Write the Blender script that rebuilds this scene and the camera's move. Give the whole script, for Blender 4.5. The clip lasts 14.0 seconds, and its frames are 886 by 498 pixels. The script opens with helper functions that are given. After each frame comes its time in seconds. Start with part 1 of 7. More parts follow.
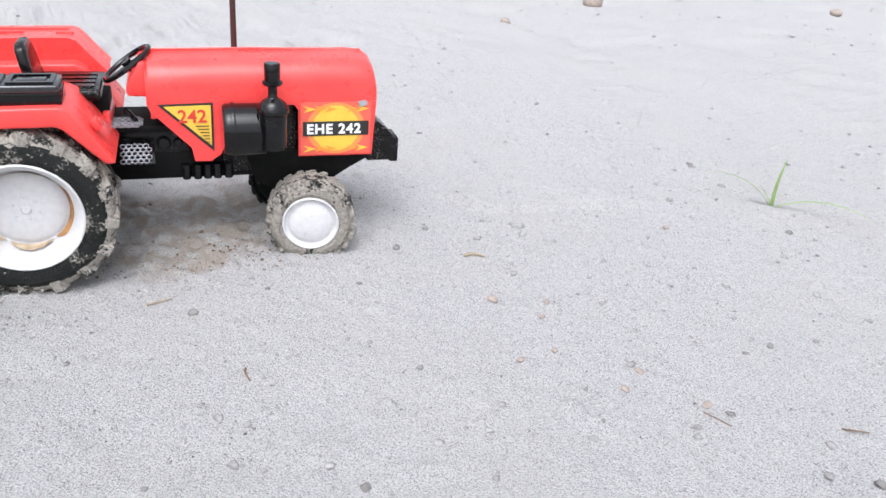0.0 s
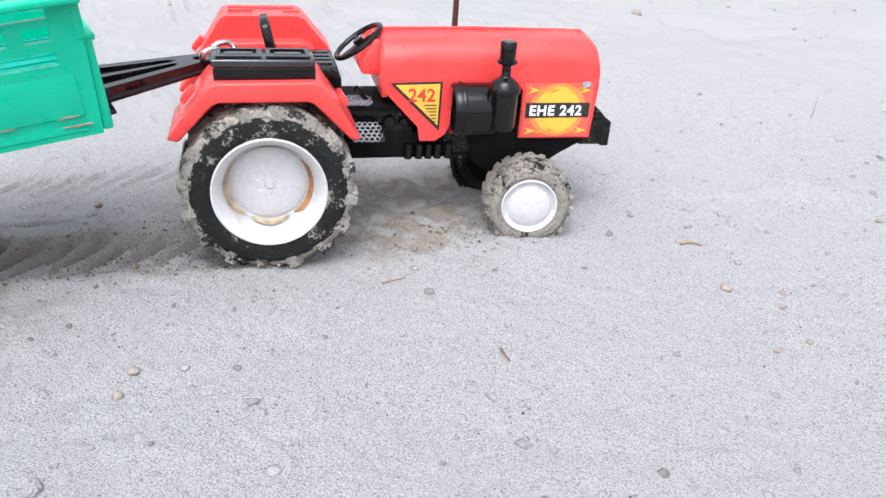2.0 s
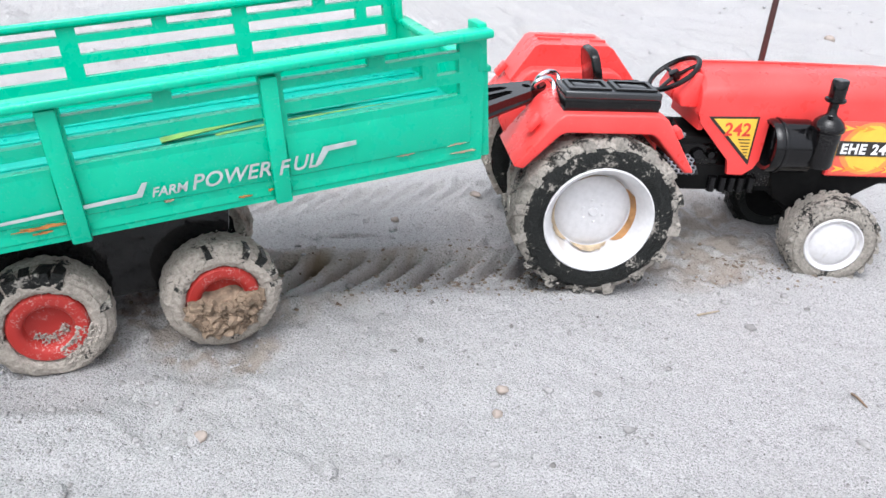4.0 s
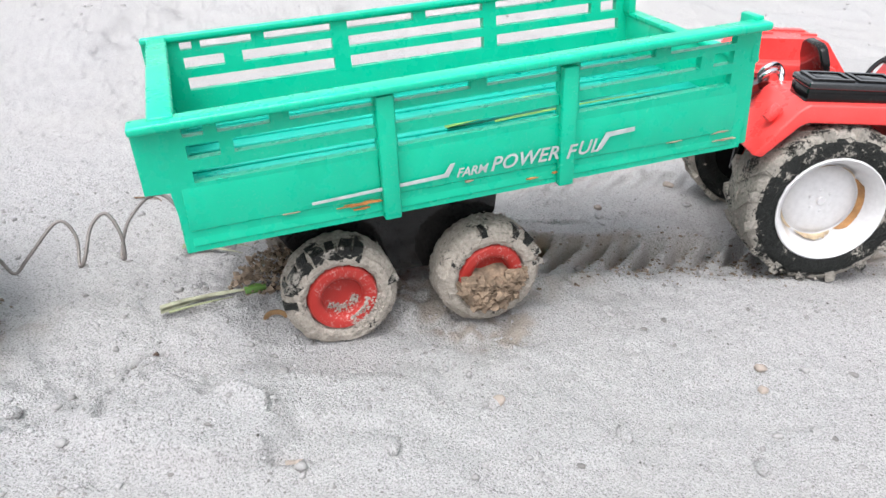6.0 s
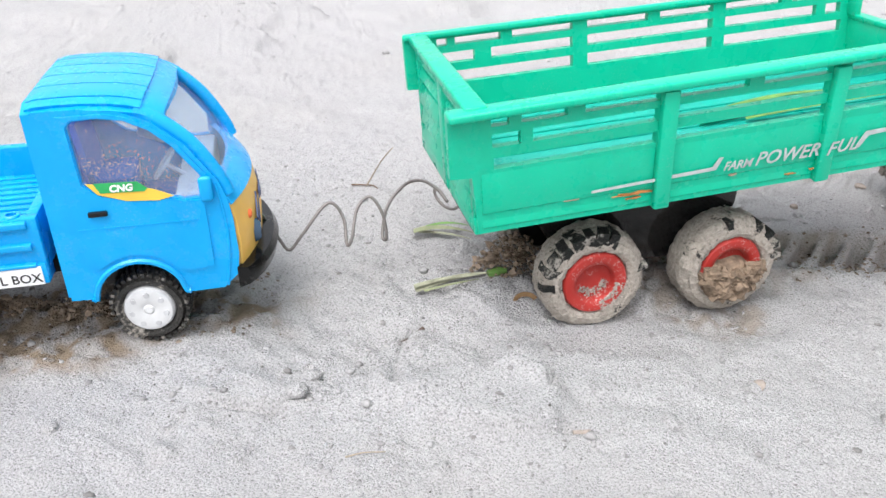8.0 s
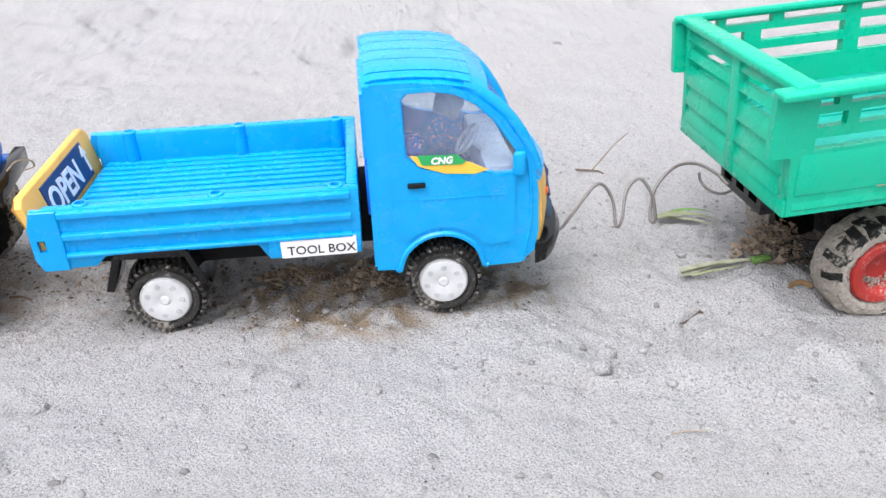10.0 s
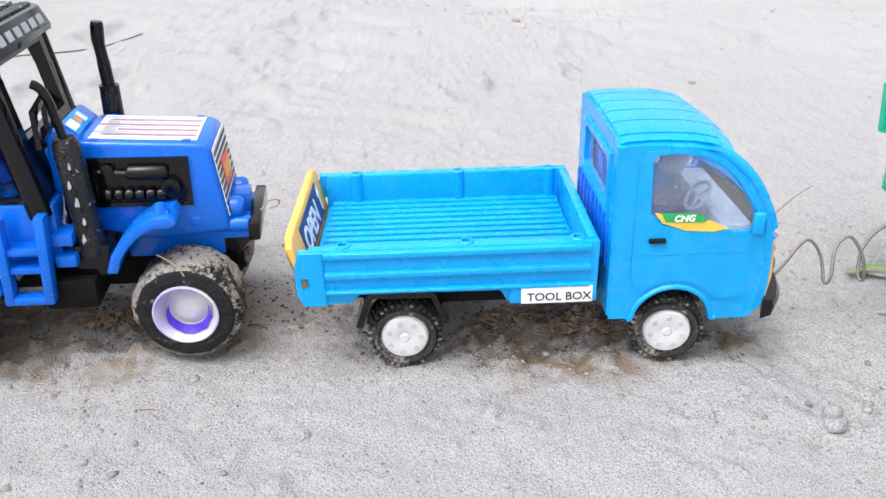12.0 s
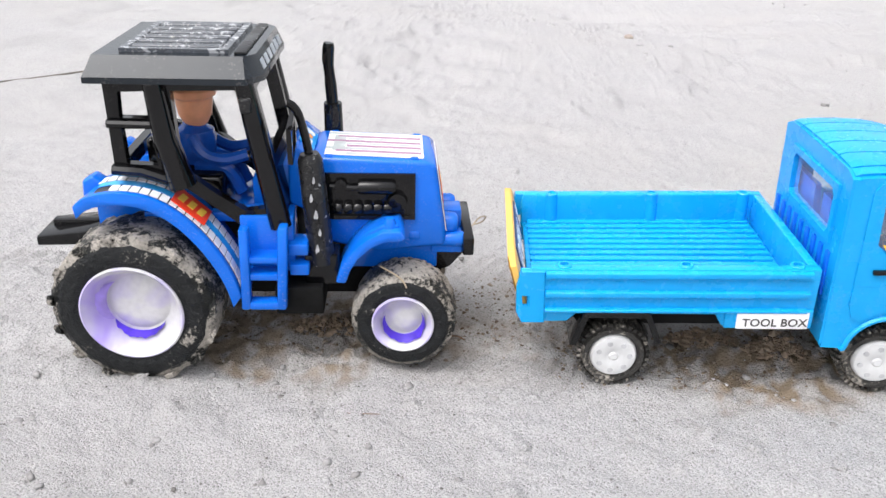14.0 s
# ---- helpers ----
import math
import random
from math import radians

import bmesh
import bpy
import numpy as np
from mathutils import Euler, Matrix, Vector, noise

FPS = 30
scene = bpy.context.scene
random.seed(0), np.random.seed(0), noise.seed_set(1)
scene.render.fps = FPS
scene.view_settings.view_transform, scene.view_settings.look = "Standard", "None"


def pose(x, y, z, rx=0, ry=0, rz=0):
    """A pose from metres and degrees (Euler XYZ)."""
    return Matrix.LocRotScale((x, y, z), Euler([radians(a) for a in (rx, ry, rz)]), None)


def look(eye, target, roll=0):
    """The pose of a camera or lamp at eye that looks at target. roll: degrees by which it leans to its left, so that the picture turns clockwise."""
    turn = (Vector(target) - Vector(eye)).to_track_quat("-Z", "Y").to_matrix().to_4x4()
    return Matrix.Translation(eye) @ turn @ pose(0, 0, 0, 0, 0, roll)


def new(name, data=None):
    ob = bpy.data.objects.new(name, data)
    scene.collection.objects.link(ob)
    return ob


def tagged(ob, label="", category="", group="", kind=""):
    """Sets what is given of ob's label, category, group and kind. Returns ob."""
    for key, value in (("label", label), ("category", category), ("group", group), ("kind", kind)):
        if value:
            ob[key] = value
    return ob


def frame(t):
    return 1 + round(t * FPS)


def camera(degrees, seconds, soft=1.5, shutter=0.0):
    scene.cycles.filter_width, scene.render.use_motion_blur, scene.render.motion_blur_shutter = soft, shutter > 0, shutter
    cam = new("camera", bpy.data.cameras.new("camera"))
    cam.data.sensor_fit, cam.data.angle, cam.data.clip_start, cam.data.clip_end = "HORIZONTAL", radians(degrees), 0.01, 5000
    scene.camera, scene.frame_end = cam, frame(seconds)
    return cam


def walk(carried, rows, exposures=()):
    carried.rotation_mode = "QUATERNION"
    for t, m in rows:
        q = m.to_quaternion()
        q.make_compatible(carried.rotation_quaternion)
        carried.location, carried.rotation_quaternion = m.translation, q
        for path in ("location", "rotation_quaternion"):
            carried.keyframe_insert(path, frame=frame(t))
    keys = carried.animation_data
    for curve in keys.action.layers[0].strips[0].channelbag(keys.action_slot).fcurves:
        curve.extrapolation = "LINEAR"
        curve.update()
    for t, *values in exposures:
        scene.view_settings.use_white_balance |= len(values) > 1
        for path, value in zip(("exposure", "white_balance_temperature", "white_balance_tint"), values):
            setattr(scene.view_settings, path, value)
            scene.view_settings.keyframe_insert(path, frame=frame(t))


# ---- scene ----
cam = camera(58.09, 14.0)
PATH = [
    (0.0, 0.0003, 0.0, 0.142, 63.27, -4.15, 3.79),
    (0.5, -0.0141, -0.0006, 0.1414, 63.38, -3.97, 4.93),
    (1.0, -0.0274, -0.0015, 0.1385, 63.03, -4.0, 6.14),
    (1.5, -0.0382, -0.0007, 0.1347, 62.98, -3.22, 6.95),
    (2.0, -0.0565, -0.0039, 0.1309, 62.88, -3.46, 8.5),
    (2.5, -0.0781, -0.0038, 0.1332, 63.15, -3.46, 10.46),
    (3.0, -0.0945, -0.0084, 0.1329, 63.15, -3.75, 12.14),
    (3.2, -0.103, -0.0113, 0.1321, 63.08, -3.78, 13.05),
    (5.3, -0.1643, -0.0424, 0.1368, 63.27, -2.88, 18.14),
    (5.5, -0.1698, -0.0466, 0.1353, 63.11, -2.81, 18.54),
    (6.0, -0.1836, -0.0533, 0.1318, 62.76, -2.68, 19.89),
    (6.5, -0.1937, -0.0592, 0.1343, 63.03, -2.35, 20.83),
    (7.0, -0.2026, -0.0658, 0.1376, 63.0, -2.29, 21.78),
    (7.5, -0.2163, -0.0755, 0.1351, 62.73, -2.11, 23.16),
    (7.7, -0.2216, -0.0802, 0.1337, 62.6, -2.18, 23.88),
    (9.8, -0.2757, -0.1144, 0.1264, 62.46, -1.2, 30.12),
    (10.0, -0.2803, -0.1171, 0.1259, 62.14, -1.23, 30.74),
    (10.5, -0.2939, -0.1256, 0.1264, 62.38, -1.03, 32.4),
    (11.0, -0.3037, -0.1341, 0.1322, 62.98, -1.22, 33.8),
    (11.5, -0.312, -0.1425, 0.1352, 63.21, -1.4, 34.97),
    (12.0, -0.3176, -0.1489, 0.1371, 63.37, -1.43, 35.63),
    (12.5, -0.3257, -0.1552, 0.1406, 63.84, -1.08, 36.54),
    (13.0, -0.3351, -0.1644, 0.1409, 63.72, -1.29, 38.02),
    (13.5, -0.3452, -0.1765, 0.1395, 63.6, -2.12, 39.54),
    (14.0, -0.3504, -0.1812, 0.1418, 63.85, -1.57, 40.26),
]
# exposure in stops, white balance in kelvin and tint
LOOKS = [(0.0, 0.74, 6150, 11), (3.0, 0.82, 6100, 11), (7.0, 0.87, 6400, 10), (10.0, 0.79, 6280, 12), (14.0, 0.78, 6450, 11)]
walk(cam, [(t, pose(x, y, z, rx, ry, rz)) for t, x, y, z, rx, ry, rz in PATH], LOOKS)

# ---- light: a bright, thinly overcast sky with a very soft sun ----
SUN_ELEV, SUN_TURN = 64.0, -172.0
world = bpy.data.worlds.new("sky")
scene.world = world
world.use_nodes = True
wn = world.node_tree.nodes
wl = world.node_tree.links
sky = wn.new("ShaderNodeTexSky")
sky.sky_type = "NISHITA"
sky.sun_disc = False
sky.sun_elevation = radians(SUN_ELEV)
sky.sun_rotation = radians(SUN_TURN)
sky.dust_density = 4.0
veil = wn.new("ShaderNodeHueSaturation")
veil.inputs["Saturation"].default_value = 0.18
wl.new(sky.outputs["Color"], veil.inputs["Color"])
# overcast: the cloud cover is about three times as bright overhead as at the horizon
way = wn.new("ShaderNodeTexCoord")
height = wn.new("ShaderNodeSeparateXYZ")
wl.new(way.outputs["Generated"], height.inputs[0])
cloud = wn.new("ShaderNodeMapRange")
for sock, v in zip(("From Min", "From Max", "To Min", "To Max"), (0.0, 1.0, 0.74, 1.20)):
    cloud.inputs[sock].default_value = v
wl.new(height.outputs["Z"], cloud.inputs["Value"])
cover = wn.new("ShaderNodeMix")
cover.data_type, cover.blend_type = "RGBA", "MULTIPLY"
cover.inputs[0].default_value = 1.0
wl.new(veil.outputs["Color"], cover.inputs[6])
wl.new(cloud.outputs["Result"], cover.inputs[7])
wl.new(cover.outputs[2], wn["Background"].inputs["Color"])
wn["Background"].inputs["Strength"].default_value = 0.19
sun_data = bpy.data.lights.new("sun", "SUN")
sun_data.energy = 0.74
sun_data.angle = radians(54)
sun_data.color = (1.0, 0.985, 0.965)
sun = new("sun", sun_data)
sun_from = Vector((math.sin(radians(SUN_TURN)) * math.cos(radians(SUN_ELEV)), math.cos(radians(SUN_TURN)) * math.cos(radians(SUN_ELEV)), math.sin(radians(SUN_ELEV))))
sun.matrix_world = look(sun_from * 5, (0, 0, 0))
scene.view_settings.exposure = 0.85

# ---- materials ----


def shader(name):
    m = bpy.data.materials.new(name)
    m.use_nodes = True
    nt = m.node_tree
    return m, nt.nodes, nt.links, nt.nodes["Principled BSDF"]


def noise_node(nodes, links, scale, detail=4.0, rough=0.55, coords="Object", distort=0.0):
    tc = nodes.new("ShaderNodeTexCoord")
    n = nodes.new("ShaderNodeTexNoise")
    n.inputs["Scale"].default_value = scale
    n.inputs["Detail"].default_value = detail
    n.inputs["Roughness"].default_value = rough
    n.inputs["Distortion"].default_value = distort
    links.new(tc.outputs[coords], n.inputs["Vector"])
    return n


def ramp(nodes, links, source, stops):
    r = nodes.new("ShaderNodeValToRGB")
    el = r.color_ramp.elements
    while len(el) < len(stops):
        el.new(0.5)
    for e, (p, c) in zip(el, stops):
        e.position = p
        e.color = (*c, 1) if len(c) == 3 else c
    links.new(source, r.inputs["Fac"])
    return r


def grey(v):
    return (v, v, v)


def mix_colour(nodes, links, fac, a, b):
    mx = nodes.new("ShaderNodeMix")
    mx.data_type = "RGBA"
    links.new(fac, mx.inputs[0])
    for sock, v in ((mx.inputs[6], a), (mx.inputs[7], b)):
        if isinstance(v, tuple):
            sock.default_value = (*v, 1)
        else:
            links.new(v, sock)
    return mx.outputs[2]


def bump(nodes, links, bsdf, source, strength, dist):
    b = nodes.new("ShaderNodeBump")
    b.inputs["Strength"].default_value = strength
    b.inputs["Distance"].default_value = dist
    links.new(source, b.inputs["Height"])
    links.new(b.outputs["Normal"], bsdf.inputs["Normal"])
    return b


DUST = (0.50, 0.47, 0.43)


def plastic(name, colour, rough=0.35, dust=0.25, vary=0.12, scratch=(0.75, 0.72, 0.68), gloss=0.3, scuff=0.03):
    """Moulded toy plastic: slightly uneven colour, fine dust in patches, scuffs, an uneven sheen."""
    m, nodes, links, bsdf = shader(name)
    big = noise_node(nodes, links, 60, 3)
    lo = tuple(c * (1 - vary) for c in colour)
    hi = tuple(min(1, c * (1 + vary) + 0.004) for c in colour)
    base = ramp(nodes, links, big.outputs["Fac"], [(0.3, lo), (0.7, hi)]).outputs["Color"]
    speck = noise_node(nodes, links, 1500, 2, 0.6)
    patch = noise_node(nodes, links, 110, 4, 0.6)
    a = ramp(nodes, links, speck.outputs["Fac"], [(0.56, grey(0)), (0.66, grey(1))])
    b = ramp(nodes, links, patch.outputs["Fac"], [(0.45, grey(0)), (0.72, grey(dust))])
    mul = nodes.new("ShaderNodeMath")
    mul.operation = "MULTIPLY"
    links.new(a.outputs["Color"], mul.inputs[0])
    links.new(b.outputs["Color"], mul.inputs[1])
    dusty = mix_colour(nodes, links, mul.outputs[0], base, DUST)
    scr = noise_node(nodes, links, 170, 6, 0.7, distort=1.5)
    s = ramp(nodes, links, scr.outputs["Fac"], [(0.74 - scuff, grey(0)), (0.78 - scuff, grey(0.5))])
    col = mix_colour(nodes, links, s.outputs["Color"], dusty, scratch)
    links.new(col, bsdf.inputs["Base Color"])
    rr = ramp(nodes, links, patch.outputs["Fac"], [(0.3, grey(rough * 0.8)), (0.75, grey(min(1, rough * 1.5)))])
    links.new(rr.outputs["Color"], bsdf.inputs["Roughness"])
    bsdf.inputs["Specular IOR Level"].default_value = gloss
    fine = noise_node(nodes, links, 420, 4, 0.6)
    bump(nodes, links, bsdf, fine.outputs["Fac"], 0.05, 0.0004)
    return m


def sandy_rubber(name, cover, colour=(0.012, 0.013, 0.012), sand=(0.38, 0.35, 0.31)):
    """Black toy tyre with wet sand stuck on it; cover 0..1 is the share that is coated."""
    m, nodes, links, bsdf = shader(name)
    a = noise_node(nodes, links, 95, 5, 0.62, distort=0.4)
    b = noise_node(nodes, links, 900, 4, 0.7)
    add = nodes.new("ShaderNodeMath")
    add.operation = "MULTIPLY_ADD"
    links.new(b.outputs["Fac"], add.inputs[0])
    add.inputs[1].default_value = 0.55
    links.new(a.outputs["Fac"], add.inputs[2])
    edge = 1.02 - 0.48 * cover
    f = ramp(nodes, links, add.outputs[0], [(max(0.0, edge - 0.06), grey(0)), (min(1.0, edge + 0.02), grey(1))])
    tint = ramp(nodes, links, b.outputs["Fac"], [(0.3, tuple(c * 0.55 for c in sand)), (0.65, sand)])
    col = mix_colour(nodes, links, f.outputs["Color"], colour, tint.outputs["Color"])
    links.new(col, bsdf.inputs["Base Color"])
    bsdf.inputs["Specular IOR Level"].default_value = 0.22
    r = ramp(nodes, links, f.outputs["Color"], [(0, grey(0.42)), (1, grey(0.95))])
    links.new(r.outputs["Color"], bsdf.inputs["Roughness"])
    bump(nodes, links, bsdf, add.outputs[0], 0.9, 0.0018)
    return m


def make_sand(name, light, dark, damp):
    """Fine pale sand: grains, darker flecks, faint damp drifts."""
    m, nodes, links, bsdf = shader(name)
    grains = noise_node(nodes, links, 1250, 5, 0.8)
    mid = noise_node(nodes, links, 120, 5, 0.65)
    big = noise_node(nodes, links, 9, 4, 0.6)
    speck = noise_node(nodes, links, 1900, 3, 0.7)
    base = ramp(nodes, links, speck.outputs["Fac"], [(0.34, tuple(c * 0.55 for c in dark)), (0.44, tuple(0.4 * c + 0.6 * d for c, d in zip(dark, light))), (0.52, light), (0.66, tuple(min(1, c * 1.22) for c in light))])
    flecks = nodes.new("ShaderNodeTexVoronoi")
    flecks.inputs["Scale"].default_value = 330
    tc = nodes.new("ShaderNodeTexCoord")
    links.new(tc.outputs["Object"], flecks.inputs["Vector"])
    fl = ramp(nodes, links, flecks.outputs["Distance"], [(0.10, grey(0.55)), (0.22, grey(0))])
    rare = noise_node(nodes, links, 210, 2)
    rr = ramp(nodes, links, rare.outputs["Fac"], [(0.47, grey(0)), (0.57, grey(1))])
    mul = nodes.new("ShaderNodeMath")
    mul.operation = "MULTIPLY"
    links.new(fl.outputs["Color"], mul.inputs[0])
    links.new(rr.outputs["Color"], mul.inputs[1])
    c1 = mix_colour(nodes, links, mul.outputs[0], base.outputs["Color"], tuple(c * 0.42 for c in light))
    drift = ramp(nodes, links, big.outputs["Fac"], [(0.42, grey(0)), (0.75, grey(0.55))])
    c2 = mix_colour(nodes, links, drift.outputs["Color"], c1, damp)
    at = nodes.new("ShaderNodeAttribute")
    at.attribute_name = "turned_and_shaded"
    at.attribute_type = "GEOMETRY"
    # brown of churned damp sand, also standing in for shade round the wheels
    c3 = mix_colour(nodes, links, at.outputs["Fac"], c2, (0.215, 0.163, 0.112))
    links.new(c3, bsdf.inputs["Base Color"])
    bsdf.inputs["Roughness"].default_value = 0.95
    bsdf.inputs["Specular IOR Level"].default_value = 0.15
    # relief: rounded grains of two sizes on a crumbly base
    def weigh(source, k, rest=None):
        n = nodes.new("ShaderNodeMath")
        n.operation = "MULTIPLY_ADD"
        links.new(source, n.inputs[0])
        n.inputs[1].default_value = k
        n.inputs[2].default_value = 0.0
        if rest is not None:
            links.new(rest, n.inputs[2])
        return n.outputs[0]

    total = weigh(mid.outputs["Fac"], 0.40)
    total = weigh(grains.outputs["Fac"], 0.55, total)
    for scale, k in ((520, -0.10), (1150, -0.30), (2100, -0.20)):
        v = nodes.new("ShaderNodeTexVoronoi")
        v.inputs["Scale"].default_value = scale
        links.new(tc.outputs["Object"], v.inputs["Vector"])
        total = weigh(v.outputs["Distance"], k, total)
    bump(nodes, links, bsdf, total, 1.0, 0.0012)
    return m


def plain(name, colour, rough=0.5, metal=0.0, vary=0.15, scale=300, relief=0.1):
    m, nodes, links, bsdf = shader(name)
    n = noise_node(nodes, links, scale, 4)
    c = ramp(nodes, links, n.outputs["Fac"], [(0.3, tuple(v * (1 - vary) for v in colour)), (0.7, tuple(min(1, v * (1 + vary)) for v in colour))])
    links.new(c.outputs["Color"], bsdf.inputs["Base Color"])
    bsdf.inputs["Roughness"].default_value = rough
    bsdf.inputs["Metallic"].default_value = metal
    bump(nodes, links, bsdf, n.outputs["Fac"], relief, 0.0004)
    return m


def stained_white(name, stain, low, high, scale):
    """White plastic rim with a stain in broad patches."""
    m, nodes, links, bsdf = shader(name)
    n = noise_node(nodes, links, scale, 3, 0.5, distort=0.6)
    f = ramp(nodes, links, n.outputs["Fac"], [(low, grey(0)), (high, grey(1))])
    fine = noise_node(nodes, links, 500, 3)
    w = ramp(nodes, links, fine.outputs["Fac"], [(0.3, (0.55, 0.54, 0.545)), (0.6, (0.61, 0.60, 0.605))])
    c = mix_colour(nodes, links, f.outputs["Color"], w.outputs["Color"], stain)
    links.new(c, bsdf.inputs["Base Color"])
    bsdf.inputs["Roughness"].default_value = 0.45
    bump(nodes, links, bsdf, fine.outputs["Fac"], 0.1, 0.0003)
    return m


def clear_plastic(name, tint=(0.88, 0.93, 0.98), haze=0.09):
    """Thin clear plastic glazing, dusty and scuffed."""
    m, nodes, links, bsdf = shader(name)
    glass = nodes.new("ShaderNodeBsdfTransparent")
    glass.inputs["Color"].default_value = (*tint, 1)
    mix = nodes.new("ShaderNodeMixShader")
    n = noise_node(nodes, links, 1700, 3, 0.7)
    p = noise_node(nodes, links, 70, 3)
    a = ramp(nodes, links, n.outputs["Fac"], [(0.58, grey(0)), (0.66, grey(0.35))])
    b = ramp(nodes, links, p.outputs["Fac"], [(0.40, grey(0)), (0.60, grey(1))])
    mul = nodes.new("ShaderNodeMath")
    mul.operation = "MULTIPLY_ADD"
    links.new(a.outputs["Color"], mul.inputs[0])
    links.new(b.outputs["Color"], mul.inputs[1])
    mul.inputs[2].default_value = haze
    bsdf.inputs["Base Color"].default_value = (0.80, 0.83, 0.88, 1)
    bsdf.inputs["Roughness"].default_value = 0.12
    links.new(mul.outputs[0], mix.inputs[0])
    links.new(glass.outputs[0], mix.inputs[1])
    links.new(bsdf.outputs[0], mix.inputs[2])
    links.new(mix.outputs[0], nodes["Material Output"].inputs["Surface"])
    return m


SAND = make_sand("pale_sand", (0.405, 0.398, 0.396), (0.255, 0.247, 0.243), (0.38, 0.366, 0.353))
CLOD = plain("sand_clod", (0.38, 0.345, 0.305), 0.95, vary=0.3, scale=700, relief=0.9)
DAMP_CLOD = plain("damp_sand_clod", (0.24, 0.180, 0.130), 0.95, vary=0.45, scale=420, relief=0.9)
RIM_MUD = plain("packed_mud", (0.21, 0.152, 0.105), 0.95, vary=0.45, scale=500, relief=0.9)
DAMP_SAND = plain("damp_sand", (0.36, 0.32, 0.28), 0.95, vary=0.3, scale=700, relief=0.9)
PEBBLE = plain("brown_pebble", (0.31, 0.26, 0.225), 0.8, vary=0.3, scale=400, relief=0.3)
RED = plastic("red_plastic", (0.80, 0.060, 0.055), 0.28, dust=0.08, gloss=0.4, scuff=0.0)
BLACK = plastic("black_plastic", (0.002, 0.002, 0.0025), 0.07, dust=0.05, scratch=(0.10, 0.10, 0.10), gloss=0.34)
BLACK_SHEEN = plastic("shiny_black_plastic", (0.006, 0.008, 0.010), 0.16, dust=0.15, scratch=(0.25, 0.26, 0.27), gloss=1.0)
MATTE_BLACK = plain("matte_black_plastic", (0.006, 0.006, 0.006), 0.75, vary=0.3)
MATTE_BLACK.node_tree.nodes["Principled BSDF"].inputs["Specular IOR Level"].default_value = 0.12
BLACK_DUSTY = plastic("dusty_black_plastic", (0.003, 0.003, 0.003), 0.18, dust=0.4, scratch=(0.14, 0.13, 0.12), scuff=0.05, gloss=0.28)
GREEN = plastic("green_plastic", (0.004, 0.43, 0.262), 0.26, dust=0.12, vary=0.05, scratch=(0.25, 0.6, 0.42))
TRUCK_BLUE = plastic("sky_blue_plastic", (0.003, 0.315, 0.70), 0.24, dust=0.15, vary=0.06, scratch=(0.3, 0.5, 0.75))
DEEP_BLUE = plastic("royal_blue_plastic", (0.001, 0.125, 0.62), 0.10, gloss=0.42, dust=0.12, vary=0.08, scratch=(0.2, 0.35, 0.75))
YELLOW = plastic("yellow_plastic", (0.80, 0.45, 0.10), 0.4, dust=0.25)
WHITE_RIM = stained_white("white_rim", (0.45, 0.36, 0.26), 0.66, 0.82, 70)
CLEAN_RIM = stained_white("pale_rim", (0.45, 0.43, 0.40), 0.62, 0.8, 200)
PURPLE_RIM = stained_white("purple_smeared_rim", (0.36, 0.28, 0.68), 0.42, 0.70, 60)
RED_RIM = plastic("red_rim", (0.36, 0.028, 0.022), 0.4, dust=1.0, scuff=0.04)
TYRE_REAR = sandy_rubber("sandy_tyre", 0.50)
TYRE_SIDE = sandy_rubber("dark_tyre_wall", 0.20)
TYRE_COATED = sandy_rubber("sand_coated_tyre", 0.70, sand=(0.46, 0.41, 0.355))
TYRE_HALF = sandy_rubber("half_coated_tyre", 0.62)
TYRE_FRONT = sandy_rubber("sand_smeared_tyre", 0.64, sand=(0.36, 0.33, 0.29))
TYRE_PATCH = sandy_rubber("worn_tyre_patch", 0.34)
TYRE_CLEAN = sandy_rubber("clean_tyre", 0.10, colour=(0.012, 0.013, 0.014))
TYRE_DUSTY = sandy_rubber("dusty_small_tyre", 0.30, colour=(0.040, 0.038, 0.035), sand=(0.36, 0.33, 0.29))
STICKER_YELLOW = plain("yellow_sticker", (0.80, 0.50, 0.06), 0.4, vary=0.06, scale=200)
STICKER_ORANGE = plain("orange_sticker", (0.78, 0.30, 0.04), 0.4, vary=0.06, scale=200)
STICKER_RED = plain("red_print", (0.62, 0.05, 0.03), 0.4, vary=0.08, scale=200)
STICKER_LIGHT_RED = plain("light_red_sticker", (0.78, 0.12, 0.08), 0.4, vary=0.08, scale=200)
STICKER_BLACK = plain("black_print", (0.02, 0.018, 0.016), 0.45)
STICKER_WHITE = plain("white_print", (0.80, 0.80, 0.80), 0.45, vary=0.06)
STICKER_GREEN = plain("green_print", (0.02, 0.33, 0.09), 0.45)
STICKER_NAVY = plain("navy_print", (0.015, 0.035, 0.13), 0.45)
STICKER_GREY = plain("grey_print", (0.40, 0.44, 0.44), 0.45)
STICKER_PINK = plain("pale_pink_print", (0.30, 0.14, 0.24), 0.45)
METAL = plain("bright_wire", (0.72, 0.72, 0.74), 0.22, 1.0)
WIRE = plain("dull_wire", (0.20, 0.18, 0.17), 0.45, 0.7, scale=900)
SKIN = plain("tan_plastic", (0.85, 0.38, 0.20), 0.4, vary=0.08)
GLASS = clear_plastic("clear_glazing")
SEAT_WHITE = plain("milky_plastic", (0.55, 0.58, 0.62), 0.35)
LAMP_GLASS = plain("lamp_blue_grey", (0.05, 0.09, 0.15), 0.15)
STICKER_CYAN = plain("cyan_print", (0.02, 0.33, 0.78), 0.3, vary=0.05)
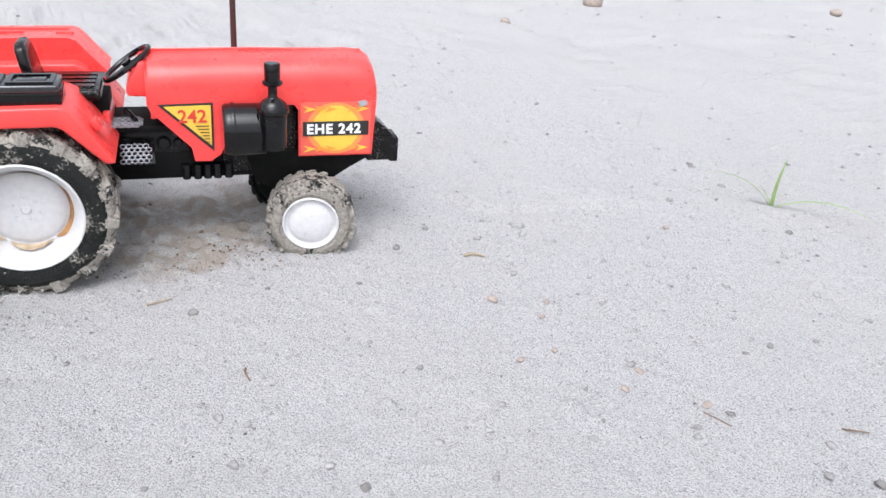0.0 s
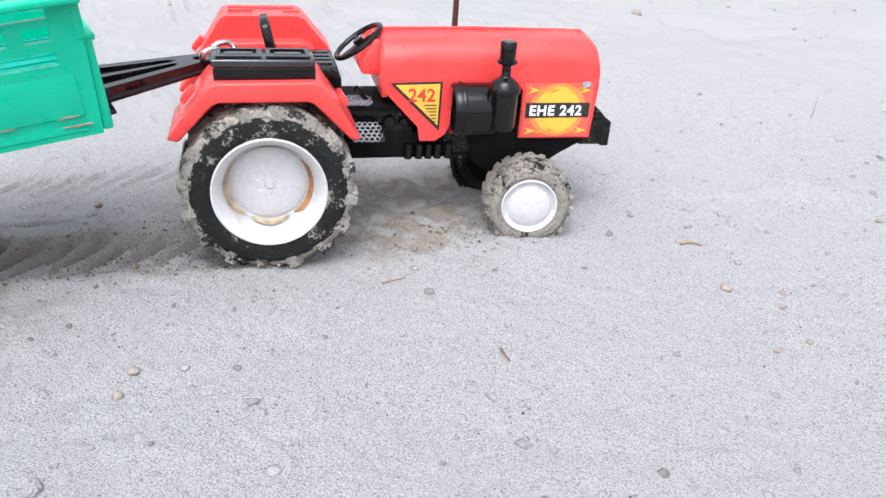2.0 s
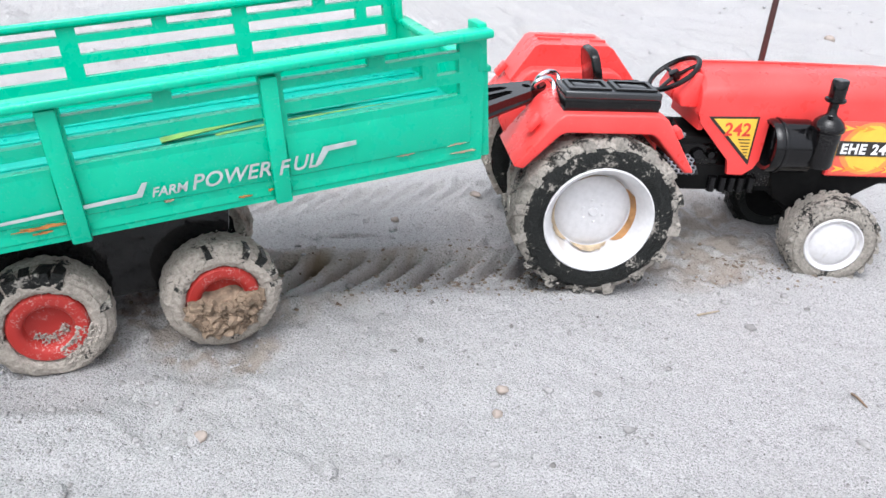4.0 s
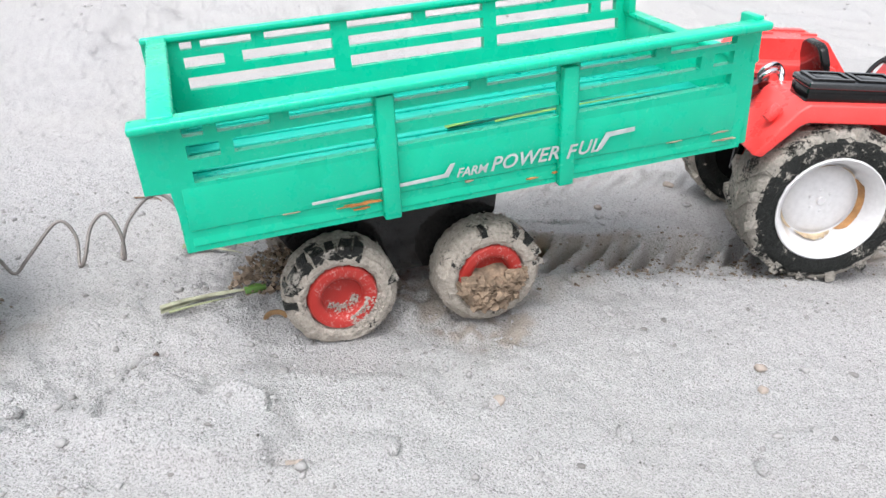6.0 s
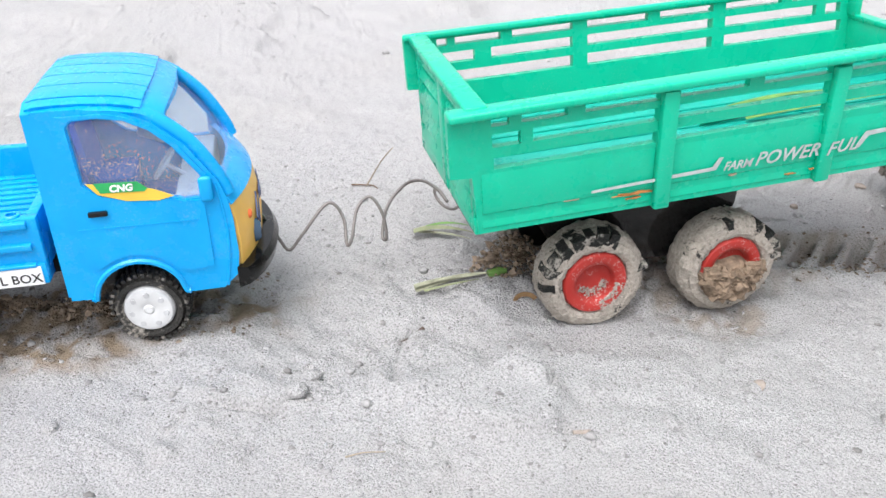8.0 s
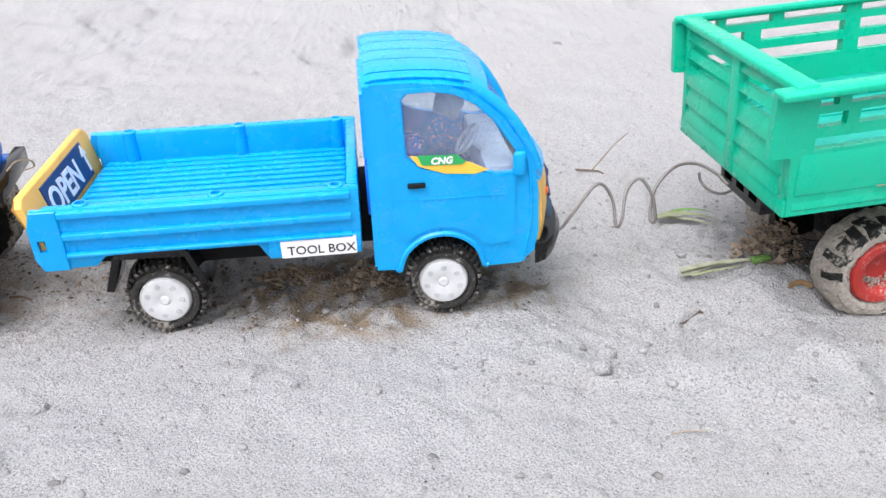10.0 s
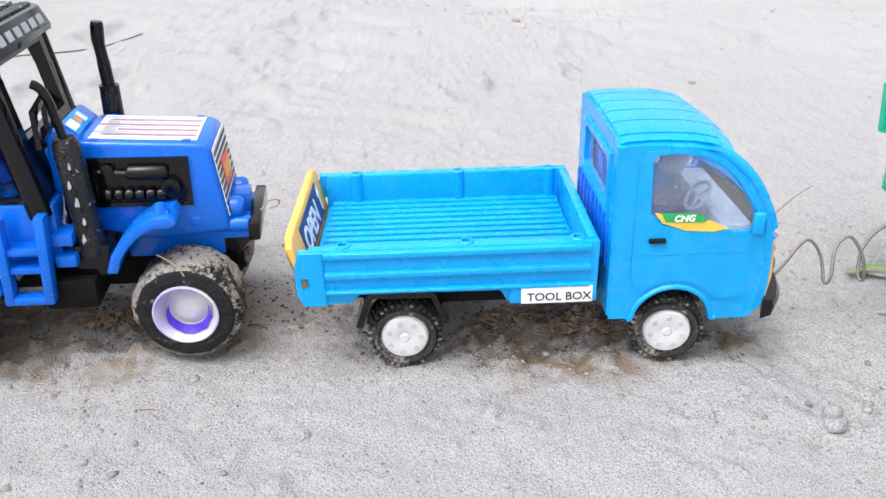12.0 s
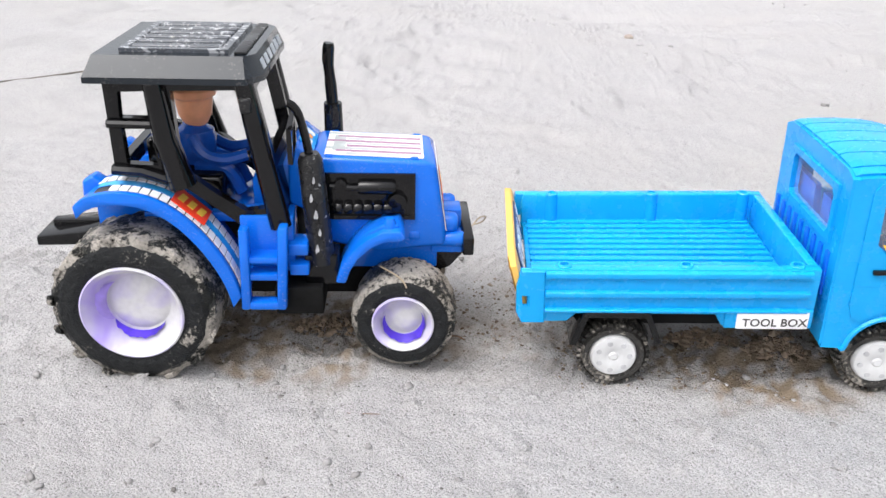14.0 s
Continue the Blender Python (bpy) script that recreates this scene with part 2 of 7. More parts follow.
CHECK = plain("check_print", (0.74, 0.76, 0.80), 0.35, vary=0.08)
PALE_GLINT = plain("pale_glint", (0.40, 0.40, 0.41), 0.4, vary=0.3, scale=600)
BADGE_RED = plain("badge_red", (0.78, 0.05, 0.02), 0.35, vary=0.06)
LAMP_ORANGE = plain("lamp_orange", (0.75, 0.14, 0.03), 0.25)
GRASS = plain("grass_blade", (0.12, 0.25, 0.05), 0.55, vary=0.3, scale=150)
SPROUT = plain("young_grass", (0.22, 0.31, 0.12), 0.55, vary=0.25, scale=150)
DRY_GRASS = plain("dry_leaf", (0.25, 0.27, 0.15), 0.7, vary=0.3, scale=150)
CORD = plain("grey_cord", (0.13, 0.115, 0.10), 0.8, vary=0.3, scale=400)
PALE_LEAF = plain("bleached_leaf", (0.31, 0.31, 0.22), 0.85, vary=0.35, scale=350, relief=0.6)
TWIG = plain("twig_bark", (0.15, 0.095, 0.06), 0.8, vary=0.3, scale=400)
STRAW = plain("pale_straw", (0.31, 0.25, 0.175), 0.8, vary=0.2, scale=400)
PAINT_LOSS = plain("scraped_orange", (0.40, 0.16, 0.04), 0.8, vary=0.4, scale=500)

RUST = plain("rust_stain", (0.30, 0.15, 0.055), 0.7, vary=0.5, scale=260)
PURPLE_WASH = plain("purple_wash", (0.30, 0.22, 0.62), 0.45, vary=0.4, scale=120)
TAN_STAIN = plain("tan_stain", (0.46, 0.36, 0.24), 0.7, vary=0.4, scale=260)
INK = plain("purple_ink", (0.07, 0.03, 0.50), 0.4, vary=0.4, scale=150)
TREAD_SAND = sandy_rubber("sandy_tread", 0.80, sand=(0.46, 0.41, 0.355))

# ---- building helpers; lengths of things are given in millimetres ----
MM = 0.001


def thing(name, m, label, category, group=""):
    ob = new(name)
    ob.empty_display_size = 0.01
    ob.matrix_world = m
    return tagged(ob, label, category, group)


def part(name, bm, material, parent=None, label="", at=None, angle=38, scale=MM):
    """Links a bmesh as one mesh object under a thing or a part."""
    bmesh.ops.recalc_face_normals(bm, faces=bm.faces[:])
    if scale != 1:
        bmesh.ops.scale(bm, vec=(scale, scale, scale), verts=bm.verts[:])
    me = bpy.data.meshes.new(name)
    bm.to_mesh(me)
    bm.free()
    me.polygons.foreach_set("use_smooth", [True] * len(me.polygons))
    me.set_sharp_from_angle(angle=radians(angle))
    me.materials.append(material)
    ob = new(name, me)
    if parent is not None:
        ob.parent = parent
    if at is not None:
        ob.matrix_local = at
    if label:
        ob["label"] = label
    return ob


def bm_new():
    return bmesh.new()


def add_box(bm, x0, x1, y0, y1, z0, z1, m=None):
    r = bmesh.ops.create_cube(bm, size=1)
    for v in r["verts"]:
        v.co = Vector(((x0 + x1) / 2 + v.co.x * (x1 - x0), (y0 + y1) / 2 + v.co.y * (y1 - y0), (z0 + z1) / 2 + v.co.z * (z1 - z0)))
        if m is not None:
            v.co = m @ v.co
    return r["verts"]


def bevel(bm, w, seg=2, sharp=0.5):
    edges = [e for e in bm.edges if len(e.link_faces) == 2 and e.calc_face_angle(0) > sharp]
    bmesh.ops.bevel(bm, geom=edges, offset=w, offset_type="OFFSET", segments=seg, profile=0.5, affect="EDGES", clamp_overlap=True)


def box(x0, x1, y0, y1, z0, z1, w=0.5, seg=2):
    bm = bm_new()
    add_box(bm, x0, x1, y0, y1, z0, z1)
    if w:
        bevel(bm, w, seg)
    return bm


def add_prism(bm, pts, a0, a1, axis="y", shift=None):
    """Extrudes the outline pts between a0 and a1. axis y: pts are (x, z); x: (y, z); z: (x, y)."""
    def put(p, a):
        return {"y": (p[0], a, p[1]), "x": (a, p[0], p[1]), "z": (p[0], p[1], a)}[axis]
    lo = [bm.verts.new(put(p, a0)) for p in pts]
    hi = [bm.verts.new(put(p, a1)) for p in (shift or pts)]
    n = len(pts)
    bm.faces.new(lo)
    bm.faces.new(hi[::-1])
    for i in range(n):
        bm.faces.new((lo[i], hi[i], hi[(i + 1) % n], lo[(i + 1) % n]))


def prism(pts, a0, a1, axis="y", w=0.4, seg=2):
    bm = bm_new()
    add_prism(bm, pts, a0, a1, axis)
    bmesh.ops.recalc_face_normals(bm, faces=bm.faces[:])
    if w:
        bevel(bm, w, seg)
    return bm


def add_plate(bm, outer, holes, a0, a1, axis="y"):
    """A plate with through openings: outer outline and holes, thickness a0 to a1."""
    def put(p, a):
        return {"y": (p[0], a, p[1]), "x": (a, p[0], p[1]), "z": (p[0], p[1], a)}[axis]
    rings = []
    for a in (a0, a1):
        loops, edges = [], []
        for pts in (outer, *holes):
            vs = [bm.verts.new(put(p, a)) for p in pts]
            edges += [bm.edges.new((vs[i], vs[(i + 1) % len(vs)])) for i in range(len(vs))]
            loops.append(vs)
        bmesh.ops.triangle_fill(bm, use_beauty=True, use_dissolve=False, edges=edges)
        rings.append(loops)
    for lo, hi in zip(*rings):
        n = len(lo)
        for i in range(n):
            bm.faces.new((lo[i], hi[i], hi[(i + 1) % n], lo[(i + 1) % n]))


def add_lathe(bm, prof, centre=(0, 0, 0), n=40, axis="y", m=None):
    """Turns prof, a list of (radius, place along the axis), round the axis."""
    rings = []
    for r, a in prof:
        if r <= 1e-6:
            p = {"y": (0, a, 0), "x": (a, 0, 0), "z": (0, 0, a)}[axis]
            rings.append([bm.verts.new(Vector(p) + Vector(centre))])
            continue
        ring = []
        for i in range(n):
            t = 2 * math.pi * i / n
            c, s = r * math.cos(t), r * math.sin(t)
            p = {"y": (c, a, s), "x": (a, c, s), "z": (c, s, a)}[axis]
            ring.append(bm.verts.new(Vector(p) + Vector(centre)))
        rings.append(ring)
    for p, q in zip(rings, rings[1:]):
        if len(p) == 1 and len(q) == 1:
            continue
        for i in range(n):
            j = (i + 1) % n
            if len(p) == 1:
                bm.faces.new((p[0], q[i], q[j]))
            elif len(q) == 1:
                bm.faces.new((p[i], q[0], p[j]))
            else:
                bm.faces.new((p[i], q[i], q[j], p[j]))
    if m is not None:
        for ring in rings:
            for v in ring:
                v.co = m @ v.co
    return rings


def lathe(prof, centre=(0, 0, 0), n=40, axis="y", m=None):
    bm = bm_new()
    add_lathe(bm, prof, centre, n, axis, m)
    return bm


def add_tube(bm, pts, radius, n=8, caps=True, flat=1.0):
    """A round bar along pts; radius may be one number or one a point."""
    pts = [Vector(p) for p in pts]
    rad = radius if isinstance(radius, (list, tuple)) else [radius] * len(pts)
    up = Vector((0.13, 0.21, 0.97))
    rings = []
    for i, p in enumerate(pts):
        d = (pts[min(i + 1, len(pts) - 1)] - pts[max(i - 1, 0)]).normalized()
        u = d.cross(up)
        if u.length < 1e-4:
            u = d.cross(Vector((1, 0, 0)))
        u.normalize()
        v = u.cross(d).normalized()
        up = v
        rings.append([bm.verts.new(p + rad[i] * (math.cos(2 * math.pi * k / n) * u + flat * math.sin(2 * math.pi * k / n) * v)) for k in range(n)])
    for a, b in zip(rings, rings[1:]):
        for k in range(n):
            bm.faces.new((a[k], b[k], b[(k + 1) % n], a[(k + 1) % n]))
    if caps:
        bm.faces.new(rings[0][::-1])
        bm.faces.new(rings[-1])


def tube(pts, radius, n=8, flat=1.0):
    bm = bm_new()
    add_tube(bm, pts, radius, n, flat=flat)
    return bm


def smooth_path(pts, steps=6):
    """Points along a Catmull-Rom curve through pts."""
    p = [Vector(q) for q in pts]
    p = [p[0] * 2 - p[1]] + p + [p[-1] * 2 - p[-2]]
    out = []
    for i in range(1, len(p) - 2):
        for k in range(steps):
            t = k / steps
            a, b, c, d = p[i - 1], p[i], p[i + 1], p[i + 2]
            out.append(0.5 * ((2 * b) + (c - a) * t + (2 * a - 5 * b + 4 * c - d) * t * t + (3 * b - 3 * c + d - a) * t ** 3))
    out.append(p[-2])
    return out


def add_clod(bm, centre, r, squash=0.75, rough=0.3, sub=1):
    """An irregular lump."""
    res = bmesh.ops.create_icosphere(bm, subdivisions=sub, radius=1)
    off = Vector((random.uniform(0, 50), random.uniform(0, 50), random.uniform(0, 50)))
    sx, sy = random.uniform(0.8, 1.25), random.uniform(0.8, 1.25)
    for v in res["verts"]:
        k = 1 + rough * 2 * noise.noise(v.co * 1.3 + off)
        v.co = Vector(centre) + Vector((v.co.x * sx, v.co.y * sy, v.co.z * squash)) * (r * k)


def letters(text, size, extrude=0.15, shear=0.0, bold=0.0, align="LEFT", spacing=1.0):
    """The text as a bmesh in the xy plane, with real thickness. size in millimetres."""
    cu = bpy.data.curves.new("letters", "FONT")
    cu.body, cu.size, cu.extrude, cu.shear, cu.offset, cu.align_x = text, size, extrude, shear, bold, align
    cu.space_character = spacing
    cu.resolution_u = 3
    tmp = bpy.data.objects.new("letters", cu)
    scene.collection.objects.link(tmp)
    deps = bpy.context.evaluated_depsgraph_get()
    me = bpy.data.meshes.new_from_object(tmp.evaluated_get(deps))
    bm = bm_new()
    bm.from_mesh(me)
    bpy.data.objects.remove(tmp)
    bpy.data.meshes.remove(me)
    bpy.data.curves.remove(cu)
    return bm


def side_letters(text, size, x, z, y, **kw):
    """Letters on a side that faces -y, the first one at x, its foot at z."""
    bm = letters(text, size, **kw)
    bmesh.ops.transform(bm, matrix=Matrix.Translation((x, y, z)) @ Matrix.Rotation(radians(90), 4, "X"), verts=bm.verts[:])
    return bm


def arc(cx, cz, r, a0, a1, n):
    return [(cx + r * math.cos(radians(a0 + (a1 - a0) * i / n)), cz + r * math.sin(radians(a0 + (a1 - a0) * i / n))) for i in range(n + 1)]


def local(o, heading, pitch=0.0, roll=0.0):
    return pose(o[0], o[1], o[2], roll, -pitch, heading)

# ---- the ground: one sheet of sand ----
_tables = [np.random.RandomState(7 + k).rand(256, 256) for k in range(6)]


def vnoise(x, y, size, k=0):
    """Smooth value noise, -1..1, with features of that size in metres."""
    u, v = x / size + 31.7 * k, y / size + 17.3 * k
    i, j = np.floor(u).astype(int), np.floor(v).astype(int)
    fu, fv = u - i, v - j
    fu, fv = fu * fu * (3 - 2 * fu), fv * fv * (3 - 2 * fv)
    t = _tables[k % 6]
    i0, i1, j0, j1 = i % 256, (i + 1) % 256, j % 256, (j + 1) % 256
    return 2 * ((t[i0, j0] * (1 - fu) + t[i1, j0] * fu) * (1 - fv) + (t[i0, j1] * (1 - fu) + t[i1, j1] * fu) * fv) - 1


def sstep(a, b, x):
    t = np.clip((x - a) / (b - a), 0, 1)
    return t * t * (3 - 2 * t)


# wheel tracks: from, to, width, depth, lug pitch
TRACKS = [
    ((-0.270, 0.177), (-0.150, 0.238), 0.032, 0.0092, 0.0115),
    ((-0.300, 0.232), (-0.180, 0.300), 0.026, 0.0034, 0.0105),
    ((-0.520, -0.045), (-0.400, 0.040), 0.020, 0.0016, 0.007),
    ((-0.560, 0.000), (-0.440, 0.090), 0.020, 0.0016, 0.007),
    ((-0.700, -0.210), (-0.545, -0.075), 0.026, 0.0018, 0.010),
    ((-0.740, -0.150), (-0.585, -0.030), 0.026, 0.0018, 0.010),
]


def lumps(x, y, cell, r0, r1, share, seed):
    """Small embedded clods: at most one in each square cell, as rounded bumps with a broken outline."""
    rs = np.random.RandomState(seed)
    px, py, pr, on = rs.rand(128, 128), rs.rand(128, 128), rs.rand(128, 128), rs.rand(128, 128) < share
    out = np.zeros_like(x)
    i, j = np.floor(x / cell).astype(int), np.floor(y / cell).astype(int)
    wob = 1 + 0.35 * vnoise(x, y, 0.0021, 1) + 0.25 * vnoise(x, y, 0.0045, 3)
    for di in (-1, 0, 1):
        for dj in (-1, 0, 1):
            a, b = (i + di) % 128, (j + dj) % 128
            r = r0 + (r1 - r0) * pr[a, b] ** 2.5
            d = np.hypot(x - (i + di + px[a, b]) * cell, y - (j + dj + py[a, b]) * cell) / (r * wob)
            out = np.maximum(out, np.where(on[a, b], r * 0.75 * np.sqrt(np.clip(1 - d * d, 0, 1)), 0))
    return out


def sand_height(x, y):
    """Height of the sand, and its brown tint (0..1): churned sand and painted shade."""
    h = 0.0022 * vnoise(x, y, 0.16, 0) + 0.0012 * vnoise(x, y, 0.060, 1)
    rough_zone = 0.35 + 0.65 * sstep(-0.05, -0.24, x) * sstep(0.45, 0.2, y)
    h = h + 0.0013 * rough_zone * vnoise(x, y, 0.024, 2) + 0.0007 * rough_zone * vnoise(x, y, 0.010, 3) + 0.0003 * vnoise(x, y, 0.0045, 4)
    ridge = 1 - np.abs(vnoise(x, y, 0.017, 5)) * 2
    h = h + 0.0002 * rough_zone * ridge * sstep(-0.2, 0.5, vnoise(x, y, 0.05, 3))
    far = sstep(0.35, 0.7, y)
    h = h + 0.00030 * (0.5 + 0.5 * rough_zone) * vnoise(x, y, 0.0027, 0) + 0.00030 * vnoise(x, y, 0.0016, 2)
    # broken crust: small sharp steps in drifts
    crust = sstep(0.05, 0.16, vnoise(x, y, 0.021, 4) + 0.5 * vnoise(x, y, 0.0075, 2)) * sstep(-0.1, 0.4, vnoise(x, y, 0.09, 1))
    h = h + 0.0006 * rough_zone * crust
    h = h + far * (0.0018 * (1 - 2 * np.abs(vnoise(x, y, 0.05, 4))) + 0.012 * vnoise(x, y, 0.30, 5) + 0.0045 * vnoise(x, y, 0.11, 2) * sstep(0.5, 0.8, y))
    # trodden hollows with broken edges, further back
    back = sstep(0.16, 0.34, -0.588 * (x + 0.27) + 0.809 * (y - 0.10))
    pan = vnoise(x, y, 0.085, 1) + 0.45 * vnoise(x, y, 0.032, 3)
    h = h - back * (0.0050 * sstep(0.10, 0.32, pan) + 0.0022 * sstep(0.25, 0.42, vnoise(x, y, 0.047, 0) + 0.3 * vnoise(x, y, 0.015, 5)))
    # the ground falls gently away behind, on the open side
    h = h - 0.05 * sstep(-0.35, -1.0, x) * sstep(0.3, 0.9, y)
    h = h + lumps(x, y, 0.012, 0.0010, 0.0030, 0.34, 3) + lumps(x, y, 0.0052, 0.0006, 0.0015, 0.34, 4) * sstep(-0.5, 0.3, vnoise(x, y, 0.03, 5))
    turned_and_shaded = np.zeros_like(x)
    for (ax, ay), (bx, by), width, depth, pitch in TRACKS:
        length = math.hypot(bx - ax, by - ay)
        ux, uy = (bx - ax) / length, (by - ay) / length
        s = (x - ax) * ux + (y - ay) * uy
        d = -(x - ax) * uy + (y - ay) * ux + 0.0025 * vnoise(x, y, 0.03, 3)
        ends = sstep(-0.012, 0.01, s) * sstep(length + 0.012, length - 0.01, s)
        inside = sstep(width * 0.5, width * 0.34, np.abs(d)) * ends
        lugs = sstep(0.15, 0.70, 0.5 + 0.5 * np.sin(2 * np.pi * (s - 0.75 * d + 0.0015 * vnoise(x, y, 0.02, 4)) / pitch))
        # the far side is dug in deeper and breaks off steeply
        lean = 0.22 + 0.78 * sstep(-width * 0.45, width * 0.40, d)
        rim = np.exp(-((np.abs(d) - width * 0.60) / (width * 0.14)) ** 2) * ends
        h = h - depth * inside * lean * (0.16 + (0.72 + 0.20 * vnoise(x, y, 0.017, 5)) * lugs) + 0.30 * depth * rim * (0.6 + 0.6 * vnoise(x, y, 0.012, 1))
        # deep rut: brown on the far wall, with painted shade in the lug hollows
        wall = sstep(-width * 0.22, width * 0.16, d) if depth > 0.006 else 1.0
        face = sstep(width * 0.66, width * 0.46, np.abs(d)) * ends if depth > 0.006 else inside
        turned_and_shaded = np.maximum(turned_and_shaded, (1.0 if depth > 0.006 else 0.10) * face * wall * (0.62 + 0.38 * lugs) * sstep(length * 1.0, length * 0.35, s) * (0.55 + 0.45 * sstep(-0.3, 0.3, vnoise(x, y, 0.012, 2))))

    def blob(cx, cy, rx, ry, turn):
        c, s_ = math.cos(radians(turn)), math.sin(radians(turn))
        u = ((x - cx) * c + (y - cy) * s_) / rx
        v = (-(x - cx) * s_ + (y - cy) * c) / ry
        return np.sqrt(u * u + v * v)

    # crusted slabs and mounds in front of the trailer and the truck
    for cx, cy, rx, ry, turn, up, k in ((-0.281, 0.071, 0.021, 0.015, 20, 0.0045, 1), (-0.302, 0.074, 0.015, 0.012, 60, 0.0030, 2), (-0.318, 0.120, 0.03, 0.02, 10, 0.0020, 3),
                                        (-0.292, 0.118, 0.022, 0.012, 30, 0.0040, 4), (-0.262, 0.100, 0.030, 0.016, 30, 0.0025, 2), (-0.330, 0.072, 0.022, 0.013, 70, -0.0020, 1),
                                        (-0.345, 0.052, 0.028, 0.016, 20, 0.0020, 4), (0.03, 0.35, 0.05, 0.02, 10, 0.0030, 2), (-0.07, 0.335, 0.04, 0.02, 20, 0.003, 2)):
        r = blob(cx, cy, rx, ry, turn) + 0.22 * vnoise(x, y, 0.018, k) + 0.10 * vnoise(x, y, 0.007, k + 1)
        h = h + up * sstep(1.10, 0.80, r) * (0.9 + 0.35 * vnoise(x, y, 0.012, k + 2))
    # open cracks between the slabs
    for line, width, depth in ((((-0.3000, 0.0770), (-0.2955, 0.0785), (-0.2891, 0.0815), (-0.2827, 0.0875), (-0.2747, 0.0852), (-0.2700, 0.0815)), 0.0016, 0.0050),
                               (((-0.3170, 0.0835), (-0.3120, 0.0730), (-0.3080, 0.0640)), 0.0015, 0.0030), (((-0.3170, 0.0835), (-0.3060, 0.0865), (-0.2960, 0.0860)), 0.0014, 0.0030),
                               (((-0.3190, 0.0875), (-0.3165, 0.0912), (-0.3130, 0.0945)), 0.0020, 0.0055), (((-0.2640, 0.0690), (-0.2560, 0.0735)), 0.0014, 0.0030),
                               (((-0.2490, 0.2230), (-0.2330, 0.2310), (-0.2200, 0.2360)), 0.0014, 0.0026), (((-0.3430, 0.0360), (-0.3310, 0.0420), (-0.3250, 0.0520)), 0.0013, 0.0024)):
        for (ax, ay), (bx, by) in zip(line, line[1:]):
            length = math.hypot(bx - ax, by - ay)
            ux, uy = (bx - ax) / length, (by - ay) / length
            s = np.clip((x - ax) * ux + (y - ay) * uy, 0, length)
            d = np.hypot(x - ax - s * ux, y - ay - s * uy) + 0.0009 * vnoise(x, y, 0.004, 2)
            h = h - depth * 0.8 * sstep(width, 0.0, d)
    # crumbly ground between the truck and the trailer
    loose = sstep(1.2, 0.5, blob(-0.330, 0.115, 0.075, 0.060, 38) + 0.3 * vnoise(x, y, 0.02, 1))
    h = h + loose * (0.0009 * vnoise(x, y, 0.0075, 2) + 0.0007 * vnoise(x, y, 0.0034, 4))
    # hollows pressed by the trailer's near wheels
    for cx, cy, level in ((-0.2690, 0.1205, -0.0010), (-0.2340, 0.1480, -0.0012)):
        m = sstep(1.25, 0.55, blob(cx, cy, 0.026, 0.017, 38) + 0.2 * vnoise(x, y, 0.012, 2))
        h = h * (1 - m) + m * (level + 0.12 * h)
    # churned, damp sand along the wheels of the truck, the tractors and the trailer; shade by the trailer's wheels and
    # the truck's front is put into this tint too
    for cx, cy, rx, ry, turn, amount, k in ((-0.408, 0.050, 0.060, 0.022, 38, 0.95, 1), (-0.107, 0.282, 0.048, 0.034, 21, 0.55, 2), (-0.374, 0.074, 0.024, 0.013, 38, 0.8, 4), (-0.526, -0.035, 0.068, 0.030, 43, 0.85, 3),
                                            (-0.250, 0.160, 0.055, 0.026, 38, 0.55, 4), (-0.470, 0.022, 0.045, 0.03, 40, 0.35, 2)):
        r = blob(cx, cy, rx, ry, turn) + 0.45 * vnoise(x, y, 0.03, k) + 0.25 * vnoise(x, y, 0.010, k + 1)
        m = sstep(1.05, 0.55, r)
        turned_and_shaded = np.maximum(turned_and_shaded, amount * m * (0.25 + 0.75 * sstep(-0.35, 0.35, 0.6 * vnoise(x, y, 0.008, 5) + 0.8 * vnoise(x, y, 0.0032, 1))))
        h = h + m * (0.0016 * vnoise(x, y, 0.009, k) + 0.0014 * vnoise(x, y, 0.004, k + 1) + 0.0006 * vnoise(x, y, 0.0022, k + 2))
    return h, turned_and_shaded


def sand_at(x, y):
    return float(sand_height(np.array([x]), np.array([y]))[0][0])


def axis_places(lo, hi, step, down_to, up_to, growth, growth_down=None):
    """Places along one axis: even from lo to hi, then in growing steps both ways."""
    mid = list(np.arange(lo, hi, step))
    up, st = [mid[-1]], step
    while up[-1] < up_to:
        st *= growth
        up.append(up[-1] + st)
    down, st = [mid[0]], step
    while down[-1] > -down_to:
        st *= growth_down or growth
        down.append(down[-1] - st)
    return np.array(down[:0:-1] + mid + up[1:])


# the grid runs along the line of toys: finest round them, coarser with distance
TURN = radians(36)
gu = axis_places(-0.42, 0.50, 0.0010, 45, 45, 1.04)
gv = axis_places(-0.13, 0.15, 0.0010, 45, 45, 1.02, 1.08)
GU, GV = np.meshgrid(gu, gv)
GX = -0.27 + GU * math.cos(TURN) - GV * math.sin(TURN)
GY = 0.10 + GU * math.sin(TURN) + GV * math.cos(TURN)
GZ, GT = sand_height(GX.ravel(), GY.ravel())
nx, ny = len(gu), len(gv)
cells = np.arange((ny - 1) * nx).reshape(ny - 1, nx)[:, :-1].ravel()
quads = np.stack([cells, cells + 1, cells + nx + 1, cells + nx], 1)
gm = bpy.data.meshes.new("ground")
gm.vertices.add(nx * ny)
gm.vertices.foreach_set("co", np.stack([GX.ravel(), GY.ravel(), GZ], 1).astype(np.float32).ravel())
gm.loops.add(len(quads) * 4)
gm.loops.foreach_set("vertex_index", quads.astype(np.int32).ravel())
gm.polygons.add(len(quads))
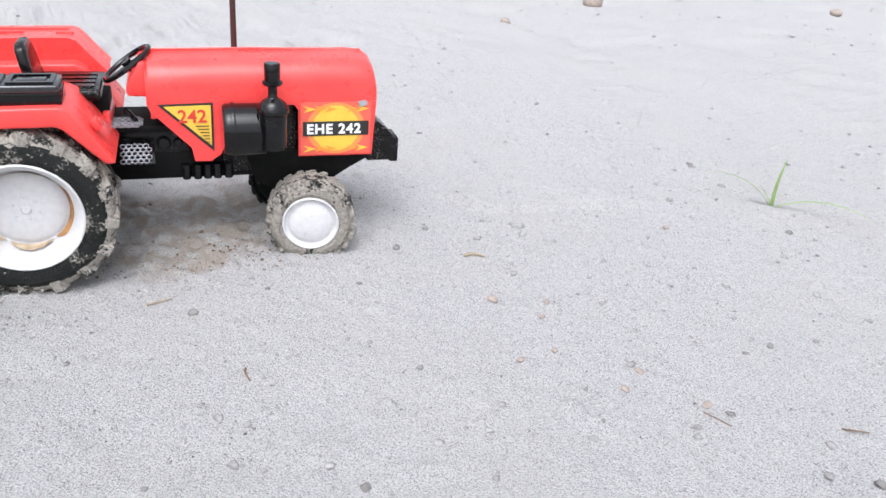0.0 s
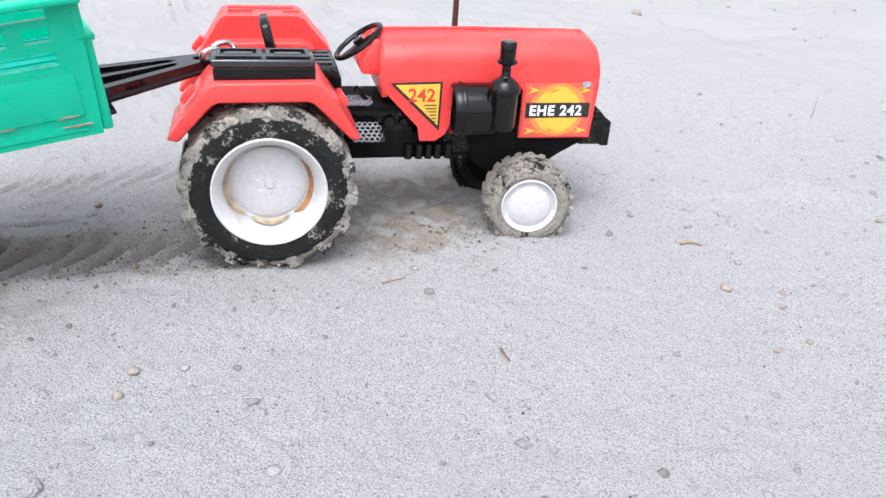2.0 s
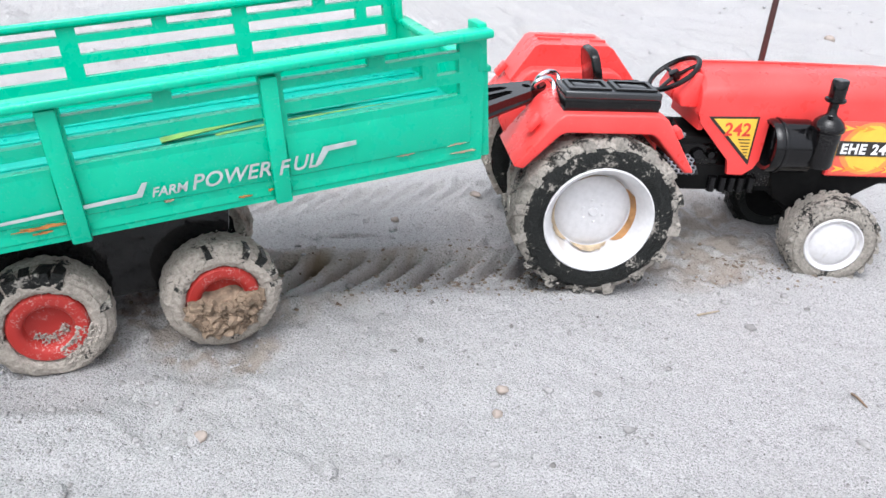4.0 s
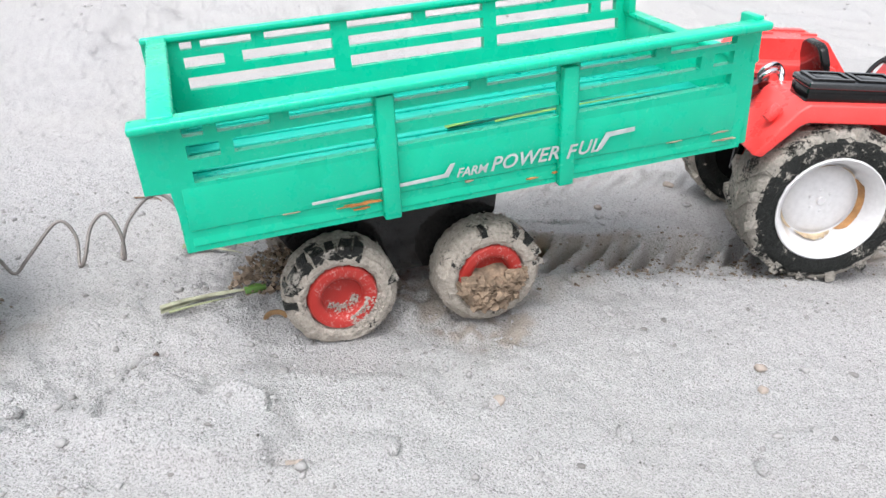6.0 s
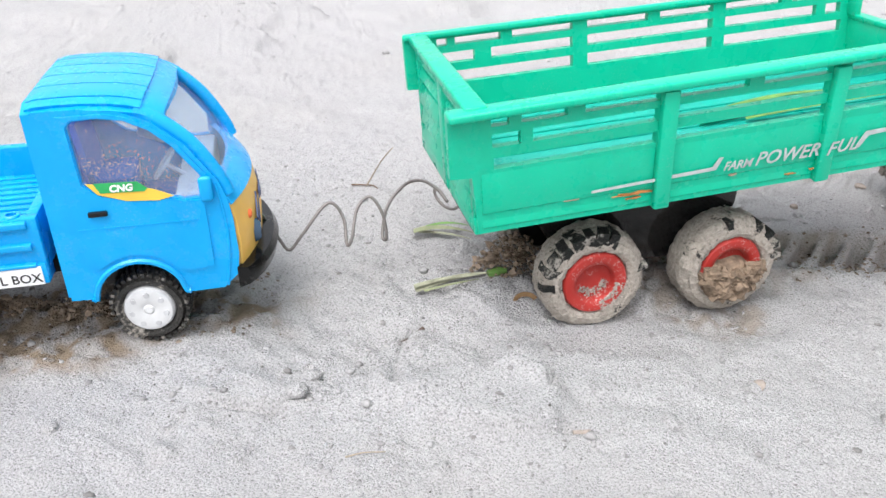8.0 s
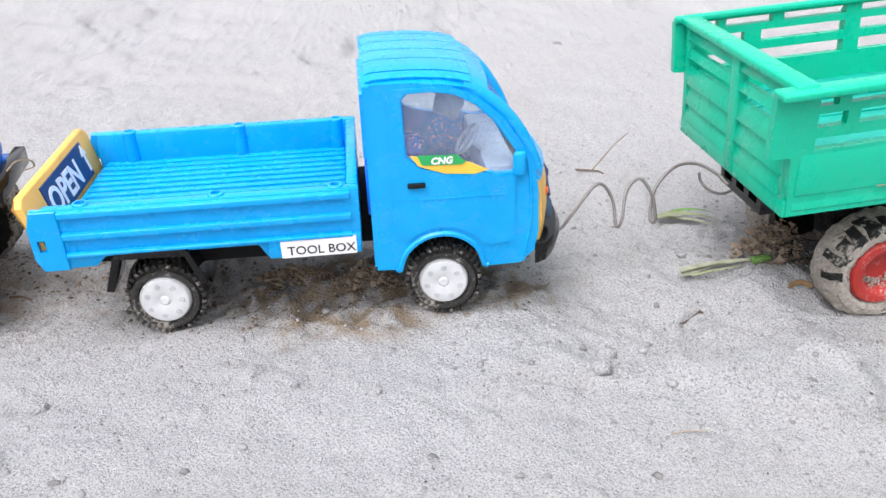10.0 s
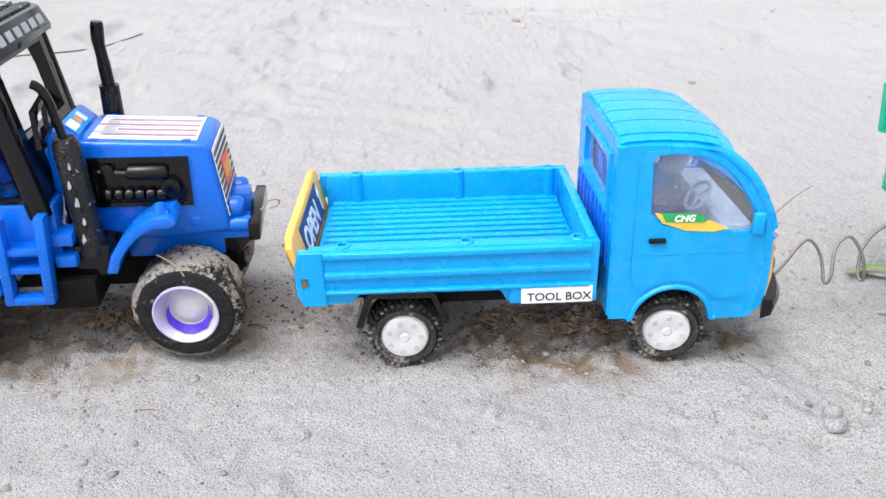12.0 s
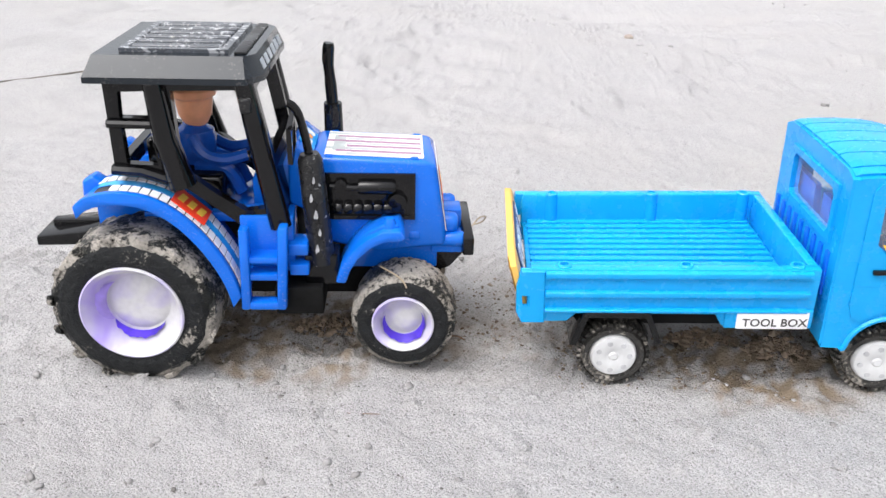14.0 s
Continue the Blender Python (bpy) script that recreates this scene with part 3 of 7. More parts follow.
gm.polygons.foreach_set("loop_start", np.arange(0, len(quads) * 4, 4, dtype=np.int32))
gm.update(calc_edges=True)
gm.polygons.foreach_set("use_smooth", [True] * len(quads))
gm.attributes.new("turned_and_shaded", "FLOAT", "POINT").data.foreach_set("value", GT.astype(np.float32))
gm.materials.append(SAND)
ground = tagged(new("ground", gm), "pale fine sand with wheel tracks and small clods", "ground", kind="structure")

# ---- wheels ----


def tyre_bm(r, width, bore, n=56, wall=1.0, fine=1):
    """A rounded tyre round the y axis, its outer face at y = 0, the rest at y > 0."""
    w = width
    prof = [(bore, 1.2), (bore + 0.4, 0.2), (bore + (r - bore) * 0.30, -0.5 * wall), (bore + (r - bore) * 0.65, -0.2 * wall), (r - 1.6, 0.9), (r - 0.5, 2.2), (r, w * 0.30), (r, w * 0.70),
            (r - 0.5, w - 2.2), (r - 1.6, w - 0.9), (bore + (r - bore) * 0.5, w + 0.2), (bore, w - 1.2), (bore, 1.2)]
    return lathe(finer(prof, fine), n=n)


def add_lug(bm, ang, r0, r1, half, y0, y1, skew):
    """One tread lug: a slanted bar across part of the tread."""
    vs = []
    for y, s in ((y0, -skew / 2), (y1, skew / 2)):
        for dr, dt in ((r0, -half), (r1, -half * 0.75), (r1, half * 0.75), (r0, half)):
            t = ang + s + dt / dr
            vs.append(bm.verts.new((dr * math.cos(t), y, dr * math.sin(t))))
    a, b = vs[:4], vs[4:]
    bm.faces.new(a)
    bm.faces.new(b[::-1])
    for i in range(4):
        bm.faces.new((a[i], b[i], b[(i + 1) % 4], a[(i + 1) % 4]))


def add_crust(bm, r0, r1, y0, y1, count, size, seed):
    """Small lumps of sand stuck on the tread and the wall."""
    rnd = random.Random(seed)
    for _ in range(count):
        t, y = rnd.uniform(0, 2 * math.pi), rnd.uniform(y0, y1)
        r = rnd.uniform(r0, r1)
        if noise.noise(Vector((math.cos(t) * 2 + seed, y * 0.15, math.sin(t) * 2))) < -0.12:
            continue
        add_clod(bm, (r * math.cos(t), y, r * math.sin(t)), rnd.uniform(0.35, 1.0) * size, 0.8, 0.3)


def add_band(bm, r, width, seed, lump=0.35):
    """The lumpy, sand-covered running surface of a tyre."""
    rings = add_lathe(bm, finer([(r - 2.6, 0.3), (r - 1.2, 0.9), (r - 0.2, 2.0), (r + 0.15, width * 0.25), (r + 0.2, width * 0.5), (r + 0.15, width * 0.75), (r - 0.2, width - 2.0), (r - 1.2, width - 0.9)], 2), n=140)
    for ring in rings:
        for v in ring:
            k = lump * noise.noise(v.co * 0.55 + Vector((seed, 0, 0))) + 0.5 * lump * noise.noise(v.co * 1.6 + Vector((0, seed, 0)))
            d = Vector((v.co.x, 0, v.co.z)).normalized()
            v.co += d * k


def roughen(bm, amp, seed):
    """Pushes a surface in and out like a crust of stuck sand."""
    bm.normal_update()
    for v in bm.verts:
        p = v.co + Vector((seed * 7.0, 0, 0))
        k = noise.noise(p * 0.35) + 0.7 * noise.noise(p * 0.9) + 0.5 * noise.noise(p * 2.1)
        v.co += v.normal * (amp * k)


def finer(prof, n):
    """The profile with n times as many points."""
    out = []
    for a, b in zip(prof, prof[1:]):
        out += [(a[0] + (b[0] - a[0]) * i / n, a[1] + (b[1] - a[1]) * i / n) for i in range(n)]
    return out + [prof[-1]]


def stain(parent, rim_r, turn, a0, a1, q0, q1, y0, y1, mat, label):
    """A crescent-shaped stain on the dished part of a rim."""
    bm = bm_new()
    inner_, outer_ = [], []
    for i in range(29):
        a = radians(a0 + (a1 - a0) * i / 28 + turn)
        k = math.sin(math.pi * i / 28) ** 0.6 * (1 + 0.35 * noise.noise(Vector((i * 0.45, a0, 0))))
        inner_.append(bm.verts.new((rim_r * q0 * math.cos(a), y0, rim_r * q0 * math.sin(a))))
        outer_.append(bm.verts.new((rim_r * (q0 + (q1 - q0) * k) * math.cos(a), y0 + (y1 - y0) * k, rim_r * (q0 + (q1 - q0) * k) * math.sin(a))))
    for i in range(28):
        bm.faces.new((inner_[i], inner_[i + 1], outer_[i + 1], outer_[i]))
    part("stain", bm, mat, parent, label)


def tractor_wheel(parent, at, r, width, rim_r, lugs, rim_mat, tyre_mat, name="wheel", label="", lug_h=2.0, disc_r=0.63, dish=5.0, crust=90, seed=1, tread_mat=None, bolts=6, ring=False, caked=0.0, crust_size=0.62):
    """A wheel with its outer face towards -y at the pose at: a dished rim, a lugged tyre, a hub with bolts, stuck sand."""
    k = rim_r
    prof = [(0, dish - 0.9), (k * 0.30, dish - 0.85), (k * disc_r - 1.4, dish - 0.5), (k * disc_r - 0.3, dish + 0.1), (k * disc_r + 0.5, dish + 0.5), (k * disc_r + 1.2, dish + 0.2), (k * 0.86, dish * 0.42 + 0.5), (k * 0.93, 0.9), (k, -0.2), (k + 0.35, -0.6), (k + 0.8, -0.4), (k + 0.9, 1.5),
            (k + 0.4, width - 3.2)]
    if ring:
        prof = [(0, dish), (k * 0.50, dish), (k * 0.58, dish - 0.6), (k * 0.62, 0.6), (k * 0.66, 0.0), (k * 0.80, -0.5), (k * 0.96, -0.3), (k, 0.2), (k + 0.4, 1.5), (k + 0.4, width - 3.2)]
    wheel = part(name, lathe(prof, n=56), rim_mat, parent, label, at)
    part("back_plate", lathe([(0, width - 3.4), (k * 0.4, width - 3.2), (k + 0.5, width - 2.6), (k + 0.5, width - 1.8), (0, width - 2.2)], n=32), MATTE_BLACK, wheel, "black inner face of the wheel")
    hub = lathe([(0, dish - 1.7), (k * 0.07, dish - 1.65), (k * 0.09, dish - 1.3), (k * 0.10, dish - 0.7)], n=18)
    for i in range(bolts):
        t = 2 * math.pi * i / bolts
        add_lathe(hub, [(0, dish - 1.3), (0.5, dish - 1.25), (0.7, dish - 0.7)], (k * 0.22 * math.cos(t), 0, k * 0.22 * math.sin(t)), n=8)
    if bolts and not ring:
        part("hub", hub, rim_mat, wheel)
    else:
        hub.free()
    tyre = tyre_bm(r - lug_h * 0.5, width, k + 0.3, n=140 if caked else 56, fine=4 if caked else 1)
    if caked:
        roughen(tyre, caked, seed)
    part("tyre", tyre, tyre_mat, wheel)
    tread = bm_new()
    add_band(tread, r - lug_h * 0.25, width, seed, 0.5 if crust else 0.2)
    if caked:
        roughen(tread, caked * 0.8, seed + 3)
    for i in range(lugs):
        a = 2 * math.pi * i / lugs
        add_lug(tread, a, r - lug_h * 0.9, r + lug_h * 0.5, 1.9 * r / 26, 0.6, width * 0.55, 0.34)
        add_lug(tread, a + math.pi / lugs, r - lug_h * 0.9, r + lug_h * 0.5, 1.9 * r / 26, width * 0.45, width - 0.6, -0.34)
        # the lug runs down the wall a little way
        add_lug(tread, a - 0.16, r - lug_h * 2.4, r + lug_h * 0.3, 1.5 * r / 26, -0.05, 1.8, 0.05)
    part("tread", tread, tread_mat or tyre_mat, wheel)
    if crust:
        sand = bm_new()
        add_crust(sand, r - lug_h * 1.0 - 0.4, r + 0.1, 0.5, width - 0.5, crust, r / 26 * crust_size, seed)
        part("sand_crust", sand, CLOD, wheel, "pale sand stuck to the tyre")
    return wheel

# ---- red toy tractor ----
RED_AT = local((-0.0411, 0.2887, 0.0), 21.1)
red_tractor = thing("toy_tractor", RED_AT, "red plastic toy tractor with white rims and sandy tyres", "toy tractor")
CY = 15.0


def hood_section(x, top, half, side_z):
    """Half-round hood section at x: points (y, z) from the near foot over the top to the far foot."""
    pts = [(-half, side_z)]
    rad = min(half * 0.62, 9.0)
    for i in range(9):
        t = radians(180 - 90 * i / 8)
        pts.append((-half + rad + rad * math.cos(t), top - 1.2 - rad * 0.92 + rad * 0.92 * math.sin(t)))
    pts.append((0, top))
    pts += [(-y, z) for y, z in pts[-2::-1]]
    return [Vector((x, CY + y, z)) for y, z in pts]


def build_hood():
    bm = bm_new()
    stations = [(-77.4, 69.5, 14.6), (-76.2, 70.8, 15.0), (-60, 71.2, 15.0), (-30, 71.5, 15.0), (-4, 71.6, 15.0), (0.5, 71.0, 14.9), (3.0, 69.0, 14.4), (4.0, 66.0, 13.8)]
    rings = [[bm.verts.new(p) for p in hood_section(x, top, half, 55.6)] for x, top, half in stations]
    for a, b in zip(rings, rings[1:]):
        for i in range(len(a) - 1):
            bm.faces.new((a[i], a[i + 1], b[i + 1], b[i]))
    bm.faces.new(rings[-1])
    bm.faces.new(rings[0][::-1])
    # sides, with the engine opening left free and the slanting rear flap
    outline = [(2.4, 34.6), (-25.4, 34.8), (-25.4, 52.5), (-27.0, 54.6), (-50.0, 55.0), (-51.4, 53.2), (-51.8, 40.0), (-53.5, 36.6), (-57.0, 34.2), (-62.6, 34.3), (-63.6, 39.5), (-76.4, 52.9), (-77.4, 55.6), (3.7, 55.6)]
    for y0, y1 in ((0.0, 1.6), (28.4, 30.0)):
        add_prism(bm, outline, y0, y1)
    # front grille plate and bulkhead
    add_box(bm, 1.2, 2.6, 1.6, 28.4, 34.6, 55.6)
    add_box(bm, -76.4, -74.6, 1.6, 28.4, 50, 55.6)
    return bm


part("hood", build_hood(), RED, red_tractor, "glossy red plastic hood")
# raised centre seam of the hood
part("hood_seam", tube([(-76, CY, 71.1), (-40, CY, 71.6), (0, CY, 71.2)], 0.5, 6), RED, red_tractor)
# dash under the steering wheel
part("dashboard", prism([(-77, 69), (-79, 69), (-83.8, 60.5), (-83.5, 57.5), (-77, 57.2)], 3.5, 26.5, w=0.8), RED, red_tractor)

# engine
engine = part("engine_block", box(-53, -24, 4, 26, 28, 56, 1.0), BLACK_DUSTY, red_tractor, "black engine block in the side opening")
part("air_drum", lathe([(0, -49.4), (6.6, -49.6), (7.4, -52.0), (8.6, -52.6), (9.3, -51.6), (9.4, -50.2), (9.4, -38), (8.0, -36.5), (0, -36.5)], (0, -2.4, 46.6), 28, "x"), BLACK, red_tractor)
part("drum_ring", lathe([(9.7, -49.6), (9.9, -49.0), (9.7, -48.4), (9.2, -48.4), (9.2, -49.6), (9.7, -49.6)], (0, -2.4, 46.6), 28, "x"), BLACK, red_tractor)
part("air_filter", lathe([(0, 41.5), (4.0, 41.8), (4.7, 43), (4.9, 54.6), (5.5, 55.2), (5.6, 56.4), (5.1, 57.2), (4.7, 58.2), (3.4, 59.4), (2.0, 60.2), (1.6, 60.8), (1.55, 64.6), (3.2, 64.9), (3.6, 65.4), (3.5, 66.1), (2.7, 66.4), (2.75, 67.0), (2.85, 72.0), (2.5, 72.5), (0, 72.6)], (-35.6, -9.6, 0), 28, "z"), BLACK, red_tractor, "black air filter with a capped stack")
part("filter_bracket", box(-40, -33, -6, 5, 43, 46, 0.6), BLACK, red_tractor)

# chassis, axle, front weights
ch = bm_new()
add_box(ch, -92, -24, 5, 25, 26, 36)
add_prism(ch, [(-45, 36), (-41, 24), (-34, 20.5), (-17, 20.5), (-6, 27.6), (2, 32), (2, 36)], 3.5, 26.5)
add_box(ch, -128, -90, 6, 24, 22, 56)
bevel(ch, 0.6)
part("chassis", ch, MATTE_BLACK, red_tractor)
ribs = bm_new()
for i, x in enumerate((-66, -62, -58.5, -55, -51)):
    add_lathe(ribs, [(0, 26.2), (1.5, 26.4), (1.7, 28), (1.7, 32), (0, 32)], (x, 3.5, 0), 10, "z")
part("chassis_bolts", ribs, BLACK, red_tractor)
wt = bm_new()
add_box(wt, 2.6, 13.6, 8.5, 21.5, 28.4, 38.6)
add_box(wt, 12.0, 15.6, 9.2, 20.8, 27.4, 37.6)
add_prism(wt, [(2.6, 38.4), (2.6, 43.6), (7.0, 44.4), (10.4, 41.6), (13.2, 38.4)], 9.5, 20.5)
bevel(wt, 0.8)
part("front_weight", wt, BLACK_DUSTY, red_tractor, "black front weight block")
part("front_axle", tube([(-24, -2, 12.5), (-24, 6, 17), (-24, 24, 17), (-24, 32, 12.5)], 2.4, 10), MATTE_BLACK, red_tractor)
part("axle_bracket", prism([(-31, 22), (-17, 22), (-20, 14), (-28, 14)], 8, 22, w=0.6), MATTE_BLACK, red_tractor)
part("exhaust_pipe", tube([(-45.6, 27.5, 55), (-45.4, 27.5, 90), (-45.2, 27.5, 118)], [1.15, 1.1, 1.0], 10), plain("rusty_brown_rod", (0.045, 0.018, 0.015), 0.5), red_tractor, "thin dark brown exhaust rod")


# step plates with rows of hexagonal holes
def hex_mesh(x0, x1, y0, y1, z, t, cell):
    bm = bm_new()
    r = cell / math.sqrt(3)
    rows = int((y1 - y0) / (1.5 * r))
    for j in range(rows + 1):
        n = int((x1 - x0) / cell)
        for i in range(n):
            cx, cy = x0 + (i + 0.5 + 0.5 * (j % 2)) * cell, y0 + j * 1.5 * r
            o, q = [], []
            for k in range(6):
                a = radians(60 * k + 30)
                o.append((cx + r * math.cos(a), cy + r * math.sin(a)))
                q.append((cx + r * 0.74 * math.cos(a), cy + r * 0.74 * math.sin(a)))
            for k in range(6):
                m = (k + 1) % 6
                lo = [bm.verts.new((*p, z)) for p in (o[k], o[m], q[m], q[k])]
                hi = [bm.verts.new((*p, z + t)) for p in (o[k], o[m], q[m], q[k])]
                bm.faces.new(hi)
                bm.faces.new(lo[::-1])
                bm.faces.new((lo[2], lo[3], hi[3], hi[2]))
                bm.faces.new((lo[0], lo[1], hi[1], hi[0]))
    return bm


def tilt_x(bm, cy, cz, deg):
    m = Matrix.Translation((0, cy, cz)) @ Matrix.Rotation(radians(deg), 4, "X") @ Matrix.Translation((0, -cy, -cz))
    bmesh.ops.transform(bm, matrix=m, verts=bm.verts[:])
    return bm


STEP_GREY = plain("worn_step", (0.20, 0.20, 0.22), 0.5, vary=0.2)
part("step_plate", tilt_x(hex_mesh(-87.4, -77.5, -6, 1.0, 37.0, 0.7, 1.9), -6, 37, 32), STEP_GREY, red_tractor)
part("step_backing", tilt_x(box(-89, -76, -6.4, 2.4, 36.0, 36.6, 0.2), -6, 37, 32), BLACK, red_tractor)
part("footplate", hex_mesh(-92, -79, 2, 11, 47.2, 0.8, 2.3), STEP_GREY, red_tractor)
part("footplate_frame", box(-93, -66, 3, 27, 44.5, 46.9, 0.5), MATTE_BLACK, red_tractor)
part("gearbox", box(-94, -64, 5.5, 24.5, 35, 45, 1.2), BLACK_DUSTY, red_tractor, "black gearbox under the footplate")
for x, r in ((-86.0, 2.6), (-79.5, 1.8), (-73.0, 2.4), (-68.0, 1.6)):
    part("gearbox_boss", lathe([(0, 3.6), (r * 0.8, 3.8), (r, 4.6), (r, 6.0)], (x, 0, 40.0), 14), BLACK, red_tractor)
part("lift_arm", tube([(-137.5, 1.0, 53.0), (-140.0, -0.5, 44.0), (-141.0, -1.0, 31.0)], [1.6, 1.9, 1.5], 8), BLACK_DUSTY, red_tractor, "black lift arm behind the mudguard")
part("pedal", tube([(-81, 6, 47), (-83.5, 5.5, 51), (-85.2, 5.2, 52.2)], [0.9, 0.9, 1.3], 8), BLACK, red_tractor)

# fenders
FENDER = [(-146.5, 45.0), (-134.5, 60.5), (-131.5, 62.6), (-101.5, 63.0), (-98.5, 61.4), (-87.0, 44.2), (-90.2, 44.0), (-101.2, 55.4), (-103.2, 56.6), (-130.5, 56.4), (-132.6, 55.4), (-143.0, 44.2)]
for y0, y1 in ((-26.0, 3.5), (26.5, 56.0)):
    fender = part("fender", prism(FENDER, y0, y1, w=0.9, seg=3), RED, red_tractor, "red mudguard over the rear wheel")
    inner = (1.5, 3.6) if y0 < 0 else (26.4, 28.5)
    part("fender_wall", prism([(-143, 44), (-132, 58.5), (-102, 58.5), (-91, 44), (-98, 30), (-136, 30)], *inner, w=0.4), RED, fender)
    y_lamp = -18.5 if y0 < 0 else 48.5
    part("lamp_stub", prism([(-140.8, 54.4), (-137.2, 58.9), (-138.6, 60.4), (-142.2, 56.0)], y_lamp - 2.4, y_lamp + 2.4, w=0.5), RED, fender)
    part("lamp_stub", prism([(-94.0, 56.2), (-92.2, 53.4), (-90.4, 54.6), (-92.2, 57.6)], y_lamp - 2.4, y_lamp + 2.4, w=0.5), RED, fender)
# raised tool tray on the far mudguard
tray = bm_new()
add_prism(tray, [(-138.6, 57.0), (-130.5, 69.6), (-128.6, 70.6), (-103.0, 70.9), (-100.8, 69.8), (-91.0, 58.4)], 33, 54)
bevel(tray, 1.2, 3)
part("tool_tray", tray, RED, red_tractor)
for x0, x1, y in ((-128, -104, 47.5), (-128, -119, 42), (-108, -102, 41)):
    part("tray_rib", box(x0, x1, y - 0.7, y + 0.7, 70.3, 71.5, 0.3), RED, red_tractor)
# seat well between the mudguards
part("seat_well", prism([(-128, 40), (-131, 60.5), (-128.5, 60.5), (-125, 46), (-93, 46), (-92, 52), (-90, 52), (-89, 40)], 3.6, 26.4, w=0.5), RED, red_tractor)

# black lidded box on the near mudguard
bx = box(-131.6, -101.0, -22.5, -9, 61.0, 66.8, 0.8)
batt = part("battery_box", bx, BLACK, red_tractor, "black lidded box on the mudguard")
part("lid", box(-132.2, -101.2, -23.6, -9.6, 66.8, 69.2, 0.7, 3), BLACK_SHEEN, batt)
for x0, x1 in ((-130.6, -117.2), (-115.8, -102.6)):
    fr = bm_new()
    add_plate(fr, [(x0, -22.0), (x1, -22.0), (x1, -11.4), (x0, -11.4)], [[(x0 + 1.3, -20.6), (x1 - 1.3, -20.6), (x1 - 1.3, -12.8), (x0 + 1.3, -12.8)]], 69.2, 69.9, "z")
    part("lid_frame", fr, BLACK, batt)
    part("lid_panel", box(x0 + 2.4, x1 - 2.4, -19.4, -14.0, 69.1, 69.7, 0.3), BLACK_SHEEN, batt)

# seat
seat = bm_new()
add_box(seat, -114, -91.6, -0.5, 26, 57.0, 60.9)
bevel(seat, 1.2, 3)
for y in (4.5, 9.5, 14.5, 19.5):
    add_box(seat, -108.0, -93.6, y - 1.5, y + 1.5, 60.7, 61.6)
part("seat", seat, BLACK_DUSTY, red_tractor, "black seat cushion")
back = prism([(6.2, 0), (24, 0), (24.6, 8), (22.6, 13), (19.5, 14.4), (10.5, 14.4), (7.6, 13), (5.6, 8)], -1.6, 1.6, "x", w=0.9, seg=3)
bmesh.ops.transform(back, matrix=Matrix.Translation((-112.5, -1.5, 60.5)) @ Matrix.Rotation(radians(-13), 4, "Y"), verts=back.verts[:])
part("backrest", back, BLACK_DUSTY, red_tractor, "black seat back")

# steering wheel, tilted towards the seat
sw = bm_new()
ring = [(9.4 * math.cos(2 * math.pi * i / 32), 9.4 * math.sin(2 * math.pi * i / 32), 0) for i in range(33)]
add_tube(sw, ring, 0.95, 8, caps=False)
for a in (90, 210, 330):
    add_tube(sw, [(0, 0, -0.8), (9.2 * math.cos(radians(a)), 9.2 * math.sin(radians(a)), 0)], 0.75, 6)
add_lathe(sw, [(0, 1.2), (1.8, 0.9), (2.0, -1.0), (1.3, -1.2), (1.3, -9)], (0, 0, 0), 14, "z")
bmesh.ops.transform(sw, matrix=Matrix.Translation((-83.2, CY, 66.2)) @ Matrix.Rotation(radians(-36), 4, "Y"), verts=sw.verts[:])
part("steering_wheel", sw, BLACK, red_tractor, "black steering wheel")

# stickers on the hood side
tri = prism([(-74.0, 55.5), (-55.4, 56.0), (-55.8, 38.0)], -0.25, 0.02, w=0)
tri_sticker = part("triangle_sticker", tri, STICKER_BLACK, red_tractor, "yellow triangular sticker with a black edge and red number")
part("sticker_face", prism([(-72.0, 54.8), (-56.2, 55.2), (-56.5, 40.2)], -0.45, -0.26, w=0), STICKER_YELLOW, tri_sticker)
part("number", side_letters("242", 6.6, -67.6, 49.0, -0.55, extrude=0.06, bold=0.12), STICKER_RED, tri_sticker, "red number 242")
for i in range(6):
    z = 47.6 - i * 1.2
    part("print_bar", box(-62.0 + (48 - z) * 0.62, -57.2, -0.6, -0.44, z - 0.16, z + 0.16, 0), STICKER_BLACK, tri_sticker)
STICKER_GLOW = plain("glow_print", (0.80, 0.27, 0.07), 0.4, vary=0.06)
panel = part("side_sticker", box(-24.6, 1.6, -0.28, 0.02, 35.3, 55.4, 0), STICKER_LIGHT_RED, red_tractor, "red and yellow side sticker with a black name bar")
part("sun_glow", prism([(-11.6 + 11.0 * math.cos(2 * math.pi * i / 32), 45.4 + 9.9 * math.sin(2 * math.pi * i / 32)) for i in range(32)], -0.36, -0.29, w=0), STICKER_GLOW, panel)
burst = [(8.6 if i % 2 else 8.9) for i in range(28)]
part("sun_print", prism([(-11.6 + b * math.cos(2 * math.pi * i / 28), 45.4 + b * math.sin(2 * math.pi * i / 28)) for i, b in enumerate(burst)], -0.42, -0.29, w=0), STICKER_YELLOW, panel)
for zc in (52.9, 37.6):
    for k, xc in enumerate((-21.5, -17.6, -13.8, -5.5, -1.8)):
        d = 1.9
        part("flame_print", prism([(xc - 2.2, zc - d * 0.7), (xc + 2.6, zc), (xc - 2.2, zc + d * 0.7), (xc - 0.6, zc)], -0.56, -0.43, w=0), STICKER_YELLOW if k in (0, 4) else STICKER_ORANGE, panel)
part("name_bar", box(-23.9, 0.8, -0.66, -0.57, 42.7, 48.2, 0), STICKER_BLACK, panel)
part("lettering", side_letters("EHE 242", 5.2, -22.6, 43.6, -0.76, extrude=0.06, bold=0.20, spacing=1.14), STICKER_WHITE, panel, "white letters EHE 242")
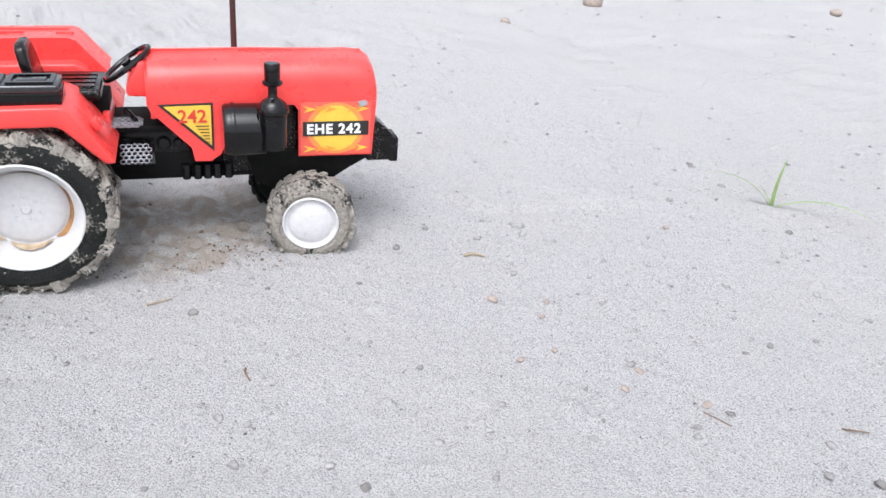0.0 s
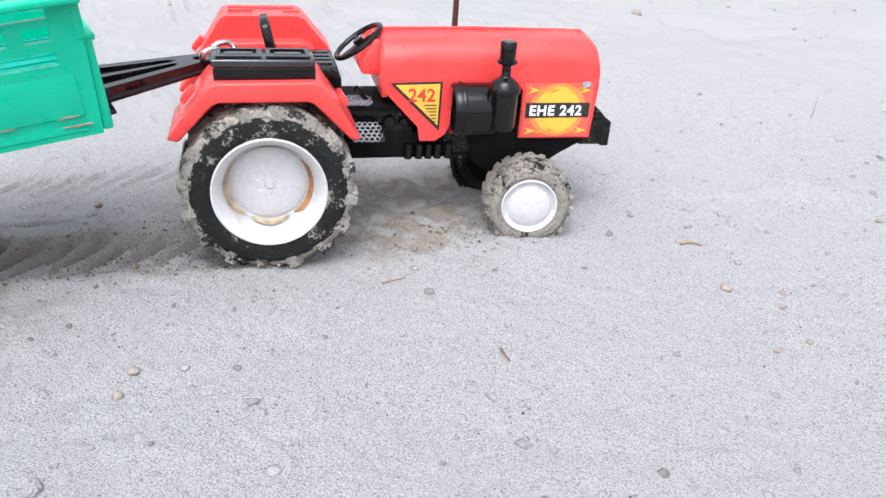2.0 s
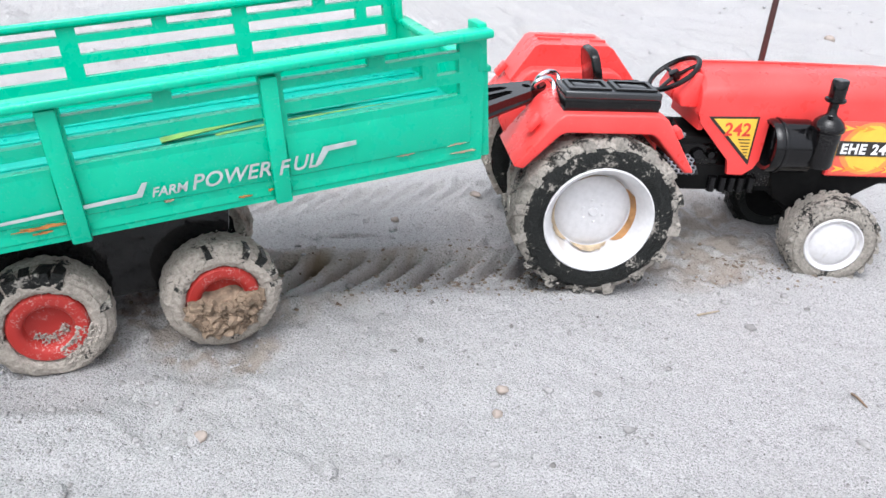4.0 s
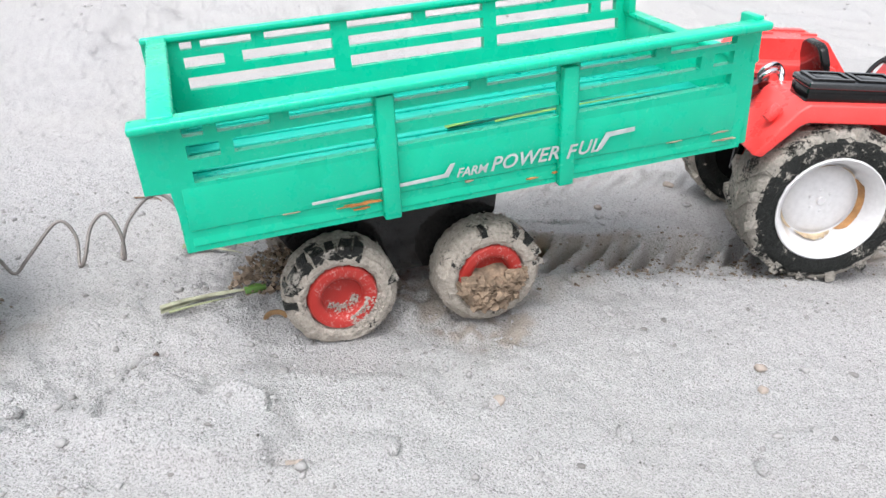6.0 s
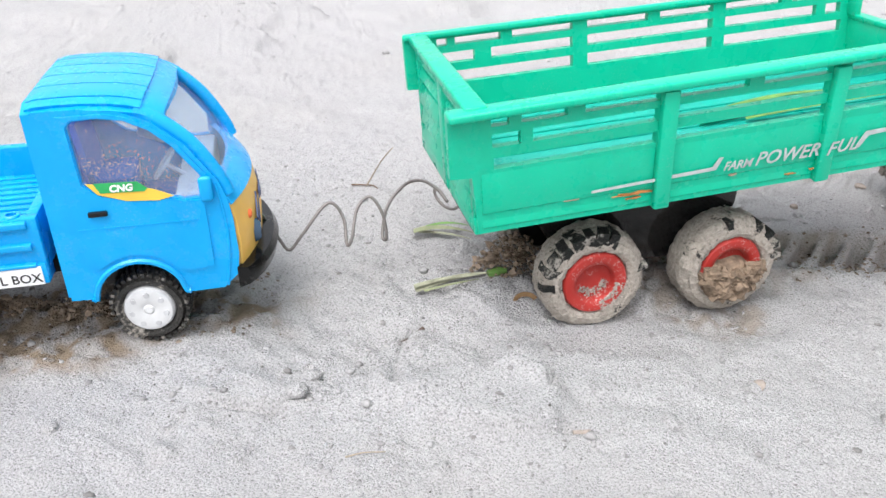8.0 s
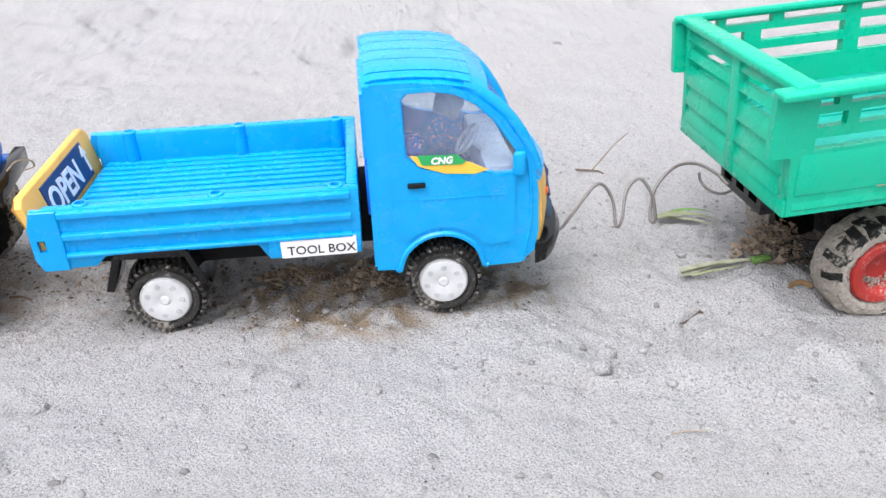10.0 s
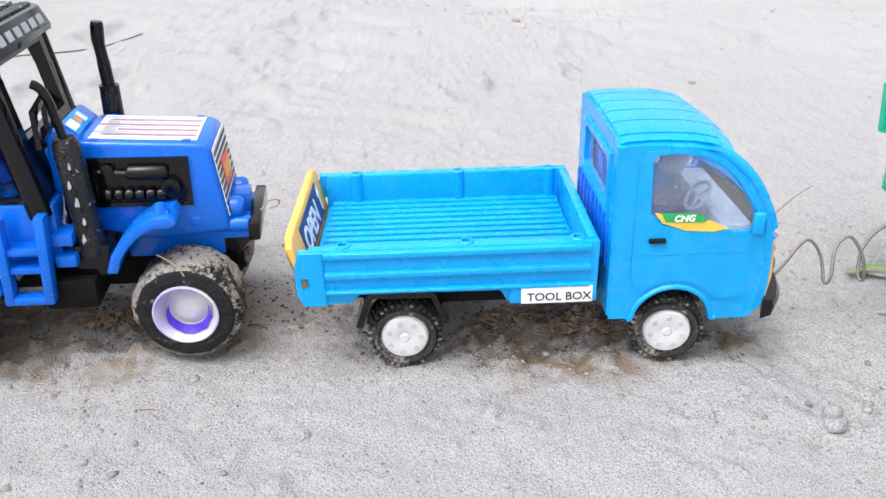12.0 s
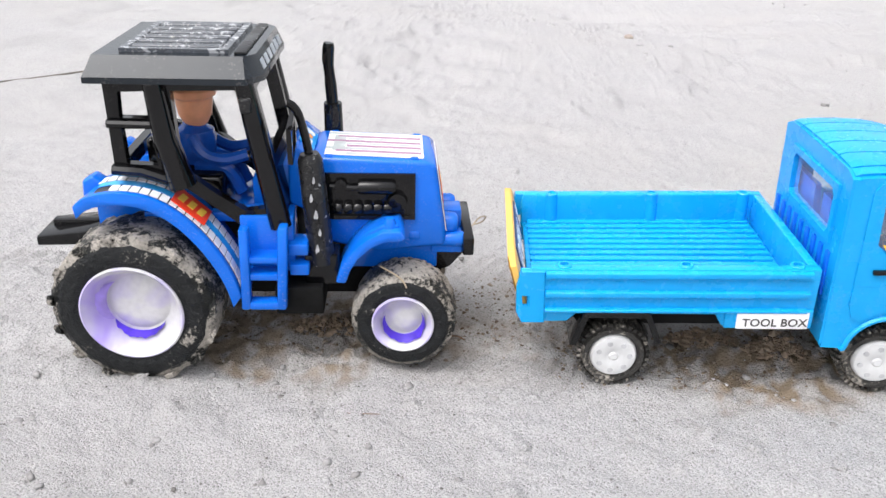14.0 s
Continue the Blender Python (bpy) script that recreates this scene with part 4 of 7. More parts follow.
part("clip", prism([(-3.6, 55.9), (-0.4, 56.4), (0.2, 54.4), (-2.8, 53.6)], -0.9, -0.57, w=0), METAL, panel)

# wheels
near_rear = tractor_wheel(red_tractor, pose(-116.4 * MM, -27.6 * MM, 27.5 * MM, 0, 20, 0), 27.8, 23, 17.6, 16, WHITE_RIM, TYRE_SIDE, label="large rear wheel with a rust-stained white rim", crust=420, seed=3, tread_mat=TYRE_HALF, dish=8.6, disc_r=0.70, lug_h=1.5, caked=0.30)
tractor_wheel(red_tractor, pose(-116.4 * MM, 57.6 * MM, 27.5 * MM, 0, 60, 180), 27.8, 23, 17.6, 16, WHITE_RIM, TYRE_SIDE, label="large rear wheel with a rust-stained white rim", crust=160, seed=4, tread_mat=TREAD_SAND, dish=8.6, disc_r=0.70, lug_h=1.5, caked=0.30)
tractor_wheel(red_tractor, pose(-23.2 * MM, -14.0 * MM, 13.2 * MM, 0, 10, -9), 16.4, 13, 9.6, 22, CLEAN_RIM, TYRE_FRONT, label="small front wheel with a white rim, half caked in sand", lug_h=0.55, disc_r=0.86, dish=0.9, crust=200, seed=5, tread_mat=TYRE_HALF, bolts=0, caked=0.22, crust_size=0.8)
tractor_wheel(red_tractor, pose(-23.2 * MM, 44.0 * MM, 13.2 * MM, 0, 40, 171), 16.4, 13, 9.6, 22, CLEAN_RIM, TYRE_SIDE, label="small front wheel with a white rim, half caked in sand", lug_h=0.9, disc_r=0.86, dish=0.9, crust=30, seed=6, tread_mat=TYRE_SIDE, bolts=0, crust_size=0.8)
for a0, a1, q1 in ((140, 235, 0.83), (-55, 40, 0.86), (40, 140, 0.78), (-120, -60, 0.77)):
    stain(near_rear, 17.6, 20, a0, a1, 0.735, q1, 8.4, 5.2, RUST if a0 == -55 else TAN_STAIN, "brown stain on the rim")
part("rear_axle", lathe([(0, -8), (3.5, -8), (3.5, 38), (0, 38)], (-116.4, 0, 27.3), 14, "y"), BLACK_DUSTY, red_tractor)
part("drawbar_clevis", box(-137, -124, 3, 15, 54, 58.4, 0.8), BLACK, red_tractor)

# ---- green toy trailer ----
TRAILER_AT = local((-0.29427, 0.0949, 0.0002), 38.0, 6.2)
trailer = thing("toy_trailer", TRAILER_AT, "green plastic toy farm trailer, scraped and muddy, behind the red tractor", "toy trailer")
TZ = 37.6
WID = 70.0


def rect(x0, x1, z0, z1):
    return [(x0, z0), (x1, z0), (x1, z1), (x0, z1)]


def slots(rows):
    """Openings of a side: (bottom, top, spans) for each row."""
    return [rect(a, b, TZ + z0, TZ + z1) for z0, z1, spans in rows for a, b in spans]


NEAR_SLOTS = slots(((30.9, 33.8, ((3.4, 8.2), (11.3, 23.6), (28.2, 48.6), (53.9, 73.8), (78.1, 98.2), (103.9, 126), (130.5, 151))),
                    (25.2, 28.8, ((3.6, 11.2), (14.4, 48.6), (53.9, 98.2), (104, 140.5), (144.5, 150.8))),
                    (19.0, 22.3, ((3.9, 48.6), (54, 98.6), (104.2, 151)))))
FAR_SLOTS = slots(((32.8, 35.1, ((5.9, 9.4), (12, 27.4), (31.4, 52.4), (57.7, 79.6), (84, 103.8), (108.5, 130), (134, 153.4))),
                   (27.0, 30.5, ((6.3, 18.3), (24.0, 52.4), (57.7, 103.8), (108.5, 144), (147.6, 153.6))),
                   (20.4, 24.3, ((6.5, 52.4), (57.7, 103.8), (108.5, 154.5)))))
NEAR_SIDE = [(-0.6, TZ), (157.5, TZ), (158.6, TZ + 35.0), (-7.8, TZ + 35.0), (-7.8, TZ + 18.0), (-2.0, TZ + 17.6)]
FAR_SIDE = [(0, TZ), (157.5, TZ), (158.6, TZ + 36.0), (-5.0, TZ + 36.0), (-5.0, TZ + 20.0), (0.2, TZ + 19.6)]


def lean_side(bm, sign):
    """The lean of the side: the top stands further out."""
    for v in bm.verts:
        v.co.y -= sign * 2.2 * max(0.0, (v.co.z - TZ)) / 35.5
    return bm


def side_wall(y_out, sign):
    """A long side: openings between the rails, posts outside. sign: +1 when the outside faces -y."""
    bm = bm_new()
    a, b = (y_out, y_out + 2.4 * sign)
    add_plate(bm, NEAR_SIDE if sign > 0 else FAR_SIDE, NEAR_SLOTS if sign > 0 else FAR_SLOTS, min(a, b), max(a, b))
    if sign > 0:
        for v in bm.verts:
            v.co.z += 0.013 * (v.co.x - 50) * min(1.0, (v.co.z - TZ) / 20)
    return lean_side(bm, sign)


def side_panels(wall, y_out, sign):
    for x0, x1 in ((0.5, 48.4), (53.6, 98.4), (103.2, 154)) if sign > 0 else ((3, 52.6), (57.6, 104), (108.4, 154)):
        for z0, z1, d in ((5.7, 18.4, 0.45), (1.2, 5.0, 0.3)):
            o = y_out - d * sign
            part("panel", lean_side(prism([(o, TZ + z0 + 0.4), (o, TZ + z1 - 3.0), (y_out + 0.2 * sign, TZ + z1), (y_out + 0.2 * sign, TZ + z0)], x0, x1, "x", w=0.2), sign), GREEN, wall)


def post(x, y_out, sign, half):
    bm = bm_new()
    o = y_out - 2.2 * sign
    add_box(bm, x - half, x + half, min(o, y_out + 0.5 * sign), max(o, y_out + 0.5 * sign), TZ - 0.6, TZ + 33.5)
    bevel(bm, 0.6)
    for v in bm.verts:
        v.co.y -= sign * 2.2 * max(0.0, (v.co.z - TZ)) / 35.5
    return bm


for y_out, sign in ((0.0, 1), (WID, -1)):
    wall = part("side_wall", side_wall(y_out, sign), GREEN, trailer, "slatted green side wall")
    side_panels(wall, y_out, sign)
    for x, half in ((51.0, 2.3), (100.5, 2.2)) if sign > 0 else ((55.1, 2.2), (106.2, 2.1)):
        part("post", post(x, y_out, sign, half), GREEN, wall)
    rail = bm_new()
    y0, y1 = y_out - (5.8 if sign > 0 else 1.0) * sign, y_out + (0.4 if sign > 0 else 1.6) * sign
    add_box(rail, -8.0 if sign > 0 else -5.2, 159.5 if sign > 0 else 164.0, min(y0, y1), max(y0, y1), TZ + (34.0 if sign > 0 else 35.6), TZ + (36.3 if sign > 0 else 37.9))
    bevel(rail, 0.8, 3)
    if sign > 0:
        for v in rail.verts:
            v.co.z += 0.012 * (v.co.x - 50)
    part("top_rail", rail, GREEN, wall, "broad flat top rail")
    tab = bm_new()
    y0, y1 = y_out - 2.0 * sign, y_out + 5.0 * sign
    add_box(tab, 156.4, 159.0, min(y0, y1), max(y0, y1), TZ + 26, TZ + 38.6)
    bevel(tab, 0.4)
    part("corner_lip", tab, GREEN, wall)

# floor with shallow lengthwise ribs
fl = box(1, 158, 1.5, WID - 1.5, TZ + 9.5, TZ + 12.0, 0.3)
floor_ob = part("floor", fl, plastic("teal_plastic", (0.008, 0.33, 0.26), 0.3, dust=0.12, vary=0.08, scratch=(0.15, 0.5, 0.4)), trailer, "teal floor of the trailer")
for y in np.arange(8, 66, 7.0):
    part("floor_rib", box(3, 156, y - 0.8, y + 0.8, TZ + 11.9, TZ + 12.6, 0.2), floor_ob.data.materials[0], floor_ob)
front = part("front_wall", box(157.6, 160.4, 0.5, WID - 0.5, TZ + 0.5, TZ + 25.5, 0.6), GREEN, trailer)
part("front_rail", box(157.0, 161.4, 0.5, WID - 0.5, TZ + 24.6, TZ + 26.4, 0.6), GREEN, front)

# tailgate of slanting slats round a middle post
gate = part("tailgate", box(-2.2, 1.2, 30.0, 35.0, TZ + 0.5, TZ + 35.0, 0.7), GREEN, trailer, "louvred green tailgate")
rail = box(-3.4, 2.6, -3, WID - 0.8, TZ + 34.0, TZ + 36.6, 0.8, 3)
for v in rail.verts:
    v.co.z += 0.018 * (v.co.y - 10)
part("gate_rail", rail, GREEN, gate)
part("gate_foot", box(-1.6, 1.2, 0.5, WID - 0.5, TZ - 0.6, TZ + 4.6, 0.6), GREEN, gate)
for y0, y1 in ((1.0, 4.0), (66, 69)):
    part("gate_stile", box(-1.6, 1.0, y0, y1, TZ + 4, TZ + 34.5, 0.5), GREEN, gate)
for z, h in ((4.6, 5.4), (10.4, 6.2), (16.9, 5.6), (25.4, 2.6), (31.0, 2.6)):
    for y0, y1 in ((3.5, 30.5), (34.5, 66.5)):
        part("slat", prism([(-2.0, TZ + z), (-0.4, TZ + z), (0.9, TZ + z + h), (-0.7, TZ + z + h)], y0, y1, w=0.35), GREEN, gate)

# lettering and stripes on the near side, following its slight lean
def on_side(bm, lean=2.2):
    for v in bm.verts:
        v.co.y -= lean * max(0.0, (v.co.z - TZ)) / 35.5
    return bm


part("stripe", on_side(prism([(30.5, TZ + 8.2), (65.5, TZ + 9.4), (67.2, TZ + 12.0), (68.5, TZ + 12.0), (66.6, TZ + 8.4), (30.5, TZ + 7.5)], -1.35, -1.15, w=0)), STICKER_GREY, trailer, "worn pale stripe")
part("lettering", on_side(side_letters("FARM", 3.5, 68.7, TZ + 7.9, -1.45, extrude=0.06, shear=0.3, bold=0.05, spacing=0.95)), STICKER_GREY, trailer, "pale worn letters FARM")
for word, x, y in (("POWER", 78.2, -1.45), ("F", 99.6, -2.5), ("UL", 103.4, -1.45)):
    part("lettering", on_side(side_letters(word, 5.6, x, TZ + 7.9, y, extrude=0.06, shear=0.3, bold=0.06, spacing=1.03)), STICKER_GREY, trailer, "pale worn letters of POWERFUL")
part("stripe", on_side(prism([(109.6, TZ + 8.2), (111.0, TZ + 8.2), (113.4, TZ + 11.6), (121.0, TZ + 12.0), (121.0, TZ + 13.2), (112.2, TZ + 13.0)], -1.35, -1.15, w=0)), STICKER_GREY, trailer, "worn pale stripe")
for x0, x1, z0, z1, s in ((36.0, 51.0, 3.6, 6.4, 3), (40.5, 46, 2.8, 4.2, 5), (71, 74, 4.8, 6.6, 6), (88, 93, 2.2, 3.6, 7), (96.5, 98.5, 2.4, 4.2, 8), (131, 139, 5.4, 6.4, 9), (146, 154, 5.6, 7.0, 10), (147, 156, 2.8, 4.4, 11), (22, 28, 5.5, 6.6, 12)):
    rnd = random.Random(s)
    zm = (z0 + z1) / 2
    z0, z1 = zm + (z0 - zm) * 0.5, zm + (z1 - zm) * 0.5
    n = 18
    pts = []
    for i in range(n):
        t = 2 * math.pi * i / n
        k = rnd.uniform(0.25, 1.0)
        pts.append(((x0 + x1) / 2 + (x1 - x0) / 2 * k * math.cos(t), TZ + (z0 + z1) / 2 + (z1 - z0) / 2 * k * math.sin(t)))
    part("scrape", on_side(prism(pts, -0.72, -0.2, w=0)), PAINT_LOSS if s in (3, 5, 7, 8) else STRAW, trailer, "scraped muddy patch")

# black undercarriage
under = bm_new()
add_prism(under, [(14, TZ - 0.5), (89, TZ - 0.5), (87, TZ - 14), (80, TZ - 30), (32, TZ - 27), (22, TZ - 10)], 18, 52)
add_box(under, 4, 112, 22, 26, TZ - 6, TZ + 8)
add_box(under, 4, 112, 44, 48, TZ - 6, TZ + 8)
bevel(under, 0.8)
part("undercarriage", under, BLACK, trailer, "black bogie frame under the trailer")
part("leaf_spring", on_side(prism([(46, TZ - 4), (60, TZ - 1.2), (74, TZ - 0.6), (74, TZ - 3), (60, TZ - 4.5), (48, TZ - 6.6)], 14, 21, w=0.5), 0), CLOD, trailer, "mud-covered spring plate")
for x in (36, 80.5):
    part("axle", lathe([(0, 16), (2.6, 16), (2.6, 54), (0, 54)], (x, 0, TZ - 26.5 - (0.06 * (x - 36))), 12, "y"), BLACK_DUSTY, trailer)
# rear coupling block
rb = bm_new()
add_plate(rb, rect(18, 44, TZ - 8.5, TZ + 1.5), [rect(20.5, 25.5, TZ - 6, TZ - 0.5), rect(28.5, 33.5, TZ - 6, TZ - 0.5), rect(36.5, 41.5, TZ - 6, TZ - 0.5)], 2.0, 6.0, "x")
add_box(rb, 6, 12, 19, 43, TZ - 8.5, TZ + 1.5)
part("coupling_block", rb, BLACK, trailer, "slotted black block under the tailgate")
# drawbar: a flat tapering black bar with long slots, resting on the tractor's clevis
HX, HY, HZ = 200.0, 46.0, TZ + 5.5


def bar_point(x, y_edge):
    t = (x - 156) / (HX - 156)
    cy = 35 + (HY - 35) * t
    half = 15.0 + (4.2 - 15.0) * t
    return (x, cy + half * y_edge)


ob_ = [bar_point(x, -1) for x in (156, 170, 185, 199)] + [bar_point(203, -0.5), bar_point(203, 0.5)] + [bar_point(x, 1) for x in (199, 185, 170, 156)]
h1 = [bar_point(159, -0.72), bar_point(186, -0.55), bar_point(188, -0.3), bar_point(186, -0.12), bar_point(159, -0.12)]
h2 = [bar_point(159, 0.12), bar_point(186, 0.12), bar_point(188, 0.3), bar_point(186, 0.55), bar_point(159, 0.72)]
hole = [bar_point(195 + 1.5 * math.cos(2 * math.pi * i / 10), 0.38 * math.sin(2 * math.pi * i / 10)) for i in range(10)]
db = bm_new()
add_plate(db, ob_, [h1, h2, hole], 0, 3.4, "z")
for v in db.verts:
    t = (v.co.x - 156) / (HX - 156)
    v.co.z += TZ + 2.0 - 2.6 * t
part("drawbar", db, BLACK, trailer, "slotted black drawbar")
part("drawbar_rib", tube([(157, 35 - 14.5, TZ + 1.6), (199, 46 - 4, TZ - 0.4)], 1.0, 6), BLACK, trailer)
part("drawbar_rib", tube([(157, 35 + 14.5, TZ + 1.6), (199, 46 + 4, TZ - 0.4)], 1.0, 6), BLACK, trailer)
part("front_bracket", prism([(157.5, TZ - 2.0), (157.5, TZ + 8), (160.5, TZ + 8), (160.5, TZ + 2), (164, TZ - 1.2)], 17, 53, w=0.6), BLACK, trailer)

# wheels, caked in sand
for x, y, flip, z, seed in ((36.2, 7.0, False, -27.0, 11), (81.0, 7.0, False, -30.4, 12), (36.2, 63.0, True, -27.0, 13), (81.0, 63.0, True, -30.4, 14)):
    at = pose(x * MM, y * MM, (TZ + z) * MM, 0, 30 * seed, 180 if flip else 0)
    w = tractor_wheel(trailer, at, 16.4, 13, 9.9, 0, RED_RIM, TYRE_COATED, label="red-rimmed trailer wheel caked in wet sand", lug_h=0.6, disc_r=0.55, dish=3.0, ring=True, crust=620 if not flip else 120, seed=seed, tread_mat=TREAD_SAND, bolts=5, caked=0.42, crust_size=0.5)
    if flip:
        continue
    mud = bm_new()
    rnd = random.Random(seed)
    turn = Matrix.Rotation(radians(-30 * seed), 4, "Y")

    def local_angle(deg):
        p = turn @ Vector((math.cos(radians(deg)), 0, math.sin(radians(deg))))
        return math.atan2(p.z, p.x)

    if seed == 12:
        grid = {}
        for i in range(-33, 34):
            for j in range(-34, 14):
                u, v = i * 0.36, j * 0.36
                top = 1.4 + 2.0 * noise.noise(Vector((u * 0.25, 3.0, 0.0)))
                if math.hypot(u, v) > 11.6 + 0.8 * noise.noise(Vector((u * 0.4, v * 0.4, 5.0))) or v > top + 1.4:
                    continue
                lump = sum(abs(noise.noise(Vector((u, v, 9.0)) * f)) / f for f in (0.28, 0.6, 1.1, 1.9)) * 0.85
                edge = min(1.0, (11.9 - math.hypot(u, v)) / 2.2, (top - v) / 1.6)
                grid[i, j] = mud.verts.new(turn @ Vector((u, 2.2 - (2.6 + 1.3 * lump) * max(0.0, edge) ** 0.5 + 1.6 * max(0.0, -edge), v)))
        for i, j in grid:
            ring4 = [(i, j), (i + 1, j), (i + 1, j + 1), (i, j + 1)]
            if all(k in grid for k in ring4):
                mud.faces.new([grid[k] for k in ring4])
        for _ in range(46):
            a, rr = radians(rnd.uniform(-200, 20)), 9.0 * math.sqrt(rnd.random())
            add_clod(mud, turn @ Vector((rr * math.cos(a), 0.4 - 3.2 * max(0.0, 1 - (rr / 12.5) ** 2) ** 0.5, rr * math.sin(a) - 1.0)), rnd.uniform(0.9, 2.3), 0.8, 0.55, 2)
        for _ in range(170):
            a, rr = radians(rnd.uniform(-185, 5)), 10.6 * math.sqrt(rnd.random())
            size = rnd.uniform(0.35, 0.8) + 0.9 * rnd.random() ** 5
            add_clod(mud, turn @ Vector((rr * math.cos(a), 0.1 - 3.3 * max(0.0, 1 - (rr / 12.5) ** 2) ** 0.5, rr * math.sin(a))), size, 0.85, 0.5)
    else:
        for _ in range(480):
            a, rr = radians(rnd.uniform(-80, -8)), rnd.uniform(6.6, 12.5)
            add_clod(mud, turn @ Vector((rr * math.cos(a), rnd.uniform(-0.3, 0.5), rr * math.sin(a))), rnd.uniform(0.2, 0.62), 0.85, 0.6)
        for _ in range(150):
            a, rr = radians(rnd.uniform(-150, -10)), rnd.uniform(3.0, 5.6)
            add_clod(mud, turn @ Vector((rr * math.cos(a), rnd.uniform(2.0, 3.4), rr * math.sin(a))), rnd.uniform(0.15, 0.4), 0.85, 0.6)
    part("mud", mud, RIM_MUD if seed == 12 else DAMP_SAND, w, "brown wet sand packed into the rim")
    for deg, half in (((66, 1.8), (80, 2.4), (96, 1.6), (111, 2.6), (127, 2.0), (143, 2.6), (158, 1.6), (178, 1.2), (12, 0.9)) if seed == 11 else ((38, 1.2), (58, 0.9), (98, 0.9), (20, 1.2), (4, 1.0))):
        bare = bm_new()
        add_lug(bare, local_angle(deg), 12.9 + rnd.uniform(-1.0, 1.6), 16.7, half, -0.35, 4.0 + rnd.uniform(-1, 3), rnd.uniform(-0.12, 0.12))
        part("bare_lug", bare, TYRE_PATCH, w, "black rubber lug showing through the sand")

# ---- sky-blue toy pick-up truck ----
TRUCK_AT = local((-0.4366, 0.0043, 0.0), 37.2, 3.0)
truck = thing("toy_truck", TRUCK_AT, "sky-blue plastic toy pick-up truck with an open cargo bed", "toy truck")
BY0, BY1 = -2.0, 56.0
# bed
bed = bm_new()
near = [(-25.6, 24.0), (-14.0, 24.2), (-11.5, 26.8), (27.5, 26.6), (29.5, 23.0), (54.4, 23.2), (54.6, 41.0), (-24.6, 41.0), (-25.4, 37.5)]
for y0, y1 in ((BY0, BY0 + 3.2), (BY1 - 3.2, BY1)):
    add_prism(bed, near, y0, y1)
add_box(bed, 51.6, 54.5, BY0 + 3.2, BY1 - 3.2, 26, 41.0)
add_box(bed, -25.0, 51.6, BY0 + 3.2, BY1 - 3.2, 28.6, 31.0)
bmesh.ops.recalc_face_normals(bed, faces=bed.faces[:])
bevel(bed, 0.5, 2)
bed_ob = part("cargo_bed", bed, TRUCK_BLUE, truck, "open blue cargo bed with a ribbed floor")
for y in np.arange(4.0, 57, 4.0):
    part("floor_rib", box(-23.6, 50.6, y - 1.35, y + 1.35, 30.8, 31.9, 0.4), TRUCK_BLUE, bed_ob)
# mouldings on the outer sides
for y, s in ((BY0, -1), (BY1, 1)):
    for z0, z1 in ((38.2, 40.6), (32.2, 34.6), (27.4, 29.0)):
        o = y + 1.3 * s
        part("side_moulding", prism([(min(o, y), z0 + 0.3), (max(o, y), z0), (max(o, y), z1), (min(o, y), z1 - 0.3)] if s > 0 else [(o, z0 + 0.4), (y + 0.05, z0), (y + 0.05, z1), (o, z1 - 0.4)], -20.5, 52.2, "x", w=0.2), TRUCK_BLUE, bed_ob)
    for x in (-15.2, 18.4, 48.6):
        yi = BY0 + 2.4 if s < 0 else BY1 - 2.4
        pil = bm_new()
        add_lathe(pil, [(2.2, 31), (2.1, 41.2), (1.8, 41.5), (1.25, 41.5), (1.2, 34.0), (0, 34.0)], (x, yi, 0), 18, "z")
        part("stake_pocket", pil, TRUCK_BLUE, bed_ob)
# rear corner with small latch windows
for y0, y1 in ((BY0 - 0.6, BY0 + 1.2), (BY1 - 1.2, BY1 + 0.6)):
    cp = bm_new()
    add_plate(cp, [(-28.6, 27.5), (-27.0, 24.0), (-20.6, 24.0), (-20.6, 40.6), (-27.2, 40.6), (-28.6, 36)], [rect(-27.0, -25.0, 29.5, 32.6)], y0, y1)
    bevel(cp, 0.25, 1)
    part("corner_plate", cp, TRUCK_BLUE, bed_ob)
for x in (-17.8, -11.0):
    part("scuff", prism([(x, 33.3), (x + 1.4, 33.5), (x + 3.8, 33.2), (x + 2.6, 33.9), (x + 0.9, 34.1)], -3.02, -2.6, w=0), STRAW, bed_ob)
part("scuff", prism([(11, 39.2), (14.5, 39.0), (19.2, 39.5), (15, 39.9), (13.2, 39.6), (11.4, 39.8)], -3.02, -2.6, w=0), STRAW, bed_ob, "brown scraped mark")

# yellow tailgate with a dark sign on its inner face
tg = bm_new()
add_plate(tg, [(-0.6, 28.6), (54.6, 28.6), (55.6, 41.6), (53.0, 43.4), (1.0, 43.4), (-1.6, 41.6)], [], -27.6, -25.4, "x")
bevel(tg, 0.7, 2)
for v in tg.verts:
    v.co.x -= 0.24 * (v.co.z - 28.6)
gate_ob = part("tailgate", tg, YELLOW, truck, "yellow tailgate with a dark sign")


def lean_gate(bm):
    for v in bm.verts:
        v.co.x -= 0.24 * (v.co.z - 28.6)
    return bm


